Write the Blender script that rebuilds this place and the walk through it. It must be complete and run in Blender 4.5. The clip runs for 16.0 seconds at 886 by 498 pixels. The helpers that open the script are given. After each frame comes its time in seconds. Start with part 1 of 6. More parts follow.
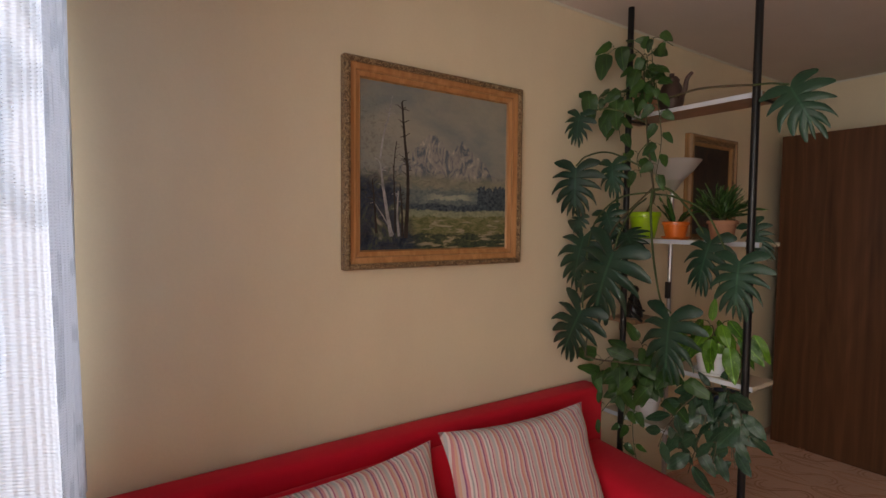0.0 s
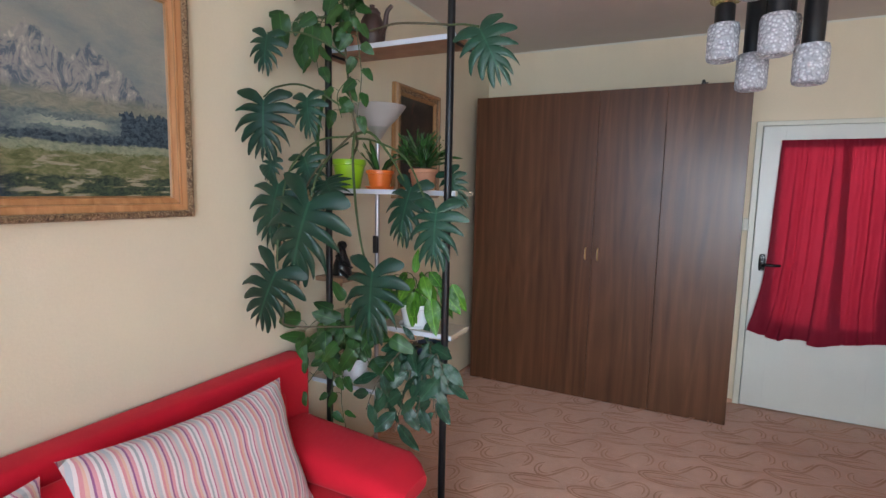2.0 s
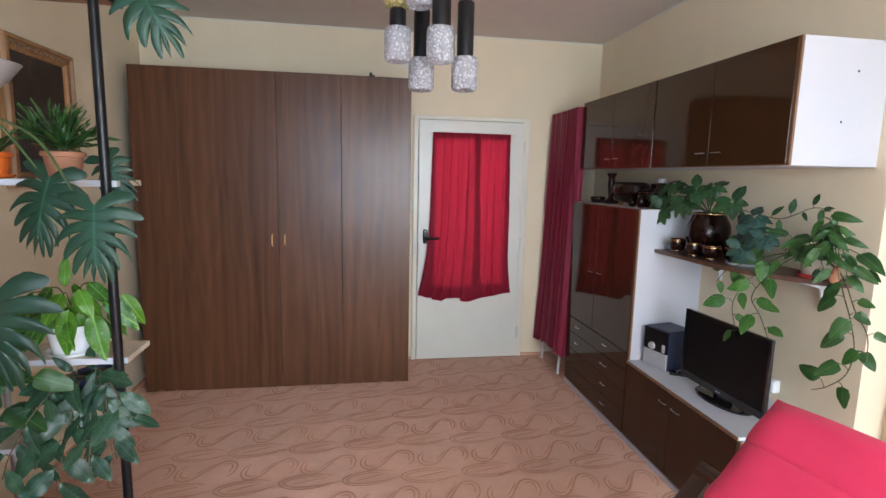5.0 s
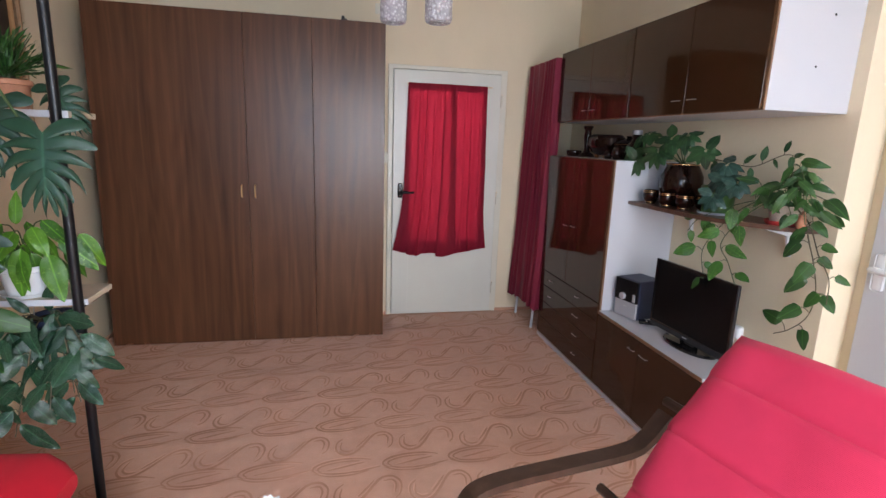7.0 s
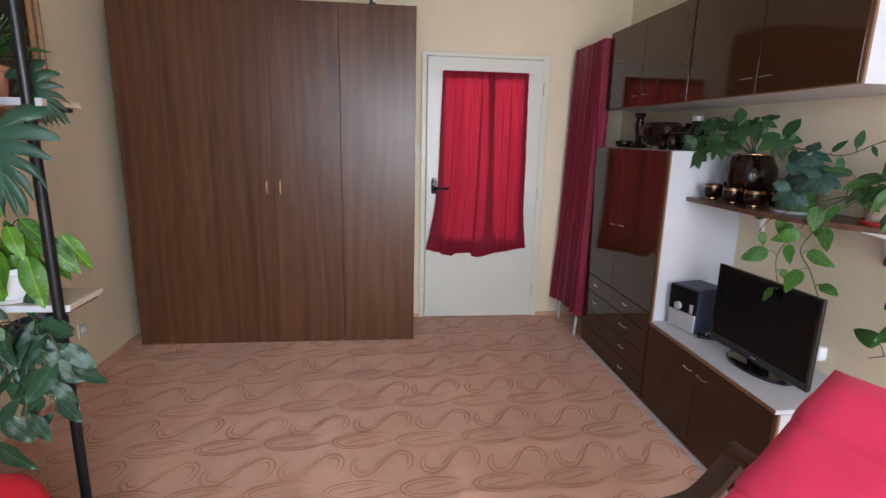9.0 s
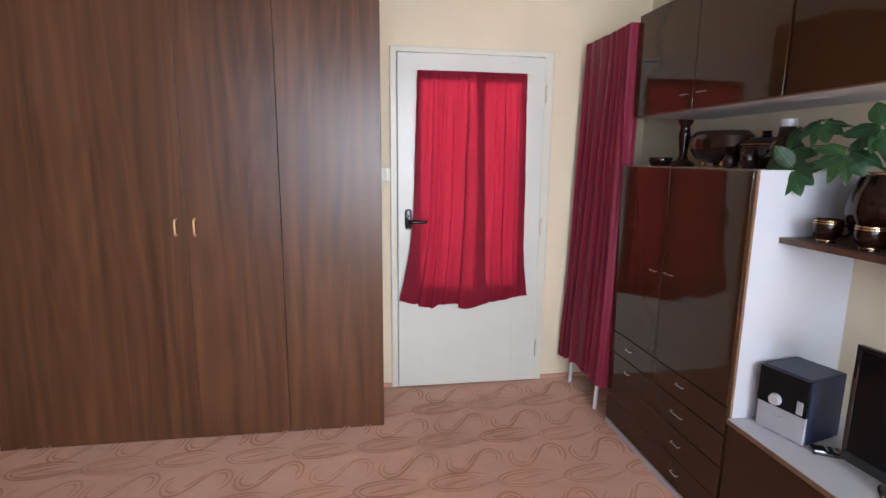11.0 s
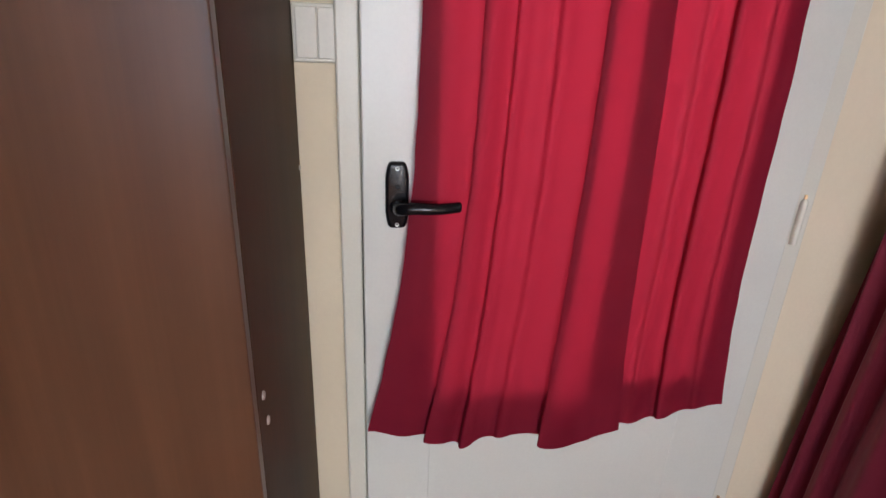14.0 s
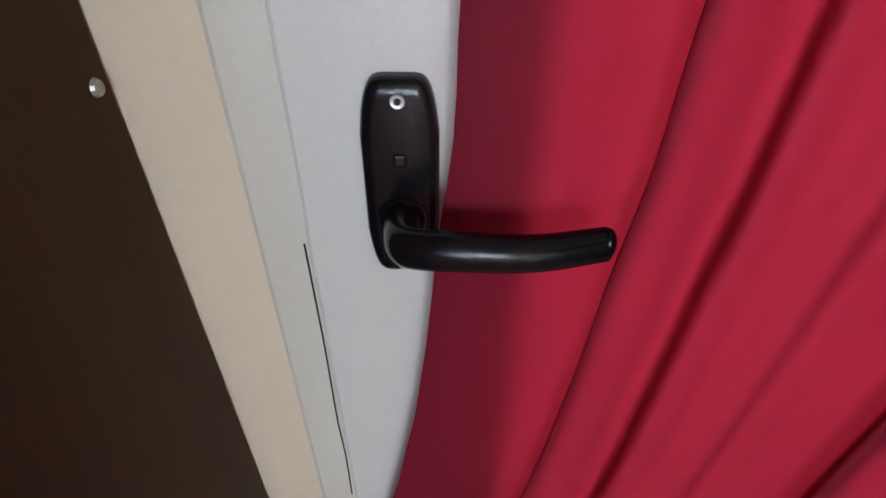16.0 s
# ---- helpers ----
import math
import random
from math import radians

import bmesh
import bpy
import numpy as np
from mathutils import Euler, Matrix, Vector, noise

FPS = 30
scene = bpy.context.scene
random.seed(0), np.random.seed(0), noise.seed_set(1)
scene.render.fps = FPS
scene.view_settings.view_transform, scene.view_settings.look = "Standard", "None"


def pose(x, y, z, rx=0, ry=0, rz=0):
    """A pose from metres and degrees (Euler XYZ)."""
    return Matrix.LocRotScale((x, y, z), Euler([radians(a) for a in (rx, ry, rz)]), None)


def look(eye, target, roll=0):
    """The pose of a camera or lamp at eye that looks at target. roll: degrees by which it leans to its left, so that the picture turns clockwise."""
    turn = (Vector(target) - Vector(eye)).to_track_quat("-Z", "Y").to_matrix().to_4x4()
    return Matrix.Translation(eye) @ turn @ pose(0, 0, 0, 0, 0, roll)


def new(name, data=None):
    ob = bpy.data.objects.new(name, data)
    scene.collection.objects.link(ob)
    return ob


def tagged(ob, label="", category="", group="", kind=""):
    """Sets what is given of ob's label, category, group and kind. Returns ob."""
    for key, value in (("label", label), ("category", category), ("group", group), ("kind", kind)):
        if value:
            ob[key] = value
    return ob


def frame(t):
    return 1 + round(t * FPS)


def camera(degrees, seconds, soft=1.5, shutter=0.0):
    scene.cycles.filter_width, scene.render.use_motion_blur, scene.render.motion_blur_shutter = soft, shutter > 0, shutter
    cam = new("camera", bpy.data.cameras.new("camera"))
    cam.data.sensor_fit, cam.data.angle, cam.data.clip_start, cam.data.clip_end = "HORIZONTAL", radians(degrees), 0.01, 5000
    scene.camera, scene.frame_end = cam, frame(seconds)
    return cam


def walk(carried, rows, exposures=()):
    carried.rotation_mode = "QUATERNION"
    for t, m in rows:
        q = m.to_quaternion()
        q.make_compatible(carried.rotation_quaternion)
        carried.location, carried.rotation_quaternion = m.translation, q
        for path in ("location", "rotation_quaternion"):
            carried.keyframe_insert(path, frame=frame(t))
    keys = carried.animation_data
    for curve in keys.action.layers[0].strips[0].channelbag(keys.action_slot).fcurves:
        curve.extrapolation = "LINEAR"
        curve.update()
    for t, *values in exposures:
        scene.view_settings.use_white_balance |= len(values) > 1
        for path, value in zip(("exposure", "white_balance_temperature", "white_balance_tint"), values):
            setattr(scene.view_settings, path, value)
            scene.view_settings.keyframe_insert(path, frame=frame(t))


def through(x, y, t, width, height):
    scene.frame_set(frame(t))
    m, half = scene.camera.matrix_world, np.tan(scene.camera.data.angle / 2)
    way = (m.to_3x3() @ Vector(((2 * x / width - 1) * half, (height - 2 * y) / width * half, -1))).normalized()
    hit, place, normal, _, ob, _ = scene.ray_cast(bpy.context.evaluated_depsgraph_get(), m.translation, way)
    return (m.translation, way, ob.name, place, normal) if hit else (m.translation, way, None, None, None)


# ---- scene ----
cam = camera(81.9, 16.0)
PATH = [
    (0, (0.315, 0.108, 1.594), (-1.336, 1.232, 1.493), 0.5),
    (0.5, (0.318, 0.177, 1.577), (-1.165, 1.509, 1.415), 0.8),
    (1, (0.294, 0.255, 1.557), (-1.011, 1.76, 1.374), 1.5),
    (1.5, (0.248, 0.35, 1.539), (-0.864, 2.0, 1.337), 1.4),
    (2, (0.196, 0.474, 1.53), (-0.684, 2.255, 1.299), 1.2),
    (2.5, (0.164, 0.556, 1.545), (-0.474, 2.435, 1.292), 2.2),
    (3, (0.142, 0.599, 1.556), (-0.176, 2.558, 1.303), 2.0),
    (3.5, (0.112, 0.591, 1.563), (0.058, 2.573, 1.304), 2.0),
    (4, (0.091, 0.552, 1.567), (0.183, 2.533, 1.3), 1.2),
    (4.5, (0.094, 0.524, 1.571), (0.299, 2.494, 1.294), 0.8),
    (4.7, (0.098, 0.519, 1.569), (0.362, 2.482, 1.289), 0.9),
    (6.8, (0.12, 0.524, 1.486), (0.533, 2.447, 1.127), 2.0),
    (7, (0.122, 0.531, 1.475), (0.53, 2.445, 1.06), 2.0),
    (7.5, (0.192, 0.536, 1.467), (0.55, 2.455, 1.033), 1.8),
    (8, (0.273, 0.575, 1.454), (0.554, 2.505, 1.014), 1.8),
    (8.5, (0.278, 0.651, 1.444), (0.515, 2.586, 1.0), 1.7),
    (9, (0.268, 0.77, 1.449), (0.489, 2.71, 1.014), 1.3),
    (9.5, (0.299, 0.994, 1.457), (0.523, 2.941, 1.059), 0.9),
    (10, (0.35, 1.219, 1.442), (0.575, 3.173, 1.079), 0.7),
    (10.2, (0.359, 1.296, 1.437), (0.588, 3.251, 1.084), 0.7),
    (12.5, (0.471, 2.667, 1.419), (0.91, 4.582, 1.046), 0.1),
    (13, (0.541, 3.046, 1.388), (0.909, 4.967, 0.966), 0.5),
    (13.5, (0.579, 3.425, 1.346), (0.889, 5.321, 0.792), 1.8),
    (14, (0.578, 3.792, 1.295), (0.871, 5.644, 0.599), 2.3),
    (14.5, (0.607, 4.098, 1.245), (0.85, 5.94, 0.505), 2.6),
    (15, (0.616, 4.312, 1.18), (0.835, 6.1, 0.31), 3.9),
    (15.5, (0.614, 4.4, 1.151), (0.849, 6.14, 0.19), 3.9),
    (16, (0.652, 4.424, 1.207), (0.67, 6.027, 0.012), 0.6),
]

# exposure follows the clip's camera as it turns away from the bright curtain
walk(cam, [(t, look(e, g, r)) for t, e, g, r in PATH],
     exposures=[(0, -1.6, 8800, 22), (0.5, -1.27, 8100, 19), (1, -0.70, 7000, 15), (1.5, -0.55, 6300, 12), (2.5, -0.32, 6350, 10), (3.3, -0.02, 6500, 10), (4, -0.06, 6500, 10), (7, -0.37, 6700, 16), (10, -0.08, 6650, 14), (12.5, 0.32, 6350, 17), (13.5, 0.08, 6500, 17), (14.5, -0.28, 6900, 18), (15.5, -0.30, 6750, 17), (16, -0.26, 6250, 16)])

# ---- plan, in metres: x to the cabinet wall, y to the door, z up ----
WL, WR, YF, YS, YB, H = -1.49, 2.107, 4.72, -0.25, -1.35, 2.68

# ---- world and large lights ----
world = bpy.data.worlds.new("sky")
scene.world = world
world.use_nodes = True
sky = world.node_tree.nodes.new("ShaderNodeTexSky")
sky.sky_type, sky.sun_disc = "NISHITA", False
sky.sun_elevation, sky.sun_rotation = radians(40), radians(150)
world.node_tree.links.new(sky.outputs[0], world.node_tree.nodes["Background"].inputs[0])
world.node_tree.nodes["Background"].inputs[1].default_value = 0.1


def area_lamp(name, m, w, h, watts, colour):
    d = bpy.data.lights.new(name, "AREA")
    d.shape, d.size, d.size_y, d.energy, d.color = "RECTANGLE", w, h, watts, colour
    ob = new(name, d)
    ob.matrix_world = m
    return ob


# sky light in the window opening and in the unseen bay added beside it
area_lamp("window_daylight", look((-0.72, YS + 0.02, 1.62), (-0.72, 3, 1.2)), 1.2, 1.4, 72, (0.58, 0.77, 1.0))
area_lamp("balcony_daylight", look((1.05, YB + 0.03, 1.52), (-0.7, 3, -1.5)), 1.8, 1.66, 214, (0.76, 0.88, 1.0))
# added light in the hall, its source unseen, to shine through the door glass
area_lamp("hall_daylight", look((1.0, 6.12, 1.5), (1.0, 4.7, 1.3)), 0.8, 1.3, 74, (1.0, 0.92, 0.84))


# ---- node materials ----
class Nodes:
    """A small writer of node trees."""

    def __init__(self, name):
        self.mat = bpy.data.materials.new(name)
        self.mat.use_nodes = True
        self.t = self.mat.node_tree
        self.bsdf = self.t.nodes["Principled BSDF"]
        self.out = self.t.nodes["Material Output"]

    def put(self, sock, v):
        if isinstance(v, bpy.types.NodeSocket):
            self.t.links.new(v, sock)
        elif isinstance(v, (tuple, list)) and len(v) == 3 and sock.type == "RGBA":
            sock.default_value = (*v, 1)
        else:
            sock.default_value = v

    def coords(self, scale=(1, 1, 1), rot=(0, 0, 0), kind="Object"):
        c, m = self.t.nodes.new("ShaderNodeTexCoord"), self.t.nodes.new("ShaderNodeMapping")
        self.t.links.new(c.outputs[kind], m.inputs[0])
        m.inputs["Scale"].default_value, m.inputs["Rotation"].default_value = scale, [radians(a) for a in rot]
        return m.outputs[0]

    def noise(self, vec, scale=5, detail=4, rough=0.55, dist=0.0):
        n = self.t.nodes.new("ShaderNodeTexNoise")
        self.put(n.inputs["Vector"], vec)
        n.inputs["Scale"].default_value, n.inputs["Detail"].default_value = scale, detail
        n.inputs["Roughness"].default_value, n.inputs["Distortion"].default_value = rough, dist
        return n.outputs["Fac"]

    def voronoi(self, vec, scale=5):
        n = self.t.nodes.new("ShaderNodeTexVoronoi")
        self.put(n.inputs["Vector"], vec)
        n.inputs["Scale"].default_value = scale
        return n.outputs["Distance"]

    def wave(self, vec, scale=5, dist=2.0, axis="X"):
        n = self.t.nodes.new("ShaderNodeTexWave")
        n.bands_direction = axis
        self.put(n.inputs["Vector"], vec)
        n.inputs["Scale"].default_value, n.inputs["Distortion"].default_value = scale, dist
        n.inputs["Detail"].default_value = 3
        return n.outputs["Fac"]

    def math(self, op, a, b=0.0):
        n = self.t.nodes.new("ShaderNodeMath")
        n.operation = op
        self.put(n.inputs[0], a), self.put(n.inputs[1], b)
        return n.outputs[0]

    def mix(self, f, a, b):
        n = self.t.nodes.new("ShaderNodeMix")
        n.data_type = "RGBA"
        self.put(n.inputs[0], f), self.put(n.inputs[6], a), self.put(n.inputs[7], b)
        return n.outputs[2]

    def ramp(self, f, stops, mode="LINEAR"):
        n = self.t.nodes.new("ShaderNodeValToRGB")
        n.color_ramp.interpolation = mode
        while len(n.color_ramp.elements) < len(stops):
            n.color_ramp.elements.new(0.5)
        for el, (p, c) in zip(n.color_ramp.elements, stops):
            el.position, el.color = p, (*c, 1) if isinstance(c, tuple) else (c, c, c, 1)
        self.put(n.inputs[0], f)
        return n.outputs[0]

    def split(self, vec):
        n = self.t.nodes.new("ShaderNodeSeparateXYZ")
        self.put(n.inputs[0], vec)
        return n.outputs

    def random(self):
        return self.t.nodes.new("ShaderNodeObjectInfo").outputs["Random"]

    def island(self):
        return self.t.nodes.new("ShaderNodeNewGeometry").outputs["Random Per Island"]

    def bump(self, h, strength=0.3, dist=0.01):
        n = self.t.nodes.new("ShaderNodeBump")
        n.inputs["Strength"].default_value, n.inputs["Distance"].default_value = strength, dist
        self.put(n.inputs["Height"], h)
        self.put(self.bsdf.inputs["Normal"], n.outputs[0])

    def set(self, **kw):
        names = {"base": "Base Color", "rough": "Roughness", "metal": "Metallic", "coat": "Coat Weight", "coat_rough": "Coat Roughness", "spec": "Specular IOR Level",
                 "glass": "Transmission Weight", "ior": "IOR", "sheen": "Sheen Weight", "sub": "Subsurface Weight", "alpha": "Alpha"}
        for k, v in kw.items():
            self.put(self.bsdf.inputs[names[k]], v)
        return self


def shade(c, k):
    return tuple(min(1.0, a * k) for a in c)


def plain(name, c, rough=0.5, vary=0.12, scale=14.0, bump=0.05, metal=0.0, coat=0.0, spec=0.5, fine=180.0):
    """A surface with uneven tone at two scales, uneven gloss and fine relief."""
    n = Nodes(name)
    v = n.coords()
    big, small = n.noise(v, scale / 6, 3), n.noise(v, fine, 3)
    f = n.math("ADD", n.math("MULTIPLY", big, 0.65), n.math("MULTIPLY", small, 0.35))
    n.set(base=n.mix(n.ramp(f, [(0.3, 0.0), (0.7, 1.0)]), shade(c, 1 - vary), shade(c, 1 + vary)), metal=metal, coat=coat, spec=spec)
    n.set(rough=n.math("ADD", rough - 0.06, n.math("MULTIPLY", big, 0.12)))
    n.bump(small, bump, 0.004)
    return n.mat


def wood(name, dark, light, rough=0.4, grain=1.0, coat=0.0, rot=(0, 0, 0), spec=0.5, figure=0.18, rings=0.0):
    """Long grain along local z (turned by rot), with darker streaks and pores."""
    n = Nodes(name)
    v = n.coords((7 * grain, 7 * grain, 0.42 * grain), rot)
    fine = n.noise(n.coords((110 * grain, 110 * grain, 2.2 * grain), rot), 1.0, 5, 0.7)
    broad = n.noise(v, 1.0, 5, 0.6, 1.4)
    fig = n.wave(n.coords((3.2 * grain, 3.2 * grain, 0.5 * grain), rot), 1.6, 9.0)
    f = n.math("ADD", n.math("ADD", n.math("MULTIPLY", broad, 0.78 - figure), n.math("MULTIPLY", fine, 0.24)), n.math("MULTIPLY", fig, figure))
    if rings:
        arch = n.math("SINE", n.math("MULTIPLY", n.noise(n.coords((4.2, 4.2, 0.34), rot), 1.0, 2, 0.5, 0.5), 75.0))
        f = n.math("ADD", f, n.math("MULTIPLY", arch, rings))
    n.set(base=n.ramp(f, [(0.28, dark), (0.55, tuple((a + b) / 2 for a, b in zip(dark, light))), (0.74, light)]), coat=coat, spec=spec)
    n.set(rough=n.math("ADD", rough - 0.05, n.math("MULTIPLY", broad, 0.12)))
    n.bump(fine, 0.08, 0.002)
    return n.mat


def cloth(name, c, thread=900.0, rough=0.85, vary=0.16, bump=0.25, sheen=0.2, through=0.0, spec=0.25):
    n = Nodes(name)
    v = n.coords()
    weave = n.math("MULTIPLY", n.wave(v, thread / 10, 0.4, "Y"), n.wave(v, thread / 10, 0.4, "Z"))
    big = n.noise(v, 3.0, 4)
    wr = n.noise(n.coords((1, 1, 1)), 14.0, 4, 0.6)
    f = n.math("ADD", n.math("MULTIPLY", big, 0.6), n.math("MULTIPLY", wr, 0.4))
    col = n.mix(n.ramp(f, [(0.3, 0.0), (0.7, 1.0)]), shade(c, 1 - vary), shade(c, 1 + vary))
    n.set(base=col, rough=rough, sheen=sheen, spec=spec)
    n.bump(n.math("ADD", n.math("MULTIPLY", weave, 0.4), wr), bump, 0.004)
    if through:
        tr, ms = n.t.nodes.new("ShaderNodeBsdfTranslucent"), n.t.nodes.new("ShaderNodeMixShader")
        n.put(tr.inputs[0], col)
        ms.inputs[0].default_value = through
        n.t.links.new(n.bsdf.outputs[0], ms.inputs[1]), n.t.links.new(tr.outputs[0], ms.inputs[2])
        n.t.links.new(ms.outputs[0], n.out.inputs[0])
    return n.mat


def leaf_material(name, dark, light, rough=0.35, spots=None):
    n = Nodes(name)
    v = n.coords()
    r = n.random()
    veins = n.wave(n.coords((1, 1, 1), (0, 0, 0)), 30, 3.0, "Y")
    f = n.math("ADD", n.math("MULTIPLY", r, 0.55), n.math("ADD", n.math("MULTIPLY", veins, 0.15), n.math("MULTIPLY", n.noise(v, 12, 4), 0.3)))
    col = n.mix(n.ramp(f, [(0.15, 0.0), (0.85, 1.0)]), dark, light)
    if spots:
        col = n.mix(n.ramp(n.noise(v, 9, 5, 0.75), [(0.56, 0.0), (0.64, 1.0)]), col, spots)
    rib = n.ramp(n.math("ABSOLUTE", n.split(v)[0]), [(0.006, 1.0), (0.020, 0.0)])
    col = n.mix(n.math("MULTIPLY", rib, 0.55), col, shade(light, 1.9))
    n.set(base=col, rough=n.math("ADD", rough, n.math("MULTIPLY", n.noise(v, 40), 0.15)), spec=0.42)
    n.bump(veins, 0.15, 0.003)
    tr, ms = n.t.nodes.new("ShaderNodeBsdfTranslucent"), n.t.nodes.new("ShaderNodeMixShader")
    n.put(tr.inputs[0], col)
    ms.inputs[0].default_value = 0.12
    n.t.links.new(n.bsdf.outputs[0], ms.inputs[1]), n.t.links.new(tr.outputs[0], ms.inputs[2])
    n.t.links.new(ms.outputs[0], n.out.inputs[0])
    return n.mat


def wall_paint(name, c):
    n = Nodes(name)
    v = n.coords()
    roll, big, grit = n.noise(v, 90, 3), n.noise(v, 1.3, 4), n.noise(n.coords((1, 1, 0.35)), 5.0, 4)
    f = n.math("ADD", n.math("MULTIPLY", big, 0.5), n.math("ADD", n.math("MULTIPLY", grit, 0.3), n.math("MULTIPLY", roll, 0.2)))
    n.set(base=n.mix(n.ramp(f, [(0.3, 0.0), (0.7, 1.0)]), shade(c, 0.93), shade(c, 1.05)), rough=0.85, spec=0.25)
    n.bump(n.math("ADD", roll, n.math("MULTIPLY", n.noise(v, 350, 2), 0.5)), 0.18, 0.003)
    return n.mat


def glass_material(name, tint, rough=0.05, bump=0.0, scale=60.0):
    n = Nodes(name)
    n.set(base=tint, rough=rough, glass=1.0, ior=1.45)
    if bump:
        n.bump(n.voronoi(n.coords(), scale), bump, 0.01)
    return n.mat


M = {}
M["wall"] = wall_paint("cream_wall_paint", (0.74, 0.645, 0.475))
M["ceiling"] = wall_paint("ceiling_paint", (0.66, 0.60, 0.55))
M["white_paint"] = plain("white_gloss_paint", (0.64, 0.65, 0.585), 0.35, 0.05, bump=0.06)
M["frame_paint"] = plain("cream_gloss_paint", (0.66, 0.64, 0.54), 0.38, 0.06, bump=0.06)
M["pale_board"] = wood("pale_board_top", (0.46, 0.38, 0.28), (0.60, 0.52, 0.41), 0.5, 1.5, rot=(0, 90, 0))
M["white_board"] = plain("white_laminate", (0.51, 0.53, 0.57), 0.42, 0.03, bump=0.02)
M["walnut"] = wood("dark_walnut_laminate", (0.058, 0.0235, 0.0105), (0.152, 0.064, 0.031), 0.33, 0.8, spec=0.40, figure=0.12, rings=0.045)
M["walnut_side"] = wood("walnut_board_edge", (0.056, 0.027, 0.012), (0.098, 0.052, 0.025), 0.55, spec=0.12)
M["gloss_brown"] = plain("brown_high_gloss", (0.046, 0.020, 0.009), 0.05, 0.1, bump=0.0, coat=0.0, spec=0.31)
M["edge_wood"] = wood("beech_edging", (0.15, 0.080, 0.042), (0.25, 0.145, 0.080), 0.45, 2.0)
M["shelf_brown"] = wood("brown_shelf_board", (0.06, 0.028, 0.018), (0.14, 0.07, 0.045), 0.35, 1.5, rot=(90, 0, 0))
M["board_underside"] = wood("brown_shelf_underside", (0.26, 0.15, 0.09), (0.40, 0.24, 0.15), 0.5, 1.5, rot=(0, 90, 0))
M["brass"] = plain("brass", (0.86, 0.64, 0.36), 0.36, 0.1, metal=1.0)
M["steel"] = plain("brushed_steel", (0.52, 0.52, 0.54), 0.42, 0.08, metal=1.0)
M["zinc"] = plain("dull_zinc", (0.55, 0.55, 0.52), 0.45, 0.1, metal=0.8)
M["black_metal"] = plain("black_lacquered_metal", (0.006, 0.006, 0.007), 0.36, 0.2, spec=0.35)
M["black_plastic"] = plain("black_plastic", (0.009, 0.009, 0.010), 0.28, 0.25, bump=0.04)
M["black_gloss"] = plain("black_gloss_plastic", (0.006, 0.006, 0.007), 0.08, 0.2, bump=0.0, coat=0.5)
M["handle_black"] = plain("worn_black_lacquer", (0.005, 0.005, 0.006), 0.20, 0.3, 40, 0.05, spec=0.32)
M["screen"] = plain("dark_screen", (0.004, 0.004, 0.005), 0.25, 0.1, bump=0.0, spec=0.22)
M["display"] = plain("black_display", (0.006, 0.006, 0.007), 0.35, 0.2, bump=0.0, spec=0.12)
M["navy_plastic"] = plain("dark_blue_grey_plastic", (0.018, 0.026, 0.060), 0.4, 0.15)
M["silver_plastic"] = plain("silver_plastic", (0.36, 0.36, 0.38), 0.35, 0.06)
M["sofa_red"] = cloth("red_sofa_fabric", (0.60, 0.009, 0.026), 1100, 0.9, 0.08, 0.25, 0.06)
M["chair_red"] = cloth("red_chair_fabric", (0.60, 0.028, 0.085), 1100, 0.8, 0.07, 0.25, 0.1)
M["door_red"] = cloth("red_door_curtain", (0.245, 0.012, 0.030), 1400, 0.6, 0.06, 0.06, 0.0, 0.33, 0.12)
M["burgundy"] = cloth("burgundy_curtain", (0.18, 0.009, 0.030), 1200, 0.6, 0.1, 0.15, 0.15)
M["chair_wood"] = wood("dark_bentwood", (0.035, 0.019, 0.012), (0.085, 0.048, 0.032), 0.35, 2.0, rot=(0, 90, 0))
M["terracotta"] = plain("terracotta", (0.42, 0.18, 0.10), 0.7, 0.2)
M["pale_clay"] = plain("weathered_pale_clay", (0.44, 0.38, 0.31), 0.75, 0.25)
M["orange_pot"] = plain("orange_plastic", (0.62, 0.13, 0.02), 0.35, 0.08)
M["lime_pot"] = plain("lime_glaze", (0.28, 0.50, 0.015), 0.3, 0.08, coat=0.4)
M["white_ceramic"] = plain("white_ceramic", (0.70, 0.72, 0.74), 0.25, 0.05, coat=0.3)
M["brown_glaze"] = plain("dark_brown_glaze", (0.014, 0.0045, 0.003), 0.14, 0.5, 20, 0.03, coat=0.0, spec=0.36)
M["gold_rim"] = plain("gold_rim", (0.80, 0.50, 0.26), 0.22, 0.1, metal=1.0)
M["teapot_clay"] = plain("brown_clay", (0.055, 0.028, 0.022), 0.5, 0.2)
M["green_pot"] = plain("green_glaze", (0.05, 0.12, 0.03), 0.3, 0.2)
M["red_dish"] = plain("red_dish", (0.35, 0.03, 0.03), 0.35, 0.1)
M["soil"] = plain("potting_soil", (0.035, 0.022, 0.014), 0.95, 0.4, bump=0.6)
M["stem"] = plain("brown_green_stem", (0.075, 0.060, 0.030), 0.6, 0.3)
M["stem_green"] = plain("green_stem", (0.050, 0.082, 0.026), 0.5, 0.25)
M["split_leaf"] = leaf_material("split_leaf", (0.007, 0.032, 0.018), (0.020, 0.070, 0.038), 0.27)
M["heart_leaf"] = leaf_material("heart_leaf", (0.010, 0.042, 0.011), (0.036, 0.105, 0.021), 0.27)
M["dark_leaf"] = leaf_material("waxy_dark_leaf", (0.009, 0.034, 0.018), (0.028, 0.080, 0.040), 0.20)
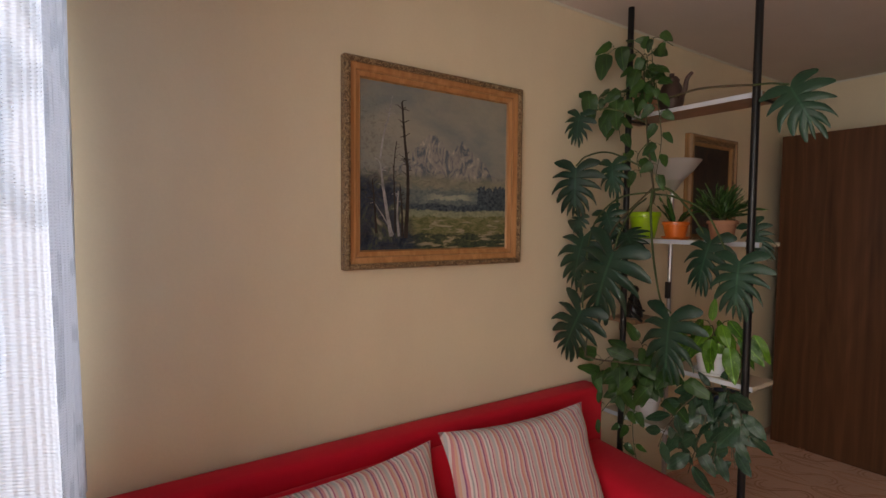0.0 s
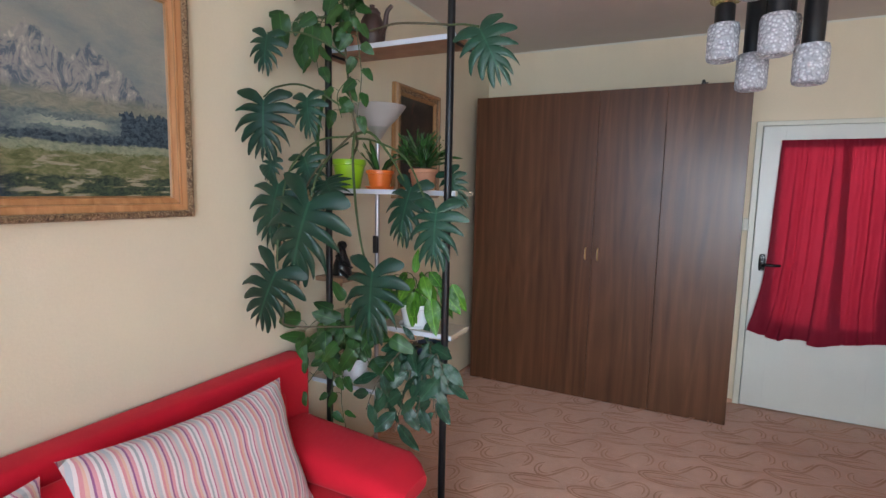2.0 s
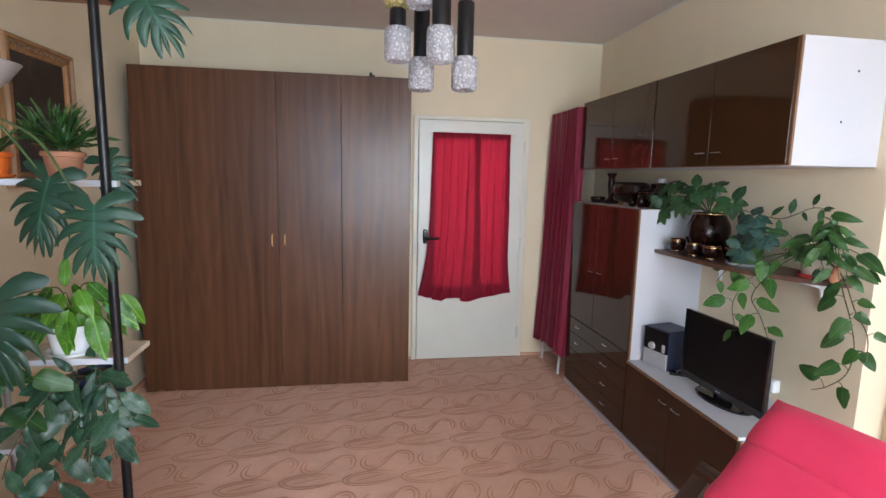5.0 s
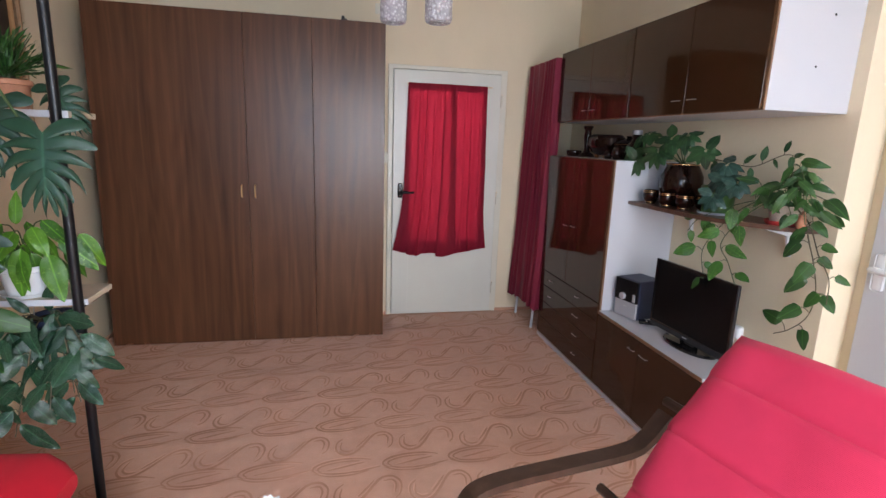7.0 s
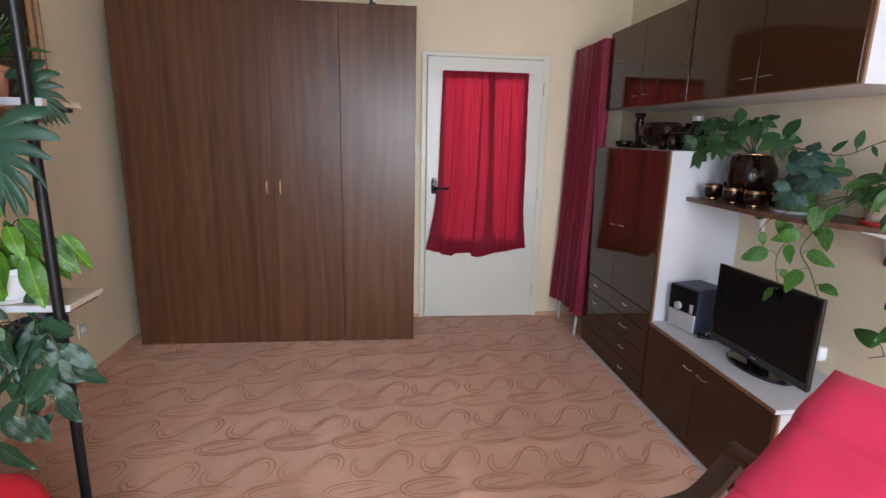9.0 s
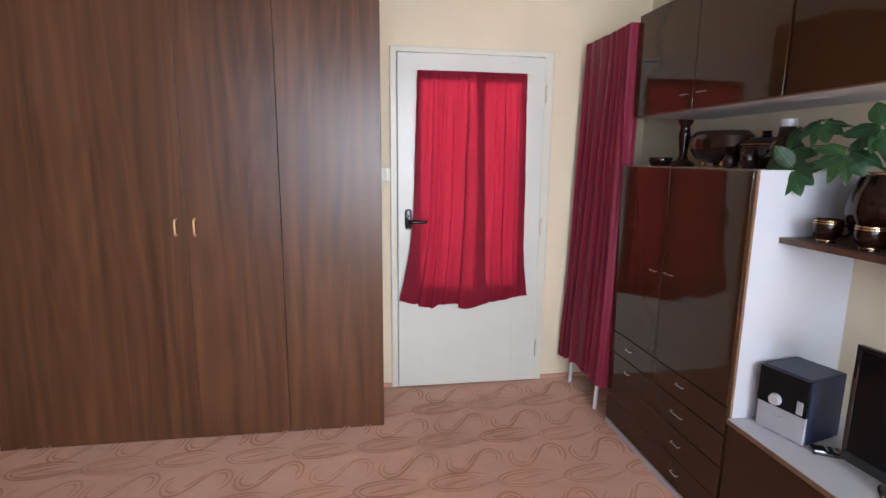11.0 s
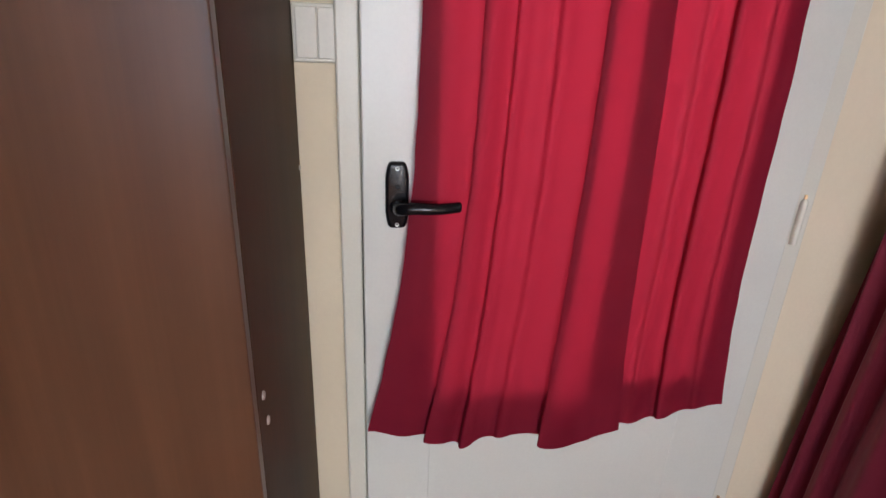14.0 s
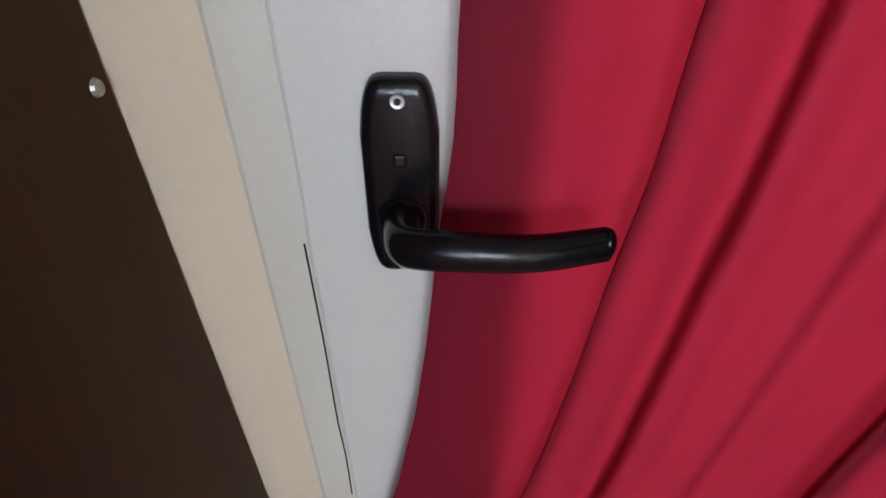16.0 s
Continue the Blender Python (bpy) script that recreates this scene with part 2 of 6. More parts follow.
M["lime_leaf"] = leaf_material("variegated_leaf", (0.014, 0.075, 0.010), (0.095, 0.25, 0.020), 0.24, (0.18, 0.36, 0.06))
M["marbled_leaf"] = leaf_material("marbled_leaf", (0.014, 0.070, 0.012), (0.046, 0.145, 0.020), 0.24, (0.22, 0.34, 0.09))
M["schefflera"] = leaf_material("schefflera_leaf", (0.009, 0.036, 0.014), (0.032, 0.088, 0.030), 0.24)
M["blue_leaf"] = leaf_material("bluish_leaf", (0.012, 0.042, 0.032), (0.036, 0.084, 0.066), 0.24)
M["frost"] = glass_material("frosted_glass", (0.92, 0.92, 0.9), 0.45)
def pressed_glass(name, tint):
    """Bubbled, milky pressed glass that scatters as well as refracts."""
    n = Nodes(name)
    v = n.coords()
    b = n.voronoi(v, 95)
    n.set(base=tint, rough=0.12, ior=1.45, glass=n.ramp(b, [(0.15, 0.35), (0.5, 0.75)]), spec=0.7)
    n.bump(n.math("ADD", b, n.math("MULTIPLY", n.noise(v, 60, 3), 0.6)), 0.9, 0.012)
    tr, ms = n.t.nodes.new("ShaderNodeBsdfTranslucent"), n.t.nodes.new("ShaderNodeMixShader")
    n.put(tr.inputs[0], tint)
    ms.inputs[0].default_value = 0.25
    n.t.links.new(n.bsdf.outputs[0], ms.inputs[1]), n.t.links.new(tr.outputs[0], ms.inputs[2])
    n.t.links.new(ms.outputs[0], n.out.inputs[0])
    return n.mat


M["crystal"] = pressed_glass("pressed_crystal", (0.93, 0.94, 0.97))
M["amber"] = pressed_glass("amber_crystal", (0.85, 0.80, 0.42))
M["clear"] = glass_material("window_glass", (1, 1, 1), 0.0)
M["lamp_bowl"] = cloth("opal_lamp_bowl", (0.62, 0.58, 0.56), 300, 0.35, 0.03, 0.02, 0.0, 0.4)
M["gilt"] = wood("gilded_wood", (0.20, 0.10, 0.035), (0.46, 0.25, 0.11), 0.42, 3.0)
M["gilt_inner"] = wood("orange_gilded_wood", (0.36, 0.15, 0.05), (0.58, 0.29, 0.13), 0.4, 3.0)


def carved():
    n = Nodes("carved_gilt")
    v = n.coords()
    r = n.noise(v, 70, 5, 0.6, 2.0)
    n.set(base=n.ramp(r, [(0.34, (0.060, 0.032, 0.016)), (0.50, (0.26, 0.155, 0.075)), (0.66, (0.52, 0.37, 0.22))]), rough=0.5)
    n.bump(r, 0.9, 0.012)
    return n.mat


M["carved"] = carved()


def carpet():
    n = Nodes("brown_carpet")
    v = n.coords()
    pile, mid, big = n.noise(v, 420, 3, 0.7), n.noise(v, 22, 4), n.noise(v, 1.6, 4)
    f = n.math("ADD", n.math("MULTIPLY", big, 0.4), n.math("ADD", n.math("MULTIPLY", mid, 0.3), n.math("MULTIPLY", pile, 0.3)))
    n.set(base=n.mix(n.ramp(f, [(0.32, 0.0), (0.68, 1.0)]), (0.630, 0.356, 0.247), (0.790, 0.474, 0.343)), rough=0.95, spec=0.15, sheen=0.25)
    n.bump(n.math("ADD", pile, n.math("MULTIPLY", mid, 0.5)), 0.5, 0.006)
    return n.mat


def carpet_line():
    n = Nodes("carved_carpet_line")
    v = n.coords()
    wear = n.noise(v, 3.2, 5, 0.65)
    n.set(base=n.mix(n.ramp(wear, [(0.34, 0.0), (0.60, 1.0)]), (0.670, 0.384, 0.268), (0.545, 0.292, 0.195)), rough=0.95, spec=0.1)
    n.bump(n.noise(v, 420, 3, 0.7), 0.5, 0.006)
    return n.mat


M["carpet"], M["carpet_line"] = carpet(), carpet_line()
# paler pile colour for the lit edges of the carving
M["carpet_lit_edge"] = plain("raised_carpet_pile", (0.77, 0.475, 0.35), 0.95, 0.12, bump=0.5, spec=0.1)


def stripes():
    """Woven stripes across the cushion's width: cream, pink, orange, grey, magenta."""
    n = Nodes("striped_cushion_fabric")
    x = n.split(n.coords())[0]
    u = n.math("FRACT", n.math("MULTIPLY", n.math("ADD", x, 5.0), 11.5))
    cols = [(0.0, (0.72, 0.62, 0.62)), (0.09, (0.42, 0.05, 0.16)), (0.14, (0.62, 0.42, 0.40)), (0.24, (0.44, 0.45, 0.47)), (0.36, (0.72, 0.62, 0.60)), (0.44, (0.60, 0.20, 0.22)),
            (0.52, (0.66, 0.36, 0.26)), (0.60, (0.62, 0.48, 0.46)), (0.68, (0.22, 0.03, 0.16)), (0.74, (0.62, 0.24, 0.28)), (0.84, (0.74, 0.64, 0.63)), (0.92, (0.32, 0.33, 0.34))]
    v = n.coords()
    fine = n.noise(v, 260, 3)
    n.set(base=n.mix(n.math("MULTIPLY", fine, 0.35), n.ramp(u, cols, "CONSTANT"), (0.55, 0.45, 0.42)), rough=0.9, sheen=0.2, spec=0.2)
    n.bump(n.math("ADD", fine, n.noise(v, 9, 4)), 0.35, 0.008)
    return n.mat


def lace():
    """White net with denser woven bands; the holes of the net let the view through."""
    n = Nodes("white_lace")
    xyz = n.split(n.coords())
    net = n.math("MULTIPLY", n.math("SINE", n.math("MULTIPLY", n.math("ADD", xyz[0], xyz[2]), 700)), n.math("SINE", n.math("MULTIPLY", n.math("SUBTRACT", xyz[0], xyz[2]), 700)))
    motif = n.voronoi(n.coords((1, 1, 0.55)), 9)
    dense = n.ramp(motif, [(0.25, 1.0), (0.36, 0.0), (0.44, 0.0), (0.5, 1.0)])
    cover = n.math("MAXIMUM", n.math("GREATER_THAN", net, -0.80), dense)
    tr, ms, cl, m2 = (n.t.nodes.new(k) for k in ("ShaderNodeBsdfTranslucent", "ShaderNodeMixShader", "ShaderNodeBsdfTransparent", "ShaderNodeMixShader"))
    col = n.mix(dense, (0.50, 0.55, 0.63), (0.64, 0.68, 0.76))
    n.set(base=col, rough=0.9, spec=0.2)
    n.bump(n.math("ADD", net, n.math("MULTIPLY", dense, 2.0)), 0.5, 0.003)
    n.put(tr.inputs[0], col)
    ms.inputs[0].default_value = 0.32
    n.t.links.new(n.bsdf.outputs[0], ms.inputs[1]), n.t.links.new(tr.outputs[0], ms.inputs[2])
    n.put(m2.inputs[0], cover)
    n.t.links.new(cl.outputs[0], m2.inputs[1]), n.t.links.new(ms.outputs[0], m2.inputs[2])
    n.t.links.new(m2.outputs[0], n.out.inputs[0])
    return n.mat


M["stripes"], M["lace"] = stripes(), lace()


def landscape():
    """Oil painting: hazy sky, rocky peaks, blue woods, a lake, a meadow and a birch grove; local y across, z up, both 0 to 1."""
    n = Nodes("oil_landscape")
    s = n.split(n.coords((1 / 0.73, 1 / 0.73, 1 / 0.652)))
    y, z = s[1], s[2]
    dab = n.noise(n.coords((1, 1, 2.2)), 26, 5, 0.7, 0.8)
    dab2 = n.noise(n.coords((1, 1.0, 1.4)), 60, 4, 0.7, 0.6)
    low = n.noise(n.coords(), 8.0, 3)
    wob = n.math("MULTIPLY", n.math("SUBTRACT", n.math("ADD", n.math("MULTIPLY", dab, 0.6), n.math("MULTIPLY", low, 0.4)), 0.5), 0.11)
    zz, yy = n.math("ADD", z, wob), n.math("ADD", y, n.math("MULTIPLY", wob, 1.3))

    def below(level, soft=0.012):
        return n.ramp(n.math("SUBTRACT", level, zz), [(0.0, 0.0), (soft, 1.0)])

    def tones(a, b, src=dab2, lo=0.38, hi=0.64):
        return n.mix(n.ramp(src, [(lo, 0.0), (hi, 1.0)]), a, b)

    def near(v, c, r):
        return n.math("LESS_THAN", n.math("ABSOLUTE", n.math("SUBTRACT", v, c)), r)
    cloud = n.math("ADD", n.math("MULTIPLY", n.noise(n.coords((1, 1, 1.5), (25, 0, 0)), 3.0, 4, 0.5, 0.6), 0.8), n.math("MULTIPLY", dab, 0.2))
    col = n.mix(n.ramp(cloud, [(0.36, 0.0), (0.66, 1.0)]), (0.19, 0.215, 0.21), (0.33, 0.31, 0.25))
    jag = n.math("SUBTRACT", n.noise(n.coords((1, 1, 0.02)), 13, 5, 0.7), 0.5)
    crest = n.ramp(y, [(0.0, 0.50), (0.20, 0.49), (0.32, 0.60), (0.44, 0.745), (0.50, 0.70), (0.58, 0.63), (0.66, 0.69), (0.76, 0.64), (0.90, 0.50), (1.0, 0.46)])
    ridge = n.math("ADD", crest, n.math("MULTIPLY", jag, 0.10))
    slash = n.noise(n.coords((1, 1.6, 0.9), (42, 0, 0)), 15, 5, 0.65, 1.2)
    rock = n.mix(n.ramp(slash, [(0.42, 0.0), (0.50, 0.45), (0.58, 0.55), (0.66, 1.0)]), (0.10, 0.125, 0.155), (0.44, 0.40, 0.325))
    col = n.mix(n.ramp(n.math("SUBTRACT", ridge, zz), [(0.0, 0.0), (0.015, 1.0)]), col, rock)
    col = n.mix(below(0.49, 0.05), col, tones((0.165, 0.175, 0.14), (0.26, 0.25, 0.185), dab))
    col = n.mix(below(0.40, 0.03), col, tones((0.085, 0.115, 0.125), (0.17, 0.20, 0.18)))
    lake = n.math("MULTIPLY", n.ramp(n.math("ABSOLUTE", n.math("SUBTRACT", yy, 0.58)), [(0.10, 1.0), (0.19, 0.0)]), near(zz, 0.335, 0.016))
    col = n.mix(lake, col, tones((0.24, 0.28, 0.22), (0.36, 0.36, 0.27), dab))
    woods = tones((0.018, 0.030, 0.045), (0.085, 0.115, 0.13))
    col = n.mix(n.math("MULTIPLY", below(0.30), n.math("GREATER_THAN", n.math("ADD", y, dab2), 0.72)), col, woods)
    firs = n.math("ADD", 0.33, n.math("MULTIPLY", n.noise(n.coords((1, 1, 0.05)), 34, 3, 0.7), 0.16))
    col = n.mix(n.math("MULTIPLY", n.math("GREATER_THAN", yy, 0.78), n.math("LESS_THAN", z, firs)), col, woods)
    col = n.mix(below(0.255), col, tones((0.17, 0.20, 0.135), (0.29, 0.30, 0.20)))
    col = n.mix(below(0.215), col, tones((0.085, 0.105, 0.040), (0.22, 0.205, 0.105), dab))
    streak = n.noise(n.coords((1, 1, 5.0), (6, 0, 0)), 11, 4, 0.6, 0.5)
    col = n.mix(n.math("MULTIPLY", below(0.19), n.ramp(streak, [(0.56, 0.0), (0.62, 0.8)])), col, (0.35, 0.30, 0.22))
    col = n.mix(n.math("MULTIPLY", below(0.10), n.ramp(streak, [(0.50, 1.0), (0.60, 0.0)])), col, tones((0.022, 0.036, 0.030), (0.075, 0.095, 0.055)))
    edge = n.math("ADD", yy, n.math("MULTIPLY", zz, 0.30))
    grove = n.math("MULTIPLY", n.ramp(edge, [(0.30, 1.0), (0.40, 0.0)]), n.ramp(zz, [(0.40, 1.0), (0.50, 0.0)]))
    blot = n.noise(n.coords((1, 1, 0.7)), 15, 4, 0.65, 1.0)
    col = n.mix(n.math("MULTIPLY", grove, 0.92), col, n.ramp(blot, [(0.38, (0.010, 0.014, 0.030)), (0.52, (0.030, 0.042, 0.070)), (0.60, (0.075, 0.090, 0.060)), (0.70, (0.25, 0.24, 0.19))]))
    twigs = n.math("MULTIPLY", n.ramp(edge, [(0.34, 0.35), (0.52, 0.0)]), n.ramp(dab2, [(0.50, 0.0), (0.62, 1.0)]))
    col = n.mix(n.math("MULTIPLY", twigs, n.ramp(z, [(0.80, 1.0), (0.97, 0.0)])), col, (0.075, 0.080, 0.055))
    n.set(base=col, rough=0.6, spec=0.14)
    n.bump(n.math("ADD", dab, dab2), 0.45, 0.004)
    return n.mat


def still_life():
    n = Nodes("dark_still_life")
    v = n.coords()
    d = n.noise(v, 9, 5, 0.6, 0.8)
    n.set(base=n.ramp(d, [(0.40, (0.016, 0.011, 0.009)), (0.60, (0.040, 0.024, 0.016)), (0.72, (0.16, 0.045, 0.02))]), rough=0.3)
    n.bump(n.noise(v, 70, 4), 0.3, 0.003)
    return n.mat


M["landscape"], M["still_life"] = landscape(), still_life()
M["bark_pale"] = plain("pale_paint_stroke", (0.27, 0.27, 0.27), 0.6, 0.55, 160, 0.5, spec=0.15)
M["bark_dark"] = plain("dark_paint_stroke", (0.035, 0.028, 0.024), 0.6, 0.4, 160, 0.5, spec=0.15)


# ---- mesh helpers ----
def thing(name, label, category, at=(0, 0, 0), group="", kind=""):
    """An Empty at a thing's base."""
    ob = new(name)
    ob.empty_display_size = 0.05
    ob.location = at
    return tagged(ob, label, category, group, kind)


def adopt(ob, parent):
    if parent is not None:
        ob.parent = parent
        ob.matrix_parent_inverse = parent.matrix_basis.inverted()
    return ob


def part(name, bm, material, parent=None, label="", smooth=False):
    me = bpy.data.meshes.new(name)
    bmesh.ops.recalc_face_normals(bm, faces=bm.faces)
    bm.to_mesh(me)
    bm.free()
    me.materials.append(material)
    if smooth:
        me.shade_smooth()
        me.set_sharp_from_angle(angle=radians(40))
    ob = adopt(new(name, me), parent)
    return tagged(ob, label)


def box(a, b, bevel=0.0, seg=2, bm=None, m=None):
    bm = bm or bmesh.new()
    vs = bmesh.ops.create_cube(bm, size=1)["verts"]
    for v in vs:
        v.co = Vector([a[i] + (v.co[i] + 0.5) * (b[i] - a[i]) for i in range(3)])
    if bevel:
        es = list({e for v in vs for e in v.link_edges})
        r = bmesh.ops.bevel(bm, geom=es, offset=bevel, segments=seg, profile=0.5, affect="EDGES")
        vs = r["verts"] + [v for v in vs if v.is_valid]
    if m is not None:
        bmesh.ops.transform(bm, matrix=m, verts=list(set(vs)))
    return bm


def lathe(profile, seg=24, at=(0, 0, 0), bm=None, m=None):
    """Turns a profile of (radius, height) round z."""
    bm = bm or bmesh.new()
    rings, made = [], []
    for r, h in profile:
        ring = [bm.verts.new((r * math.cos(k * math.tau / seg), r * math.sin(k * math.tau / seg), h)) for k in range(seg)] if r > 1e-5 else [bm.verts.new((0, 0, h))]
        rings.append(ring)
        made += ring
    for p, q in zip(rings, rings[1:]):
        for k in range(seg):
            f = [p[k % len(p)], p[(k + 1) % len(p)], q[(k + 1) % len(q)], q[k % len(q)]]
            f = list(dict.fromkeys(f))
            if len(f) > 2:
                bm.faces.new(f)
    mm = Matrix.Translation(at) @ (m or Matrix())
    bmesh.ops.transform(bm, matrix=mm, verts=made)
    return bm


def smooth_path(pts, n):
    """Points along a smooth curve through pts."""
    pts = [Vector(p) for p in pts]
    ext = [2 * pts[0] - pts[1]] + pts + [2 * pts[-1] - pts[-2]]
    out = []
    for i in range(len(pts) - 1):
        a, b, c, d = ext[i:i + 4]
        for k in range(n):
            t = k / n
            out.append(0.5 * (2 * b + (c - a) * t + (2 * a - 5 * b + 4 * c - d) * t * t + (3 * b - a - 3 * c + d) * t ** 3))
    return out + [pts[-1]]


def tube(pts, r, seg=8, n=6, r2=None, bm=None, flat=1.0):
    """A rod of radius r (to r2) along a smooth path, with closed ends. flat: its thickness across."""
    bm = bm or bmesh.new()
    path = smooth_path(pts, n) if n > 1 else [Vector(p) for p in pts]
    rings, side = [], None
    for i, p in enumerate(path):
        d = (path[min(i + 1, len(path) - 1)] - path[max(i - 1, 0)]).normalized()
        if side is None:
            side = d.cross(Vector((0, 0, 1)) if abs(d.z) < 0.9 else Vector((0, 1, 0))).normalized()
        side = (side - d * side.dot(d)).normalized()
        up = d.cross(side)
        rr = r + ((r2 if r2 is not None else r) - r) * i / (len(path) - 1)
        rings.append([bm.verts.new(p + side * (rr * math.cos(k * math.tau / seg)) + up * (rr * flat * math.sin(k * math.tau / seg))) for k in range(seg)])
    for a, b in zip(rings, rings[1:]):
        for k in range(seg):
            bm.faces.new((a[k], a[(k + 1) % seg], b[(k + 1) % seg], b[k]))
    bm.faces.new(rings[0]), bm.faces.new(rings[-1])
    return bm


def sheet(f, nu, nv, thick=0.0, bm=None):
    """A surface f(u, v), with a back face where it has thickness."""
    bm = bm or bmesh.new()
    g = [[bm.verts.new(f(i / nu, j / nv)) for j in range(nv + 1)] for i in range(nu + 1)]
    fs = [bm.faces.new((g[i][j], g[i + 1][j], g[i + 1][j + 1], g[i][j + 1])) for i in range(nu) for j in range(nv)]
    if thick:
        bm.normal_update()
        bmesh.ops.solidify(bm, geom=fs, thickness=thick)
    return bm


def sweep_profile(outline, a, b, axis):
    """A prism: a closed outline in the two other axes, from a to b along axis."""
    bm = bmesh.new()
    o = [i for i in range(3) if i != axis]

    def at(p, h):
        v = [0, 0, 0]
        v[o[0]], v[o[1]], v[axis] = p[0], p[1], h
        return v
    lo, hi = [bm.verts.new(at(p, a)) for p in outline], [bm.verts.new(at(p, b)) for p in outline]
    n = len(outline)
    for k in range(n):
        bm.faces.new((lo[k], lo[(k + 1) % n], hi[(k + 1) % n], hi[k]))
    bm.faces.new(lo), bm.faces.new(hi)
    return bm


# ---- the large structure ----
def setting(name, bm, material, label, category="wall"):
    return tagged(part(name, bm, material), label, category, kind="structure")


T = 0.15
setting("floor", box((WL - T, YB - T, -0.1), (2.6, 6.3, 0)), M["carpet"], "brown patterned carpet floor with carved swirls", "floor")
setting("ceiling", box((WL - T, YB - T, H), (2.6, 6.3, H + 0.1)), M["ceiling"], "plain off-white painted ceiling with grey tone", "ceiling")
setting("wall_west", box((WL - T, YS - T, 0), (WL, 6.3, H)), M["wall"], "cream painted wall behind the red sofa")
# the door wall, with the opening for the door
DX0, DX1, DZ = 0.565, 1.448, 2.02
bm = box((WL, YF, 0), (DX0, YF + T, H))
box((DX1, YF, 0), (WR, YF + T, H), bm=bm)
box((DX0, YF, DZ), (DX1, YF + T, H), bm=bm)
setting("wall_north", bm, M["wall"], "cream painted wall with a glazed door")
# the cabinet wall, which steps back beside the armchair
setting("wall_east", box((WR, 2.2, 0), (2.5, 6.3, H)), M["wall"], "cream painted wall behind the wall unit")
setting("wall_recess", box((2.25, YB - T, 0), (2.5, 2.2, H)), M["wall"], "cream painted recessed wall with a white door")
# unseen window wall behind the walker, its glazed bay set back to even daylight
bm = box((WL, YS - T, 0), (-1.36, YS, H))
box((-1.36, YS - T, 0), (-0.08, YS, 0.88), bm=bm)
box((-1.36, YS - T, 2.36), (0.0, YS, H), bm=bm)
box((-0.08, YS - T, 0), (0.0, YS, 2.36), bm=bm)
box((-0.15, YB, 0), (0.0, YS - T, H), bm=bm)
box((0.0, YB - T, 2.36), (2.25, YB, H), bm=bm)
box((0.0, YB - T, 0), (0.14, YB, 2.36), bm=bm)
box((2.06, YB - T, 0), (2.25, YB, 2.36), bm=bm)
setting("wall_south", bm, M["wall"], "cream painted window wall, its unseen glazed bay set back to even the light")
# hall beyond the door
setting("wall_hall", box((WL, 6.15, 0), (WR, 6.3, H)), M["wall"], "plain cream wall of the hall")
bm = box((0.2, YF + T, 0), (0.3, 6.15, H))
setting("wall_hall_side", bm, M["wall"], "plain cream side wall of the hall")

bm = box((WL, YS, 0), (WL + 0.012, YF, 0.024))
box((WL + 0.012, YF - 0.012, 0), (0.528, YF, 0.024), bm=bm)
box((1.502, YF - 0.012, 0), (WR, YF, 0.024), bm=bm)
setting("baseboard", bm, M["carpet_line"], "low brown carpet skirting along the walls", "baseboard")
bm = box((WL, YS, H - 0.012), (WL + 0.004, YF, H))
box((WL + 0.004, YF - 0.004, H - 0.012), (WR, YF, H), bm=bm)
box((WR - 0.004, 2.2, H - 0.012), (WR, YF - 0.004, H), bm=bm)
setting("trim", bm, M["frame_paint"], "thin white paint line under the ceiling", "trim")


# ---- window, added balcony glazing, side door ----
def window():
    w = thing("window_1", "white framed window with clear panes over the sofa", "window", (-0.72, YS, 0.88), kind="structure")
    bm = bmesh.new()
    for a, b in (((-1.36, 0.88), (-1.30, 2.36)), ((-0.14, 0.88), (-0.08, 2.36)), ((-1.30, 0.88), (-0.14, 0.94)), ((-1.30, 2.30), (-0.14, 2.36)), ((-0.75, 0.94), (-0.69, 2.30))):
        box((a[0], YS - 0.10, a[1]), (b[0], YS - 0.04, b[1]), 0.004, 1, bm=bm)
    part("window_frame", bm, M["white_paint"], w)
    for x0, x1 in ((-1.30, -0.75), (-0.69, -0.14)):
        part("pane", box((x0, YS - 0.075, 0.94), (x1, YS - 0.068, 2.30)), M["clear"], w).visible_shadow = False
    part("window_sill", box((-1.40, YS - 0.02, 0.85), (-0.06, YS + 0.06, 0.88), 0.006), M["white_board"], w)
    d = thing("window_2", "unseen white framed balcony glazing with clear panes, added for the daylight", "window", (1.1, YB, 0), kind="structure")
    bm = bmesh.new()
    for a, b in (((0.14, 0), (0.21, 2.36)), ((1.99, 0), (2.06, 2.36)), ((0.21, 0), (1.99, 0.10)), ((0.21, 2.29), (1.99, 2.36)), ((1.06, 0.10), (1.14, 2.29))):
        box((a[0], YB - 0.10, a[1]), (b[0], YB - 0.04, b[1]), 0.004, 1, bm=bm)
    part("window_frame", bm, M["white_paint"], d)
    for x0, x1 in ((0.21, 1.06), (1.14, 1.99)):
        part("pane", box((x0, YB - 0.075, 0.10), (x1, YB - 0.068, 2.29)), M["clear"], d).visible_shadow = False


window()


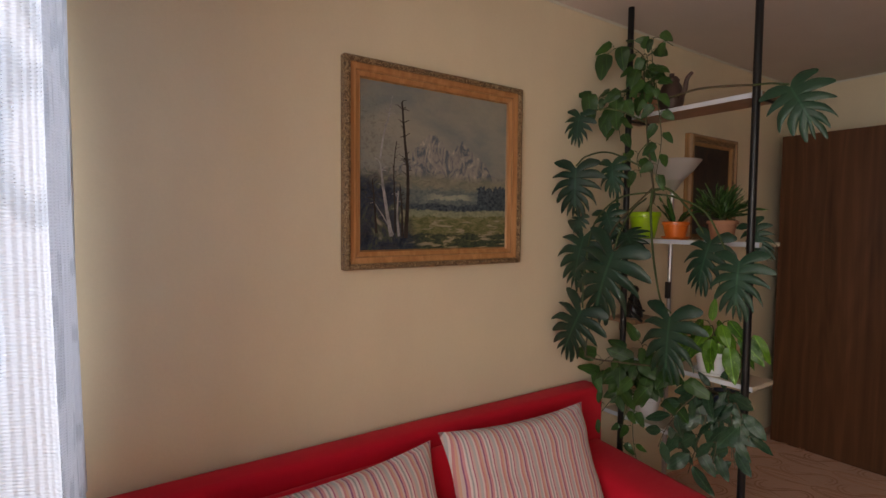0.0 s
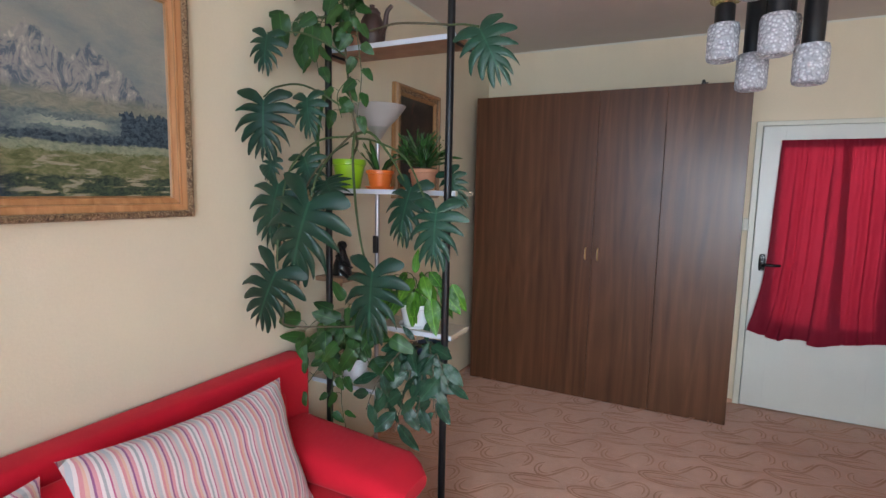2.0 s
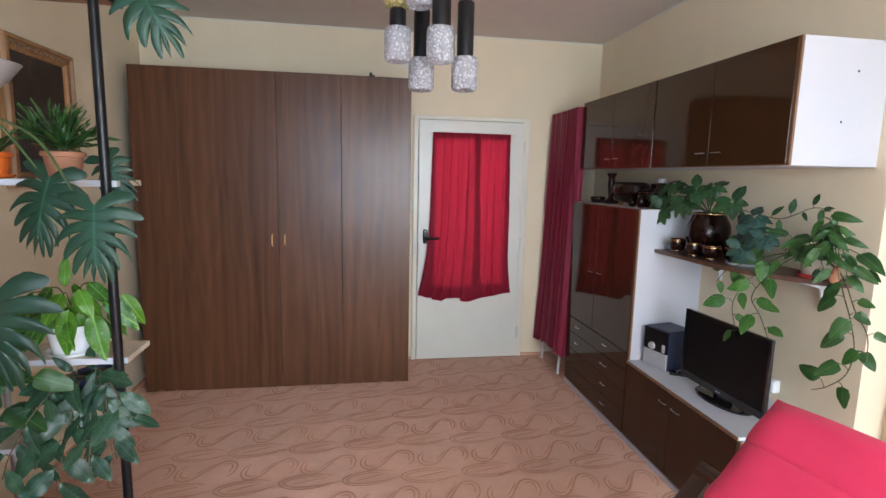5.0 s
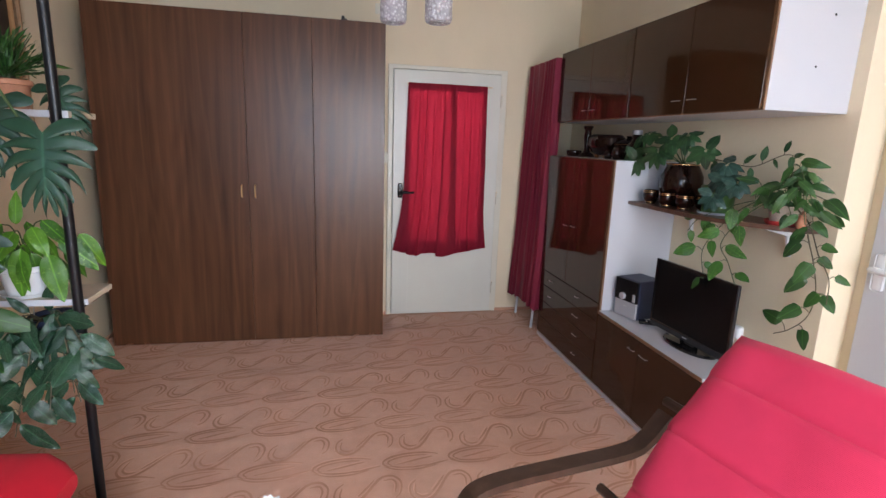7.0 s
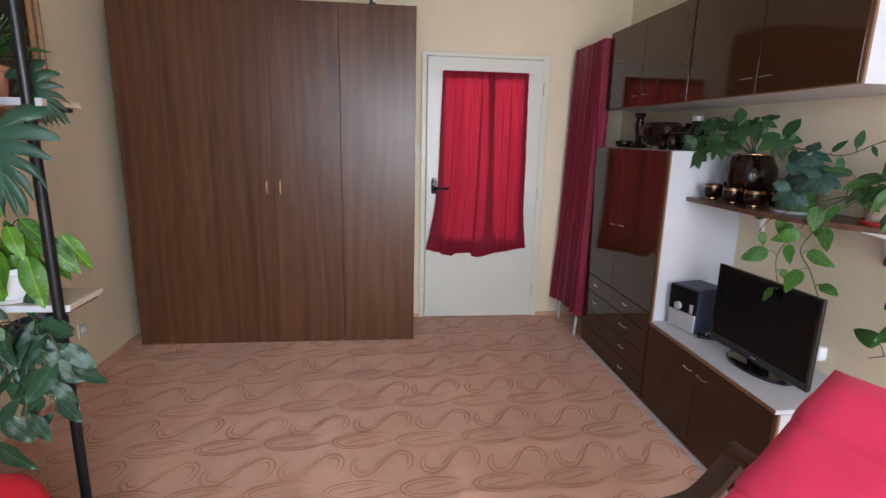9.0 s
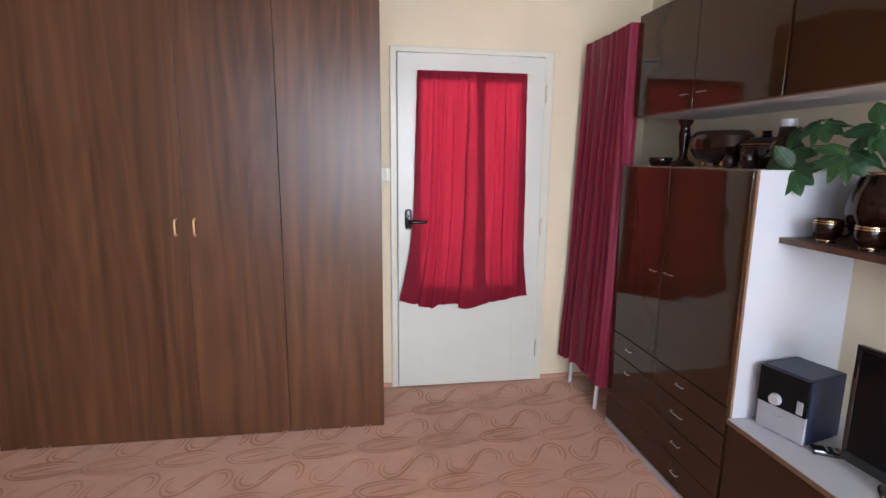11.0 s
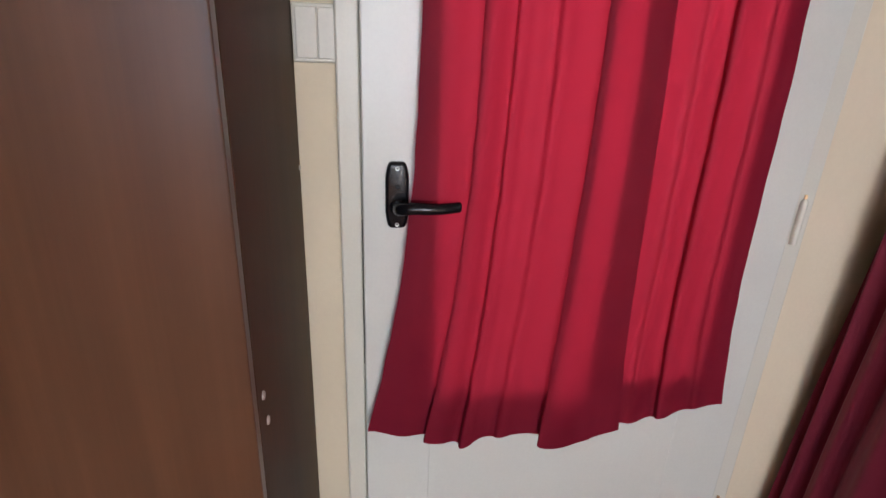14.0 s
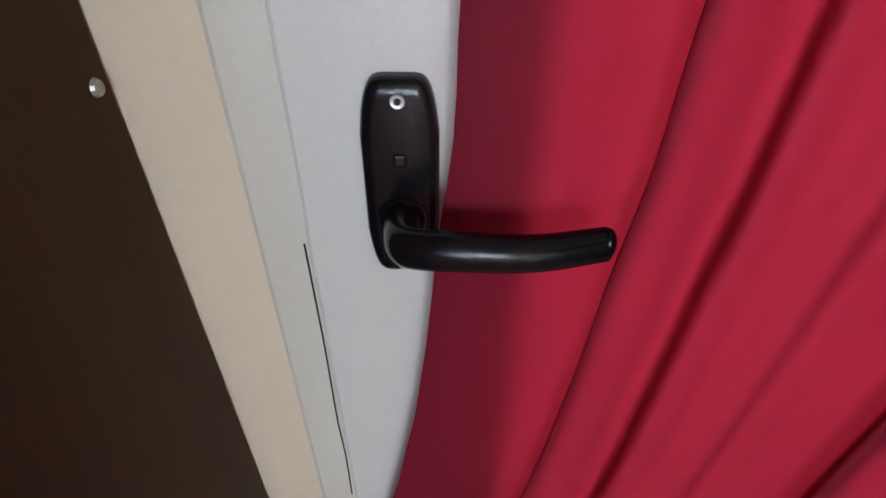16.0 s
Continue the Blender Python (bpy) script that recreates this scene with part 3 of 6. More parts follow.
def side_door():
    d = thing("door_2", "plain white door with a white lever handle", "door", (2.235, 1.7, 0), kind="structure")
    part("leaf", box((2.218, 1.25, 0.01), (2.248, 2.140, 2.05), 0.004), M["white_board"], d)
    p = part("handle_plate", box((2.206, 2.065, 0.95), (2.218, 2.110, 1.10), 0.012, 3), M["white_ceramic"], d, smooth=True)
    part("lever", tube([(2.21, 2.092, 1.035), (2.172, 2.092, 1.037), (2.165, 2.06, 1.037), (2.167, 1.975, 1.034)], 0.014, 10, 5, flat=0.8), M["white_ceramic"], p, smooth=True)


side_door()


# ---- the glazed door ----
def door():
    d = thing("door_1", "off-white painted door with a glazed upper part, closed", "door", (1.0, YF, 0), kind="structure")
    bm = box((0.530, YF - 0.020, 0), (DX0 + 0.004, YF + 0.05, 2.046), 0.004, 2)
    box((DX1 - 0.004, YF - 0.020, 0), (1.500, YF + 0.05, 2.046), 0.004, 2, bm=bm)
    box((0.530, YF - 0.0195, DZ - 0.006), (1.500, YF + 0.05, 2.0465), 0.004, 2, bm=bm)
    # unseen stop strips behind the leaf, added to block hall light at its gaps
    for a, b in (((DX0 - 0.004, 0), (DX0 + 0.022, DZ)), ((DX1 - 0.022, 0), (DX1 + 0.004, DZ)), ((DX0 + 0.022, DZ - 0.03), (DX1 - 0.022, DZ)), ((DX0 + 0.022, 0), (DX1 - 0.022, 0.022))):
        box((a[0], YF + 0.0045, a[1]), (b[0], YF + 0.036, b[1]), bm=bm)
    part("frame", bm, M["frame_paint"], d, "cream painted steel door frame")
    # leaf: stiles, rails and a lower panel round the glass
    y0, y1 = YF - 0.040, YF + 0.002
    x0, x1, g0, g1, gz0, gz1 = 0.571, 1.443, 0.708, 1.285, 0.675, 1.86
    bm = box((x0, y0, 0.012), (g0, y1, 2.008), 0.003, 2)
    box((g1, y0, 0.012), (x1, y1, 2.008), 0.003, 2, bm=bm)
    box((g0 - 0.001, y0 + 0.0004, 0.012), (g1 + 0.001, y1, gz0), bm=bm)
    box((g0 - 0.001, y0 + 0.0004, gz1), (g1 + 0.001, y1, 2.008), bm=bm)
    part("leaf", bm, M["white_paint"], d)
    part("pane", box((g0, YF - 0.022, gz0), (g1, YF - 0.017, gz1)), M["frost"], d, "frosted glass pane").visible_shadow = False
    for z in (1.797, 1.007, 0.22):
        h = part("hinge", lathe([(0, -0.045), (0.0075, -0.045), (0.0075, -0.003), (0.0065, 0), (0.0075, 0.003), (0.0075, 0.045), (0.004, 0.051), (0, 0.052)], 12, (1.452, YF - 0.045, z)), M["frame_paint"], d, smooth=True)
        part("hinge_pin", lathe([(0, 0.052), (0.003, 0.052), (0.003, 0.060), (0, 0.061)], 8, (1.452, YF - 0.045, z)), M["brass"], h)
    # crack of flaked paint along the leaf's edge
    part("paint_crack", tube([(0.5690, YF - 0.0405, 1.02), (0.5696, YF - 0.0405, 0.93), (0.5688, YF - 0.0405, 0.84), (0.5700, YF - 0.0405, 0.79), (0.5692, YF - 0.0405, 0.72)], 0.0007, 5, 5), M["bark_dark"], d)
    # handle: tapered plate with two screws, a small key button and a lever
    zc, xc, hh = 1.066, 0.6315, 0.0600
    bm = bmesh.new()
    out = []
    for k in range(32):
        a = (k + 0.5) * math.tau / 32
        ca, sa = math.cos(a), math.sin(a)
        oz = hh * math.copysign(abs(sa) ** 0.30, sa)
        out.append(((0.0224 - 0.0052 * abs(oz / hh) ** 1.8) * math.copysign(abs(ca) ** 0.30, ca), oz))
    rings = [[bm.verts.new((xc + a * k, y0 - d, zc + b * (1 - (1 - k) * 0.45))) for a, b in out] for k, d in ((1.0, 0.0), (1.0, 0.006), (0.965, 0.0090), (0.88, 0.0108), (0.70, 0.0116))]
    for p, q in zip(rings, rings[1:]):
        for k in range(len(out)):
            bm.faces.new((p[k], p[(k + 1) % len(out)], q[(k + 1) % len(out)], q[k]))
    bm.faces.new(rings[0]), bm.faces.new(rings[-1])
    plate = part("handle_plate", bm, M["handle_black"], d, "worn black lacquered handle plate", True)
    face = pose(0, 0, 0, 90, 0, 0)
    for z in (1.1150, 1.0135):
        bm = lathe([(0, 0.0003), (0.0016, 0.0003), (0.0020, 0.0012), (0.0036, 0.0014), (0.0040, 0), (0, 0)], 14, (xc, y0 - 0.0112, z), m=face)
        part("screw", bm, M["zinc"], plate, "cross-head screw")
    part("key_button", box((xc - 0.0035, y0 - 0.0135, 1.0795), (xc + 0.0035, y0 - 0.0108, 1.0865), 0.0012), M["black_metal"], plate)
    part("rose", lathe([(0, 0.004), (0.010, 0.004), (0.0135, 0.002), (0.0145, 0.0), (0.0145, -0.002), (0, -0.002)], 20, (xc, y0 - 0.0115, 1.046), m=face), M["handle_black"], plate, smooth=True)
    bm = tube([(xc, y0 - 0.008, 1.046), (xc - 0.001, y0 - 0.030, 1.048), (xc + 0.005, y0 - 0.047, 1.052), (xc + 0.030, y0 - 0.055, 1.0555), (xc + 0.068, y0 - 0.055, 1.0545), (xc + 0.105, y0 - 0.049, 1.0560)], 0.0088, 18, 7, 0.0066, flat=1.42)
    bmesh.ops.create_uvsphere(bm, u_segments=18, v_segments=10, radius=1.0, matrix=Matrix.Translation((xc + 0.105, y0 - 0.049, 1.0560)) @ Matrix.Diagonal((0.0050, 0.0066, 0.0093, 1)))
    part("lever", bm, M["handle_black"], plate, smooth=True)


door()


# ---- gathered cloth ----
def gathered(u, v, seedling, folds, depth):
    """Depth of the folds at u across and v down; folds wander and open downwards."""
    w = 0.10 * noise.noise((u * 4, v * 1.2, seedling))
    a = math.sin(math.tau * folds * (u + w)) + 0.22 * math.sin(math.tau * folds * 2.3 * (u + 0.6 * w) + seedling)
    return depth * (0.35 + 0.65 * min(1, v * 2.5)) * a * 0.6 + 0.4 * depth * noise.noise((u * 9, v * 3, seedling + 5))


def door_curtain():
    c = thing("door_curtain", "red gathered curtain of two overlapping panels hung on the glazed door", "curtain", (1.02, YF - 0.06, 0.58))
    ztop = 1.912
    # pleats: share across, half width, strength; the cloth doubles back on itself where the strength is high
    pleats = ((0.150, 0.026, 2.0), (0.235, 0.016, 1.25), (0.330, 0.018, 0.6), (0.455, 0.034, 2.1), (0.715, 0.020, 0.55), (0.800, 0.022, 1.15), (0.905, 0.024, 0.6))
    hem_a = ((0.0, 0.574), (0.12, 0.550), (0.244, 0.524), (0.306, 0.546), (0.395, 0.550), (0.526, 0.519), (0.69, 0.547))
    hem_b = ((0.5, 0.530), (0.69, 0.548), (1.0, 0.584))

    def along(table, t):
        for (a, p), (b, q) in zip(table, table[1:]):
            if t <= b:
                k = max(0.0, (t - a) / (b - a))
                return p + (q - p) * k * k * (3 - 2 * k)
        return table[-1][1]

    def edge(v, left):
        # the cloth narrows a little at the middle and flares to its hem
        if left:
            return 0.683 - 0.019 * min(1, v * 2) - 0.091 * (max(0, v - 0.50) / 0.50) ** 1.8 + 0.0025 * noise.noise((v * 22, 1.5, 3))
        return 1.324 + 0.012 * min(1, v * 2) + 0.035 * (max(0, v - 0.72) / 0.28) ** 1.5 + 0.003 * noise.noise((v * 18, 7.5, 3))

    def panel(lo, hi, hem, yoff, v0=0.0, nu=300, nv=56):
        def f(u, v):
            v = v0 + (1 - v0) * v
            t = lo(v) + (hi(v) - lo(v)) * u
            shift = depth = 0.0
            for k, (c0, w, g) in enumerate(pleats):
                z = (t - c0 - 0.012 * noise.noise((v * 1.6, k, 2.5))) / w
                if abs(z) < 4:
                    live = g * min(1.0, 0.35 + v * 3) * (1.0 + 0.35 * noise.noise((v * 2.3, k * 3.7, 8)))
                    shift -= w * live * z * math.exp(-z * z)
                    depth += 0.013 * min(1.2, live) * z * math.exp(-z * z / 2)
            a, b = edge(v, True), edge(v, False)
            x = a + (b - a) * (t + shift)
            z = ztop + (along(hem, t) - ztop) * v
            ruffle = max(0, 1 - v * 5)
            depth += 0.0035 * ruffle * math.sin(t * 150 + 2 * math.sin(t * 31)) + 0.0040 * noise.noise((t * 9, v * 2.0, 5)) + 0.0014 * noise.noise((t * 26, v * 9, 2))
            if 0.022 < v < 0.032:
                depth *= 0.3
            return (x, YF - 0.062 - yoff * min(1, max(0, t - 0.22) / 0.2) * min(1, 0.3 + v * 4) - 0.004 * v - depth * (0.5 + 0.5 * min(1, v * 4)), z)
        return sheet(f, nu, nv)
    part("left_panel", panel(lambda v: 0.0, lambda v: 0.605 + 0.077 * v * v, hem_a, 0.020), M["door_red"], c, "red curtain panel with wavy hem", True)
    part("right_panel", panel(lambda v: 0.53 + 0.035 * v, lambda v: 1.0, hem_b, 0.0), M["door_red"], c, "red curtain panel under the other", True)
    part("side_hem", panel(lambda v: 0.001, lambda v: 0.016, hem_a, 0.020, nu=12), M["door_red"], c, "doubled hem of the red cloth", True).location.y = -0.0015
    part("bottom_hem", panel(lambda v: 0.02, lambda v: 0.60, hem_a, 0.020, 0.975, nu=200, nv=4), M["door_red"], c, "doubled hem of the red cloth", True).location.y = -0.0015
    bm = tube([(0.676, YF - 0.0475, 1.905), (1.37, YF - 0.0475, 1.905)], 0.0030, 8, 1)
    rod = part("curtain_rod", bm, M["brass"], c, "thin brass curtain rod")
    for x in (0.690, 1.362):
        part("hook", tube([(x, YF - 0.0475, 1.905), (x, YF - 0.039, 1.905)], 0.003, 6, 1), M["brass"], rod)


door_curtain()


def switch():
    s = thing("light_switch", "white double rocker light switch on the cream wall", "switch", (0.502, YF, 1.328))
    part("cover", box((0.4625, YF - 0.010, 1.282), (0.5435, YF, 1.372), 0.003), M["frame_paint"], s)
    for x in (0.468, 0.5035):
        part("rocker", box((x, YF - 0.0135, 1.288), (x + 0.0345, YF - 0.009, 1.366), 0.002), M["frame_paint"], s)
    b = tagged(part("junction_box", box((0.425, YF - 0.003, 2.40), (0.50, YF, 2.475), 0.001, 1), M["frame_paint"]), "square cream junction box cover on the wall", "box cover")
    o = thing("wall_outlet", "white wall socket low on the cream wall", "socket", (WL, 3.765, 0.30))
    part("cover", box((WL, 3.725, 0.262), (WL + 0.010, 3.805, 0.342), 0.003), M["white_ceramic"], o)
    part("socket_well", lathe([(0, 0.002), (0.017, 0.002), (0.019, 0.008), (0.021, 0.008), (0.021, 0)], 20, (WL + 0.009, 3.765, 0.302), m=pose(0, 0, 0, 0, 90, 0)), M["white_ceramic"], o, smooth=True)
    part("earth_pin", lathe([(0, 0.014), (0.0025, 0.014), (0.0025, 0), (0, 0)], 8, (WL + 0.010, 3.765, 0.314), m=pose(0, 0, 0, 0, 90, 0)), M["steel"], o)


switch()


# ---- wardrobe ----
def wardrobe():
    x0, x1, y0, z1 = -1.393, 0.462, 4.240, 2.240
    w = thing("wardrobe", "dark walnut laminate wardrobe with three flush door panels, closed", "wardrobe", ((x0 + x1) / 2, 4.48, 0))
    bm = box((x0, y0 + 0.019, 0.0), (x1 - 0.018, YF - 0.002, z1 - 0.003), 0.001, 1)
    part("body", bm, M["walnut_side"], w)
    part("side_panel", box((x1 - 0.0175, y0 + 0.0185, 0.0), (x1, YF - 0.002, z1 - 0.001), 0.0015, 1), M["walnut_side"], w, "plain brown side panel")
    for k, (a, b) in enumerate(((x0, -0.466), (-0.464, -0.0275), (-0.0255, x1))):
        p = part("door", box((a, y0 + 0.0015 * (k == 0), 0.003), (b, y0 + 0.018, z1), 0.0018, 2), M["walnut"], w)
        if k < 2:
            hx = -0.508 if k == 0 else -0.422
            part("handle", tube([(hx, y0 + 0.002, 1.13), (hx, y0 - 0.018, 1.124), (hx, y0 - 0.022, 1.09), (hx, y0 - 0.018, 1.056), (hx, y0 + 0.002, 1.05)], 0.0052, 8, 6, flat=1.3), M["brass"], p, "small brass bow handle", True)
    for y, z in ((4.705, 1.108), (4.283, 0.942), (4.294, 0.900)):
        part("screw_cap", lathe([(0, 0.0015), (0.0028, 0.0012), (0.0045, 0.0022), (0.0055, 0.0), (0, 0)], 12, (x1, y, z), m=pose(0, 0, 0, 0, 90, 0)), M["zinc"], w)
    c = bmesh.new()
    box((0.165, 4.25, 2.240), (0.205, 4.275, 2.252), 0.003, 1, bm=c)
    lathe([(0, 0), (0.009, 0), (0.011, 0.009), (0.006, 0.018), (0, 0.019)], 10, (0.178, 4.262, 2.252), bm=c)
    tagged(part("clip", c, M["black_plastic"]), "small black clip lying on top of the wardrobe", "clip")


wardrobe()


# ---- wall unit ----
FX = 1.668


def bar_handle(parent, x, y, z, length=0.07):
    b = part("handle", tube([(x + 0.002, y - length / 2 + 0.008, z), (x - 0.009, y - length / 2 + 0.008, z), (x - 0.012, y - length / 2 + 0.014, z), (x - 0.012, y + length / 2 - 0.014, z), (x - 0.009, y + length / 2 - 0.008, z), (x + 0.002, y + length / 2 - 0.008, z)], 0.0019, 8, 3), M["steel"], parent, "slim steel bar handle", True)
    return b


def cabinet(name, label, y0, y1, z0, z1, x0, fronts):
    """A white carcass with beech edging and high-gloss brown fronts: (y0, y1, z0, z1, handles)."""
    c = thing(name, label, "cabinet", ((x0 + WR) / 2, (y0 + y1) / 2, z0))
    part("body", box((x0 + 0.022, y0, z0), (WR - 0.001, y1, z1), 0.001, 1), M["white_board"], c, "white laminate carcass")
    bm = bmesh.new()
    for a, b in (((y0, z0), (y0 + 0.016, z1)), ((y1 - 0.016, z0), (y1, z1)), ((y0 + 0.016, z0), (y1 - 0.016, z0 + 0.016)), ((y0 + 0.016, z1 - 0.016), (y1 - 0.016, z1))):
        box((x0 + 0.012, a[0], a[1]), (x0 + 0.0218, b[0], b[1]), bm=bm)
    part("edging", bm, M["edge_wood"], c, "beech edge strip")
    for a, b, lo, hi, handles in fronts:
        f = part("front", box((x0, a, lo), (x0 + 0.0215, b, hi), 0.0015, 2), M["gloss_brown"], c)
        for hy, hz, ln in handles:
            bar_handle(f, x0, hy, hz, ln)
    return c


cabinet("tall_cabinet", "tall dark brown high-gloss cabinet with two doors over drawers, white sides", 3.222, 4.118, 0.030, 1.398, FX, [
    (3.227, 3.698, 0.545, 1.394, [(3.645, 0.945, 0.07)]), (3.702, 4.113, 0.545, 1.394, [(3.765, 0.935, 0.06)]),
    (3.227, 4.113, 0.432, 0.541, [(3.50, 0.50, 0.06), (3.92, 0.49, 0.06)]), (3.227, 4.113, 0.302, 0.428, [(3.50, 0.37, 0.09), (3.92, 0.37, 0.05)]),
    (3.227, 4.113, 0.172, 0.298, [(3.49, 0.24, 0.07)]), (3.227, 4.113, 0.044, 0.168, [(3.48, 0.11, 0.06)])])
cabinet("low_cabinet", "low dark brown high-gloss cabinet with two doors and white sides", 2.300, 3.218, 0.030, 0.484, FX, [
    (2.306, 2.778, 0.044, 0.481, [(2.725, 0.415, 0.08)]), (2.782, 3.214, 0.044, 0.481, [(2.835, 0.415, 0.07)])])
worktop = tagged(part("worktop", box((FX + 0.003, 2.305, 0.4842), (WR - 0.001, 3.2215, 0.502), 0.0015, 1), M["white_board"]), "white laminate top board under the television", "worktop")
part("front_edge", box((FX - 0.0005, 2.305, 0.4844), (FX + 0.0028, 3.2210, 0.5018)), M["edge_wood"], worktop, "beech edge strip")
tagged(part("plinth_board", box((FX + 0.002, 2.300, 0.0), (FX + 0.020, 4.118, 0.0295)), M["white_board"]), "low white plinth board under the wall unit", "plinth")
bm = box((FX + 0.06, 2.34, 0.0), (WR - 0.01, 3.18, 0.0295))
box((FX + 0.06, 3.26, 0.0), (WR - 0.01, 4.08, 0.0295), bm=bm)
tagged(part("plinth_support", bm, M["black_plastic"]), "dark support blocks under the wall unit", "plinth")
UX = 1.702
cabinet("upper_cabinet", "dark brown high-gloss wall cabinet with two doors, white end panel", 2.256, 3.178, 1.632, 2.108, UX, [
    (2.262, 2.708, 1.636, 2.104, [(2.655, 1.695, 0.07)]), (2.712, 3.174, 1.636, 2.104, [(2.765, 1.695, 0.07)])])
cabinet("upper_cabinet", "dark brown high-gloss wall cabinet with two doors beside the burgundy curtain", 3.182, 4.112, 1.632, 2.108, UX, [
    (3.186, 3.645, 1.636, 2.104, [(3.59, 1.695, 0.06)]), (3.649, 4.108, 1.636, 2.104, [(3.70, 1.695, 0.06)])])
for y_, z_ in ((2.256, 1.80), (2.256, 1.99)):
    tagged(part("screw_cap", lathe([(0, 0.0012), (0.004, 0.001), (0.005, 0.0), (0, 0)], 10, (1.92 if z_ < 1.9 else 1.97, y_, z_), m=pose(0, 0, 0, 90, 0, 0)), M["black_plastic"]), "tiny dark screw hole cap on the white cabinet end", "screw cap")
tagged(part("curtain_hook", tube([(2.09, 2.235, 2.09), (2.07, 2.225, 2.09), (2.06, 2.22, 2.10), (2.06, 2.22, 2.125)], 0.005, 8, 4), M["black_metal"]), "small black hook at the cabinet corner", "hook")


def curved_shelf():
    s = thing("wall_shelf", "dark brown wall shelf with a rounded end on white brackets", "shelf", (1.95, 2.75, 1.16))
    out = [(WR - 0.001, 3.221), (1.79, 3.221), (1.79, 2.75)]
    out += [(1.79 + 0.19 * (k / 10) ** 1.9, 2.75 - 0.46 * k / 10) for k in range(1, 11)]
    out += [(2.00, 2.262), (2.03, 2.25), (WR - 0.001, 2.25)]
    part("board", sweep_profile(out, 1.150, 1.170, 2), M["shelf_brown"], s)
    for y in (2.40, 3.05):
        bm = sweep_profile([(WR, 1.1495), (1.96, 1.1495), (1.96, 1.142), (2.07, 1.115), (2.093, 1.02), (WR, 1.02)], y - 0.006, y + 0.006, 1)
        part("bracket", bm, M["white_ceramic"], s, "white metal bracket")


curved_shelf()


def cloth_rack():
    r = thing("cloth_rack", "narrow rack covered with a burgundy curtain on white legs", "rack", (1.88, 4.40, 0))
    ytop, ztop = 4.655, 2.082
    bm = bmesh.new()
    for x in (1.69, 2.07):
        for y in (4.27, 4.64):
            bm2 = tube([(x, y, 0.22), (x - 0.012 * (x < 1.8), y + 0.0, 0.0)], 0.011, 10, 1)
            part("leg", bm2, M["white_ceramic"], r, "white tapered leg", True)
    box((1.680, 4.15, 0.21), (2.09, 4.66, 0.235), 0.003, 1, bm=bm)
    box((1.690, 4.15, 2.045), (2.09, 4.66, 2.065), 0.003, 1, bm=bm)
    for x in (1.70, 1.74):
        for y in (4.30, 4.60):
            tube([(x, y, 0.23), (x, y, 2.05)], 0.010, 8, 1, bm=bm)
    part("frame", bm, M["white_ceramic"], r)

    def f(u, v):
        # along the front, then round the corner along the cabinet side
        s = u * 0.585
        z = ztop + (0.165 + 0.04 * math.sin(u * 2.4) + 0.008 * math.sin(u * 40) - ztop) * v
        d = gathered(u + 0.05 * math.sin(u * 9), v, 3.3, 8, 0.023)
        flare = 0.055 * v * v
        if s < 0.52:
            return (1.672 - flare * 0.9 + d, ytop + 0.035 * v * (1 - s / 0.52) - s, z)
        return (1.672 - flare * 0.9 * max(0, 1 - (s - 0.52) / 0.2) + (s - 0.52), ytop - 0.527 + abs(d) * 0.4, z)
    part("curtain", sheet(f, 260, 26), M["burgundy"], r, "burgundy curtain hanging in close folds", True)


cloth_rack()


# ---- sofa, cushions, armchair ----
def puffed(a, b, r, swell, nx=16, nz=8):
    """An upholstered block: a box with round edges whose faces swell."""
    bm = box(a, b, r, 4)
    bmesh.ops.subdivide_edges(bm, edges=[e for e in bm.edges if e.calc_length() > 0.12], cuts=7, use_grid_fill=True)
    c, s = (Vector(a) + Vector(b)) / 2, (Vector(b) - Vector(a)) / 2
    for v in bm.verts:
        d = Vector([(v.co[i] - c[i]) / s[i] for i in range(3)])
        for i in range(3):
            o = [abs(d[j]) for j in range(3) if j != i]
            if abs(d[i]) > 0.8:
                v.co[i] += math.copysign(swell * (1 - o[0] ** 2) * (1 - o[1] ** 2), d[i])
        v.co += 0.004 * Vector((noise.noise(v.co * 5), noise.noise(v.co * 5 + Vector((9, 0, 0))), noise.noise(v.co * 5 + Vector((0, 9, 0)))))
    return bm


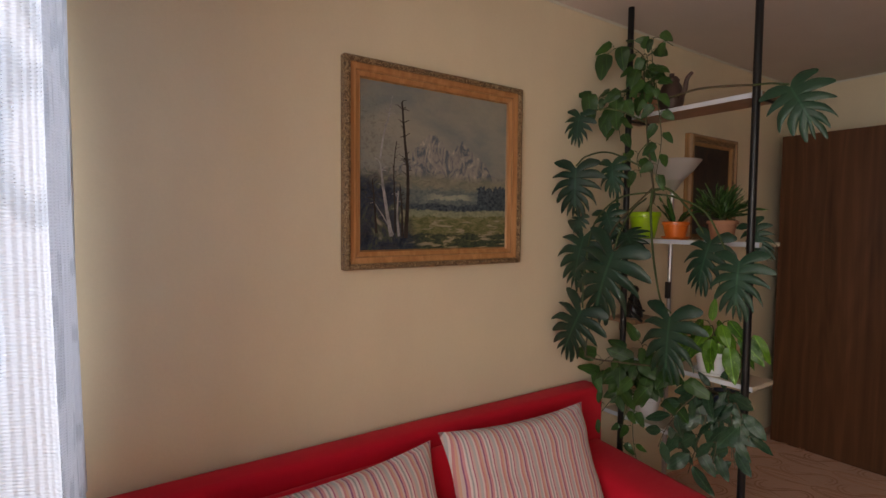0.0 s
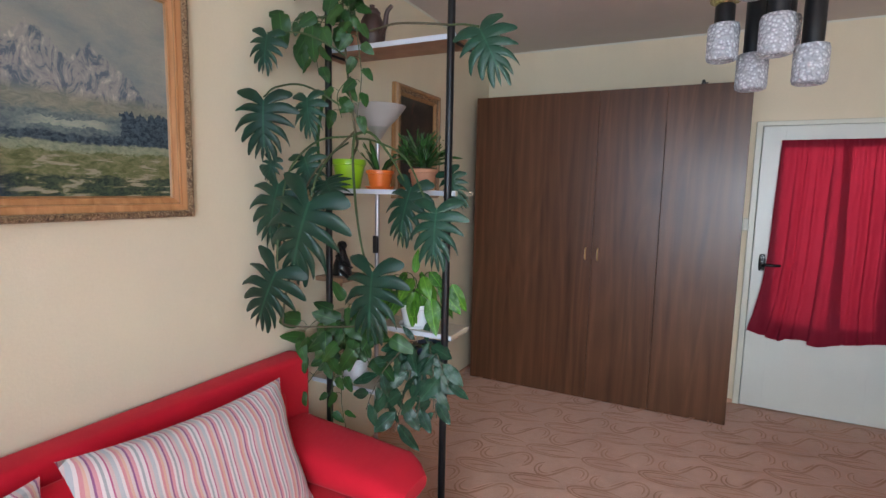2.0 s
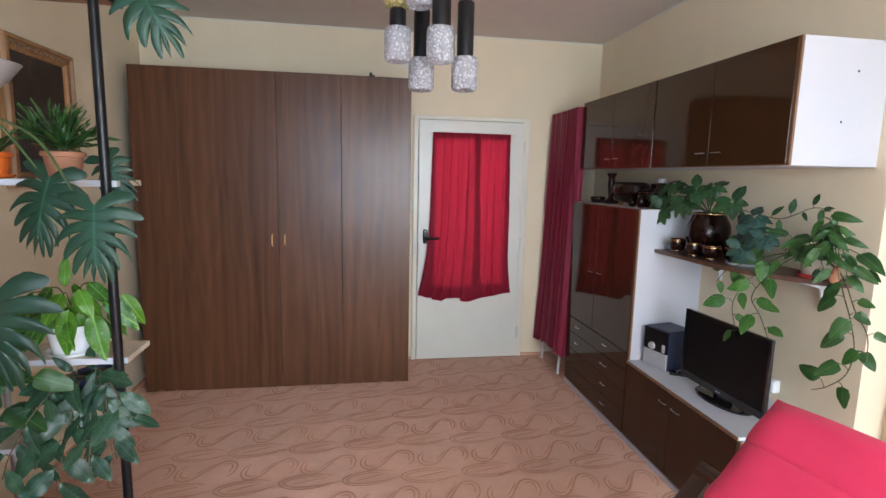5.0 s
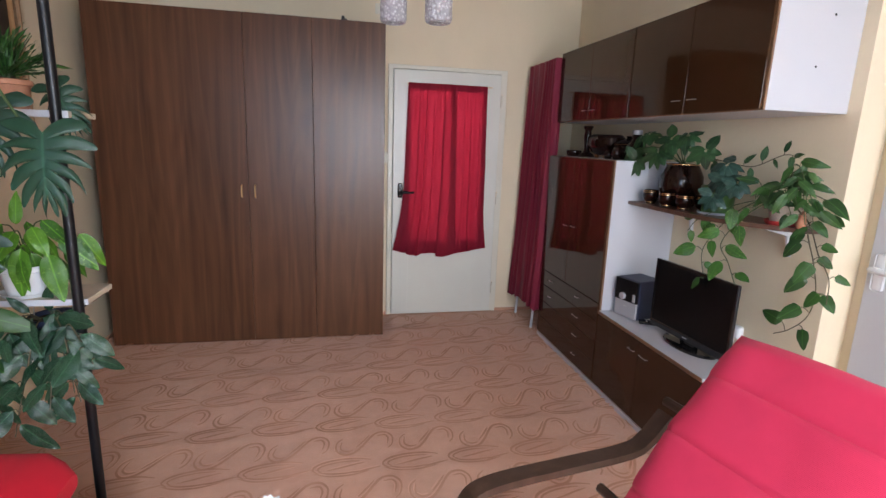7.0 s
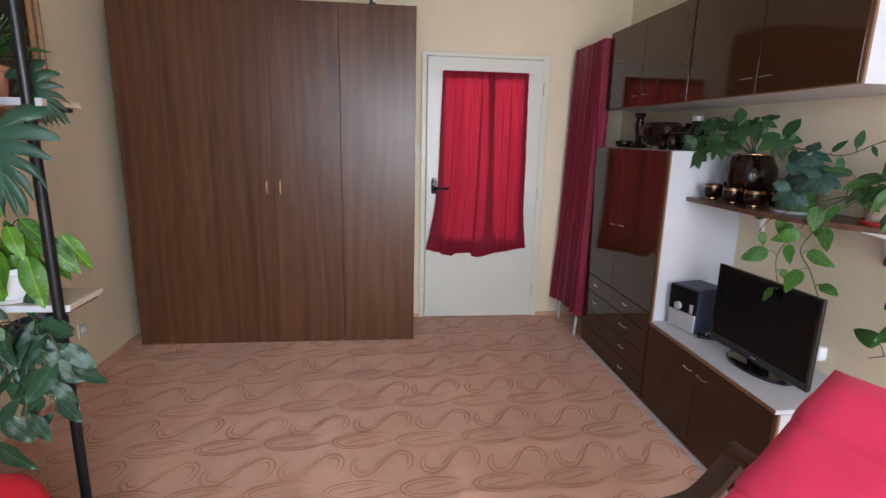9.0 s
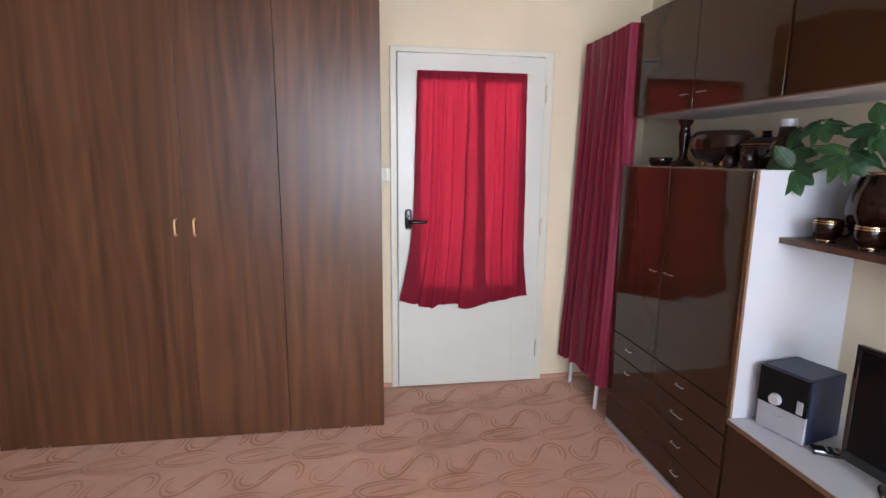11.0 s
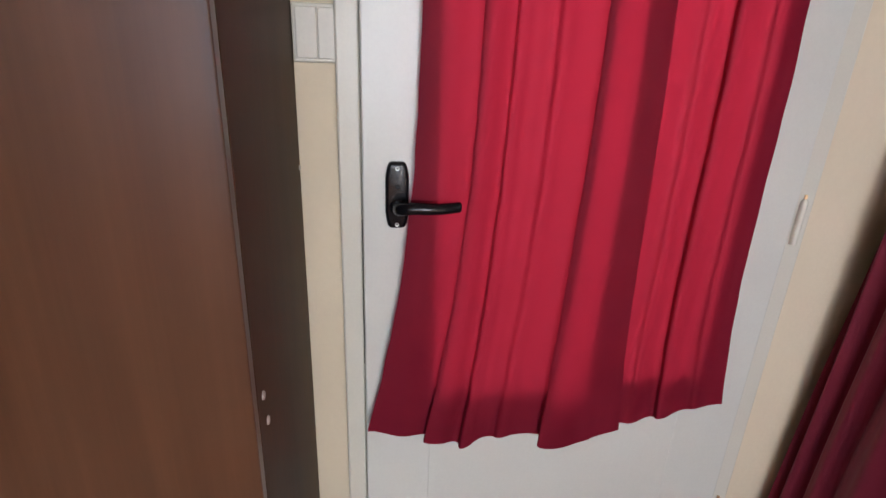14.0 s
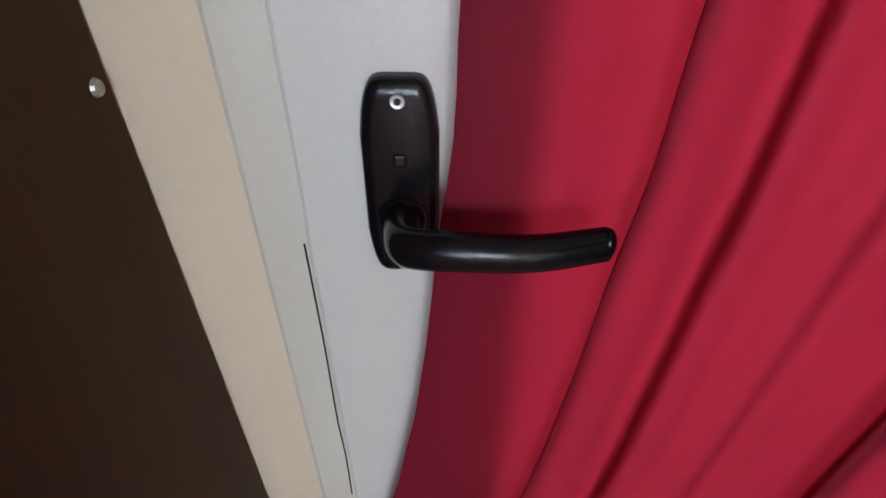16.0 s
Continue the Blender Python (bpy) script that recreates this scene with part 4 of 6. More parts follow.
def sofa():
    s = thing("sofa", "bright red fabric sofa with a low straight back", "sofa", (-1.0, 1.0, 0))
    part("backrest", puffed((WL + 0.012, -0.02, 0.06), (-1.345, 2.245, 0.775), 0.028, 0.006), M["sofa_red"], s, smooth=True)
    part("back_cushion", puffed((-1.342, 0.0, 0.33), (-1.24, 2.0, 0.71), 0.045, 0.02), M["sofa_red"], s, smooth=True)
    part("seat", puffed((-1.342, -0.02, 0.06), (-0.565, 2.10, 0.355), 0.035, 0.012), M["sofa_red"], s, smooth=True)
    # arm bolster: high at the back, falling to a round nose
    bm = bmesh.new()
    n = 14

    def ring(t):
        x = -1.335 + 0.645 * t
        h = 0.165 - 0.055 * t - 0.05 * max(0, t - 0.86) / 0.14
        w = 0.155 - 0.012 * t - 0.055 * max(0, t - 0.9) / 0.1
        o = []
        for k in range(20):
            a = k * math.tau / 20
            ca, sa = math.cos(a), math.sin(a)
            o.append((x, 2.075 + w * math.copysign(abs(ca) ** 0.6, ca), 0.356 + h / 2 + h / 2 * math.copysign(abs(sa) ** 0.55, sa)))
        return o
    rings = [[bm.verts.new(p) for p in ring(k / n)] for k in range(n + 1)]
    for p, q in zip(rings, rings[1:]):
        for k in range(20):
            bm.faces.new((p[k], p[(k + 1) % 20], q[(k + 1) % 20], q[k]))
    bm.faces.new(rings[0]), bm.faces.new(rings[-1])
    part("arm_bolster", bm, M["sofa_red"], s, "rounded red arm bolster", True)
    for x in (-1.30, -0.63):
        for y in (0.06, 2.02):
            part("foot", lathe([(0, 0), (0.018, 0), (0.024, 0.062), (0, 0.062)], 12, (x, y, 0)), M["black_plastic"], s)


sofa()


def cushion(label, m, w=0.74, h=0.46, d=0.15):
    c = bmesh.new()
    n = 26

    def half(sgn):
        g = []
        for i in range(n + 1):
            row = []
            for j in range(n + 1):
                u, v = i / n * 2 - 1, j / n * 2 - 1
                pin = 1 - 0.10 * (1 - u * u) * abs(v) ** 3
                pin2 = 1 - 0.09 * (1 - v * v) * abs(u) ** 3
                t = max(0, (1 - u ** 4) * (1 - v ** 4)) ** 0.55
                wr = 0.010 * noise.noise((u * 3, v * 3, sgn)) + 0.006 * math.sin(10 * u) * abs(v) ** 4
                row.append(c.verts.new((u * w / 2 * pin2, v * h / 2 * pin, sgn * (d / 2 * t + wr * t ** 0.3))))
            g.append(row)
        for i in range(n):
            for j in range(n):
                c.faces.new((g[i][j], g[i + 1][j], g[i + 1][j + 1], g[i][j + 1]))
    half(1), half(-1)
    bmesh.ops.remove_doubles(c, verts=c.verts, dist=0.0006)
    ob = part("cushion", c, M["stripes"], None, "", True)
    ob.matrix_world = m
    return tagged(ob, label, "cushion", "striped cushions on the sofa")


def frame_of(origin, right, up):
    """A pose whose x is right and y is up."""
    x = Vector(right).normalized()
    z = x.cross(Vector(up)).normalized()
    y = z.cross(x)
    m = Matrix((x, y, z)).transposed().to_4x4()
    m.translation = origin
    return m


cushion("striped pink, orange and grey cushion leaning on the red sofa back", frame_of((-1.125, 1.515, 0.590), (0.02, 1, -0.035), (-0.42, 0.05, 1)), 0.77, 0.47)
cushion("striped pink and cream cushion slumped in the sofa corner", frame_of((-1.10, 0.735, 0.580), (-0.04, 1, 0.03), (-0.50, -0.02, 1)), 0.76, 0.47)


def armchair():
    o = Vector((1.322, 1.797, 0))
    fw, rt = Vector((-0.98, -0.20, 0)).normalized(), Vector((0.20, -0.98, 0)).normalized()
    m = Matrix((fw, rt, Vector((0, 0, 1)))).transposed().to_4x4()
    m.translation = o
    c = thing("armchair", "low lounge armchair with red quilted cushion and dark bentwood frame", "armchair", o + fw * 0.4 + rt * 0.3)
    line = [(-0.02, 0.924), (0.05, 0.860), (0.14, 0.765), (0.23, 0.675), (0.31, 0.575), (0.37, 0.475), (0.45, 0.405), (0.58, 0.385), (0.70, 0.40)]
    path = smooth_path([(u, 0, z) for u, z in line], 7)
    wide, L = 0.58, len(path) - 1

    def upper(s, v):
        k = s * L
        i = min(int(k), L - 1)
        p = path[i].lerp(path[i + 1], k - i)
        d = (path[i + 1] - path[i]).normalized()
        nrm = Vector((-d.z, 0, d.x))
        if nrm.z < 0:
            nrm = -nrm
        edge = (1 - abs(2 * v - 1) ** 6) ** 0.5
        end = min(1, (min(s, 1 - s) * 14)) ** 0.5
        groove = 0.0
        for g in (0.20, 0.40, 0.60, 0.80):
            groove += math.exp(-((s - g) / 0.008) ** 2)
        lift = 0.055 * edge * end - 0.010 * groove + 0.004 * noise.noise((s * 8, v * 5, 2)) + 0.035 * (0.5 - abs(v - 0.5)) * max(0, 1 - s * 9)
        return p, nrm, lift

    def top(s, v):
        p, nrm, lift = upper(s, v)
        return m @ (p + nrm * (lift - 0.01) + Vector((0, v * wide + 0.006 * math.sin(s * 30) * abs(2 * v - 1) ** 4, 0)))

    def bottom(s, v):
        p, nrm, lift = upper(s, v)
        return m @ (p - nrm * (max(0.0, lift) * 0.6 + 0.0095) + Vector((0, v * wide, 0)))
    bm = sheet(top, 100, 24)
    sheet(bottom, 40, 8, bm=bm)
    seat = part("cushion", bm, M["chair_red"], c, "red quilted chair cushion", True)
    for y in (-0.125, wide + 0.125):
        def at(u, z):
            return m @ Vector((u, y, z))
        # stub at the back, arm, bend, front leg, runner
        pts = [at(0.10, 0.605), at(0.18, 0.530), at(0.26, 0.503), at(0.50, 0.508), at(0.74, 0.512), at(0.83, 0.485), at(0.845, 0.40), at(0.79, 0.20), at(0.70, 0.05), at(0.52, 0.016), at(0.20, 0.016), at(0.02, 0.016)]
        bm = bmesh.new()
        pth = smooth_path(pts, 5)
        w, th = rt * 0.029, 0.012
        rings = []
        for i, p in enumerate(pth):
            d = (pth[min(i + 1, len(pth) - 1)] - pth[max(i - 1, 0)]).normalized()
            nn = rt.cross(d).normalized() * th
            rings.append([bm.verts.new(p + w + nn), bm.verts.new(p - w + nn), bm.verts.new(p - w - nn), bm.verts.new(p + w - nn)])
        for a, b in zip(rings, rings[1:]):
            for k in range(4):
                bm.faces.new((a[k], a[(k + 1) % 4], b[(k + 1) % 4], b[k]))
        bm.faces.new(rings[0]), bm.faces.new(rings[-1])
        part("arm_frame", bm, M["chair_wood"], c, "dark bent laminated wood")
    for u, z in ((0.12, 0.66), (0.36, 0.40), (0.66, 0.36)):
        part("cross_rail", tube([m @ Vector((u, -0.12, z)), m @ Vector((u, wide + 0.12, z))], 0.016, 8, 1), M["chair_wood"], c)


armchair()


def flower_table():
    t = thing("side_table", "small round dark wooden side table in the room", "table", (-0.06, 1.26, 0))
    part("tabletop", lathe([(0, 0.575), (0.175, 0.575), (0.19, 0.583), (0.19, 0.592), (0.182, 0.60), (0, 0.60)], 40, (-0.06, 1.26, 0)), M["chair_wood"], t, smooth=True)
    for k in range(3):
        a = k * math.tau / 3 + 0.4
        part("leg", tube([(-0.06 + 0.10 * math.cos(a), 1.26 + 0.10 * math.sin(a), 0.576), (-0.06 + 0.15 * math.cos(a), 1.26 + 0.15 * math.sin(a), 0)], 0.014, 10, 1, 0.009), M["chair_wood"], t)
    v = thing("flower_vase", "white flowers in a slim white vase on the side table", "vase", (-0.01, 1.27, 0.60))
    part("vase", lathe([(0, 0.6005), (0.032, 0.6005), (0.038, 0.64), (0.030, 0.72), (0.017, 0.78), (0.020, 0.80), (0.016, 0.80), (0.013, 0.78), (0, 0.70)], 24, (-0.01, 1.27, 0)), M["white_ceramic"], v, smooth=True)
    random.seed(8)
    for k, (dx, dy, top) in enumerate(((0.02, 0.01, 0.884), (-0.025, 0.02, 0.872), (0.05, -0.02, 0.862))):
        c = Vector((-0.01 + dx, 1.27 + dy, top))
        f = part("stem", tube([(-0.01, 1.27, 0.72), (-0.01 + dx * 0.5, 1.27 + dy * 0.5, 0.84), c], 0.0018, 6, 5), M["stem_green"], v)
        bm = bmesh.new()
        for r in range(13):
            a = r * math.tau / 13 + random.uniform(-0.1, 0.1)
            d = Vector((math.cos(a), math.sin(a), 0.55)).normalized()
            s = d.cross(Vector((0, 0, 1))).normalized()
            q = [c + d * 0.004 - s * 0.002, c + d * 0.022 - s * 0.007, c + d * 0.031 + Vector((0, 0, -0.002)), c + d * 0.022 + s * 0.007, c + d * 0.004 + s * 0.002]
            bm.faces.new([bm.verts.new(p) for p in q])
        part("flower", bm, M["white_ceramic"], f, "white petalled flower")


flower_table()


# ---- pictures ----
def framed(name, label, y0, y1, z0, z1, wide, steps, canvas, art_label):
    """A moulded frame on the west wall; steps: (inset, height off the wall, material) from the outside in."""
    p = thing(name, label, "painting", (WL, (y0 + y1) / 2, z0))
    for k in range(len(steps) - 1):
        (i0, h0, mat), (i1, h1, _) = steps[k], steps[k + 1]
        bm = bmesh.new()

        def loop(i, h, n=1):
            return [bm.verts.new((WL + h, a, b)) for a, b in ((y0 + i, z0 + i), (y1 - i, z0 + i), (y1 - i, z1 - i), (y0 + i, z1 - i))]
        o0 = loop(i0, h0)
        o1 = loop(i1, h1)
        for q in range(4):
            bm.faces.new((o0[q], o0[(q + 1) % 4], o1[(q + 1) % 4], o1[q]))
        bmesh.ops.subdivide_edges(bm, edges=list(bm.edges), cuts=2, use_grid_fill=True)
        part("frame_moulding", bm, M[mat], p)
    i, h = steps[-1][0], steps[-1][1]
    part("backing", box((WL + 0.001, y0 + 0.006, z0 + 0.006), (WL + h - 0.006, y1 - 0.006, z1 - 0.006)), M["walnut_side"], p)
    bm = box((0, 0, 0), (0.004, y1 - y0 - 2 * i + 0.004, z1 - z0 - 2 * i + 0.004))
    art = part("canvas", bm, canvas, None, art_label)
    art.location = (WL + h - 0.005, y0 + i - 0.002, z0 + i - 0.002)
    adopt(art, p)
    return p, art, i


PY0, PY1, PZ0, PZ1, PIN, PH = 0.871, 1.747, 1.4135, 2.2115, 0.074, 0.012
pic, canvas, inset = framed("landscape_painting", "oil painting of pale mountains and birches in a carved gilt frame", PY0, PY1, PZ0, PZ1, 0.095, [
    (0.0, 0.0, "carved"), (0.0, 0.036, "carved"), (0.004, 0.045, "carved"), (0.012, 0.049, "carved"), (0.020, 0.045, "carved"), (0.023, 0.036, "gilt"), (0.026, 0.035, "gilt_inner"), (0.040, 0.031, "gilt_inner"),
    (0.046, 0.032, "gilt_inner"), (0.048, 0.027, "gilt"), (0.051, 0.026, "gilt_inner"), (0.064, 0.021, "gilt_inner"), (0.067, 0.022, "gilt_inner"), (0.069, 0.016, "gilt"), (PIN, PH, "gilt")], M["landscape"], "landscape in oils, mountains over a meadow")


def birch(pts, r, seedling, twigs=12):
    """A trunk of thick paint with short side branches, in shares of the canvas."""
    random.seed(seedling)
    front = WL + PH - 0.0005
    P = [Vector((front, PY0 + PIN + (PY1 - PY0 - 2 * PIN) * a, PZ0 + PIN + (PZ1 - PZ0 - 2 * PIN) * b)) for a, b in pts]
    bm = tube(P, r, 6, 6, r * 0.4, flat=1.0)
    path = smooth_path(P, 6)
    for k in range(twigs):
        q = path[random.randrange(len(path) // 2, len(path))]
        s = random.choice((-1, 1))
        e = q + Vector((0, s * random.uniform(0.012, 0.035), random.uniform(-0.004, 0.022)))
        tube([q, (q + e) / 2 + Vector((0, 0, 0.003)), e], r * 0.22, 4, 3, r * 0.08, bm=bm)
    for v in bm.verts:
        v.co.y += 0.0022 * noise.noise(v.co * 70)
        v.co.x = front + (v.co.x - front) * 0.15
    return bm


for pts, r, mat, seedling, twigs in (
        ([(0.185, 0.08), (0.160, 0.22), (0.135, 0.38), (0.118, 0.52)], 0.0100, "bark_pale", 3, 4), ([(0.118, 0.55), (0.135, 0.68), (0.165, 0.80), (0.190, 0.93)], 0.0050, "bark_pale", 4, 14),
        ([(0.275, 0.07), (0.285, 0.25), (0.288, 0.45), (0.270, 0.65), (0.248, 0.90)], 0.0105, "bark_dark", 5, 22), ([(0.200, 0.09), (0.155, 0.17), (0.085, 0.28)], 0.0045, "bark_pale", 7, 4),
        ([(0.232, 0.08), (0.222, 0.22), (0.228, 0.36)], 0.0065, "bark_pale", 9, 4), ([(0.255, 0.08), (0.250, 0.25), (0.238, 0.40)], 0.0055, "bark_dark", 12, 6), ([(0.095, 0.10), (0.085, 0.25), (0.070, 0.42)], 0.0060, "bark_dark", 14, 6),
        ([(0.210, 0.10), (0.205, 0.30), (0.200, 0.50), (0.215, 0.66)], 0.0045, "bark_dark", 15, 10)):
    part("painted_birch", birch(pts, r, seedling, twigs), M[mat], canvas)
framed("dark_painting", "dark still life painting in a gilt frame on the cream wall", 3.15, 3.72, 1.47, 2.165, 0.08, [
    (0.0, 0.0, "gilt"), (0.0, 0.030, "gilt"), (0.008, 0.046, "gilt"), (0.022, 0.048, "gilt"), (0.030, 0.036, "carved"), (0.052, 0.034, "gilt"), (0.062, 0.024, "gilt"), (0.070, 0.018, "gilt")], M["still_life"], "dark still life in oils")


# ---- lace curtain by the window ----
def lace_curtain():
    c = thing("lace_curtain", "white lace curtain gathered beside the window over the sofa", "curtain", (-0.9, 0.03, 0.3))

    def f(u, v):
        x = -0.42 - 1.02 * u
        w = 0.05 * noise.noise((u * 5, v, 7))
        y = 0.012 + (0.040 + 0.012 * v) * math.sin(math.tau * 9 * (u + w * 0.3) + 1.45) + 0.012 * noise.noise((u * 14, v * 2, 3)) + 0.010 * v
        return (x, y, 2.615 - 1.80 * v)
    part("net", sheet(f, 200, 30), M["lace"], c, "white patterned net", True)
    part("curtain_rail", box((-1.47, -0.02, 2.618), (1.9, 0.035, H), 0.004), M["white_board"], c, "white ceiling rail")


lace_curtain()


# ---- ceiling lamp ----
def chandelier():
    c = thing("ceiling_lamp", "cluster ceiling lamp with black tubes and pressed crystal shades", "lamp", (0.35, 2.36, H))
    part("canopy", lathe([(0, 0), (0.085, 0), (0.085, -0.022), (0.07, -0.032), (0, -0.034)], 28, (0.35, 2.36, H)), M["black_metal"], c, smooth=True)
    for x, y, zb, tl in ((0.232, 2.37, 1.952, 0.06), (0.322, 2.43, 1.868, 0.17), (0.366, 2.27, 1.935, 0.18), (0.466, 2.35, 1.862, 0.185), (0.405, 2.47, 1.985, 0.12), (0.300, 2.30, 2.115, 0.12)):
        hs, r = 0.112, 0.046
        prof = [(0.020, 0.006), (0.036, 0.0), (r - 0.003, 0.004), (r, 0.014), (r, hs - 0.012), (r - 0.004, hs), (0.028, hs + 0.002), (0.028, hs - 0.006), (r - 0.010, hs - 0.010), (r - 0.009, 0.016), (0.034, 0.009), (0.020, 0.010)]
        bm = lathe(prof, 36, (x, y, zb))
        for v in bm.verts:
            d = Vector((v.co.x - x, v.co.y - y, 0))
            if d.length > r - 0.002:
                k = math.atan2(d.y, d.x)
                v.co += d.normalized() * 0.0018 * math.sin(18 * k)
        part("shade", bm, M["crystal"], c, "pressed crystal glass shade", True)
        tube_z = zb + hs - 0.004
        part("tube", lathe([(0, 0), (0.029, 0), (0.029, tl), (0.024, tl + 0.006), (0, tl + 0.006)], 24, (x, y, tube_z)), M["black_metal"], c, "matt black metal tube", True)
        part("rod", tube([(x, y, tube_z + tl), (x, y, 2.58), (0.35 + (x - 0.35) * 0.5, 2.36 + (y - 2.36) * 0.5, H - 0.03)], 0.004, 8, 4), M["brass"], c, "thin brass rod")
    prof = [(0.028, 0), (0.044, 0.006), (0.046, 0.02), (0.046, 0.10), (0.040, 0.112), (0.036, 0.106), (0.038, 0.02), (0.026, 0.006)]
    part("upper_shade", lathe(prof, 32, (0.232, 2.37, 2.128)), M["amber"], c, "yellowish crystal glass shade", True)


chandelier()


# ---- electronics ----
def television():
    t = thing("television", "black flat-screen television on an oval stand, switched off", "television", (1.85, 2.66, 0.502))
    m = frame_of((1.815, 2.625, 0.722), (0.05, -1, 0), (0, 0, 1))
    part("case", box((-0.271, -0.181, -0.016), (0.271, 0.181, -0.002), 0.005, 2, m=m), M["black_plastic"], t, smooth=True)
    part("back_shell", box((-0.205, -0.15, -0.050), (0.205, 0.13, -0.0155), 0.012, 3, m=m), M["black_plastic"], t, smooth=True)
    bm = bmesh.new()
    for a, b in (((-0.272, 0.166), (0.272, 0.182)), ((-0.272, -0.182), (0.272, -0.148)), ((-0.272, -0.148), (-0.258, 0.166)), ((0.258, -0.148), (0.272, 0.166))):
        box((a[0], a[1], -0.003), (b[0], b[1], 0.006), 0.002, 1, bm=bm, m=m)
    part("bezel", bm, M["black_gloss"], t)
    part("screen", box((-0.258, -0.148, -0.004), (0.258, 0.166, 0.0005), m=m), M["screen"], t)
    part("badge", box((-0.016, -0.168, 0.006), (0.016, -0.163, 0.0068), m=m), M["silver_plastic"], t)
    part("neck", box((-0.05, -0.215, -0.040), (0.05, -0.165, -0.012), 0.004, m=m), M["black_plastic"], t)
    bm = lathe([(0, 0), (0.99, 0), (1.0, 0.008), (0.96, 0.014), (0.4, 0.020), (0, 0.020)], 44, (0, 0, 0))
    for v in bm.verts:
        v.co = Vector((v.co.x * 0.165, v.co.y * 0.092, v.co.z))
    bmesh.ops.transform(bm, matrix=pose(1.858, 2.640, 0.5025, 0, 0, -87), verts=bm.verts)
    part("stand", bm, M["black_gloss"], t, smooth=True)


television()


def stereo():
    s = thing("stereo", "small stereo with silver and black front and dark blue side", "stereo", (1.87, 3.09, 0.502))
    m = frame_of((1.764, 3.096, 0.5025), (0.25, -1, 0), (0, 0, 1))
    part("case", box((-0.084, 0.0, -0.190), (0.084, 0.228, -0.012), 0.006, m=m), M["navy_plastic"], s)
    face = part("front", box((-0.083, 0.003, -0.0125), (0.083, 0.225, 0.0), 0.005, m=m), M["silver_plastic"], s)
    part("display", box((-0.0835, 0.098, -0.012), (0.0835, 0.2255, 0.003), 0.002, m=m), M["display"], face)
    part("volume_knob", lathe([(0, 0.016), (0.017, 0.016), (0.020, 0.012), (0.021, 0.0), (0, 0)], 24, m=m @ Matrix.Translation((-0.018, 0.125, 0.002))), M["silver_plastic"], face, "round silver knob", True)
    part("side_button", box((0.052, 0.105, 0.0), (0.072, 0.150, 0.006), 0.002, m=m), M["silver_plastic"], face)
    part("badge", box((-0.012, 0.066, 0.0), (0.012, 0.071, 0.001), m=m), M["zinc"], face)
    r = thing("remote_control", "black remote control lying beside the stereo", "remote", (1.86, 2.95, 0.502))
    mr = pose(1.86, 2.955, 0.5025, 0, 0, 60)
    part("case", box((-0.022, -0.075, 0), (0.022, 0.075, 0.018), 0.005, m=mr), M["black_gloss"], r)
    for k in range(5):
        for j in (-0.011, 0, 0.011):
            part("button", box((j - 0.0035, -0.05 + k * 0.02, 0.0175), (j + 0.0035, -0.043 + k * 0.02, 0.0195), m=mr), M["zinc"], r)
    w = thing("wall_socket_adapter", "white plug adapter with cable behind the television", "adapter", (2.09, 2.605, 0.58))
    part("body", box((2.065, 2.572, 0.555), (WR, 2.637, 0.620), 0.012, 3), M["white_ceramic"], w, smooth=True)
    part("cable", tube([(2.08, 2.605, 0.565), (2.075, 2.605, 0.53), (2.08, 2.64, 0.510), (2.06, 2.72, 0.507)], 0.003, 6, 6), M["white_ceramic"], w)


stereo()


# ---- ceramics ----
def mug(at, turn, label):
    o = Vector(at)
    c = thing("mug", label, "mug", at, "brown glazed mugs on the wall shelf")
    part("cup", lathe([(0, 0.004), (0.020, 0.004), (0.022, 0.0), (0.027, 0.0), (0.025, 0.010), (0.036, 0.022), (0.043, 0.042), (0.042, 0.062), (0.038, 0.076), (0.035, 0.076), (0.038, 0.060), (0.038, 0.042), (0.030, 0.022), (0, 0.014)], 28, o), M["brown_glaze"], c, smooth=True)
    for z, r in ((0.071, 0.0405), (0.064, 0.0425), (0.009, 0.0270)):
        part("gilt_band", lathe([(r, -0.0018), (r + 0.0008, -0.0012), (r + 0.0008, 0.0012), (r, 0.0018)], 28, o + Vector((0, 0, z))), M["gold_rim"], c, "gold band")
    a = radians(turn)
    d = Vector((math.cos(a), math.sin(a), 0))
    part("handle", tube([o + d * 0.038 + Vector((0, 0, 0.060)), o + d * 0.058 + Vector((0, 0, 0.056)), o + d * 0.062 + Vector((0, 0, 0.040)), o + d * 0.052 + Vector((0, 0, 0.026)), o + d * 0.036 + Vector((0, 0, 0.026))], 0.0045, 8, 5), M["brown_glaze"], c, smooth=True)


SZ = 1.1702
for x, y, a in ((1.855, 3.105, -60), (1.850, 2.955, -70), (1.862, 2.830, -80), (1.935, 2.775, -50)):
    mug((x, y, SZ), a, "dark brown glazed mug with gold bands on the shelf")


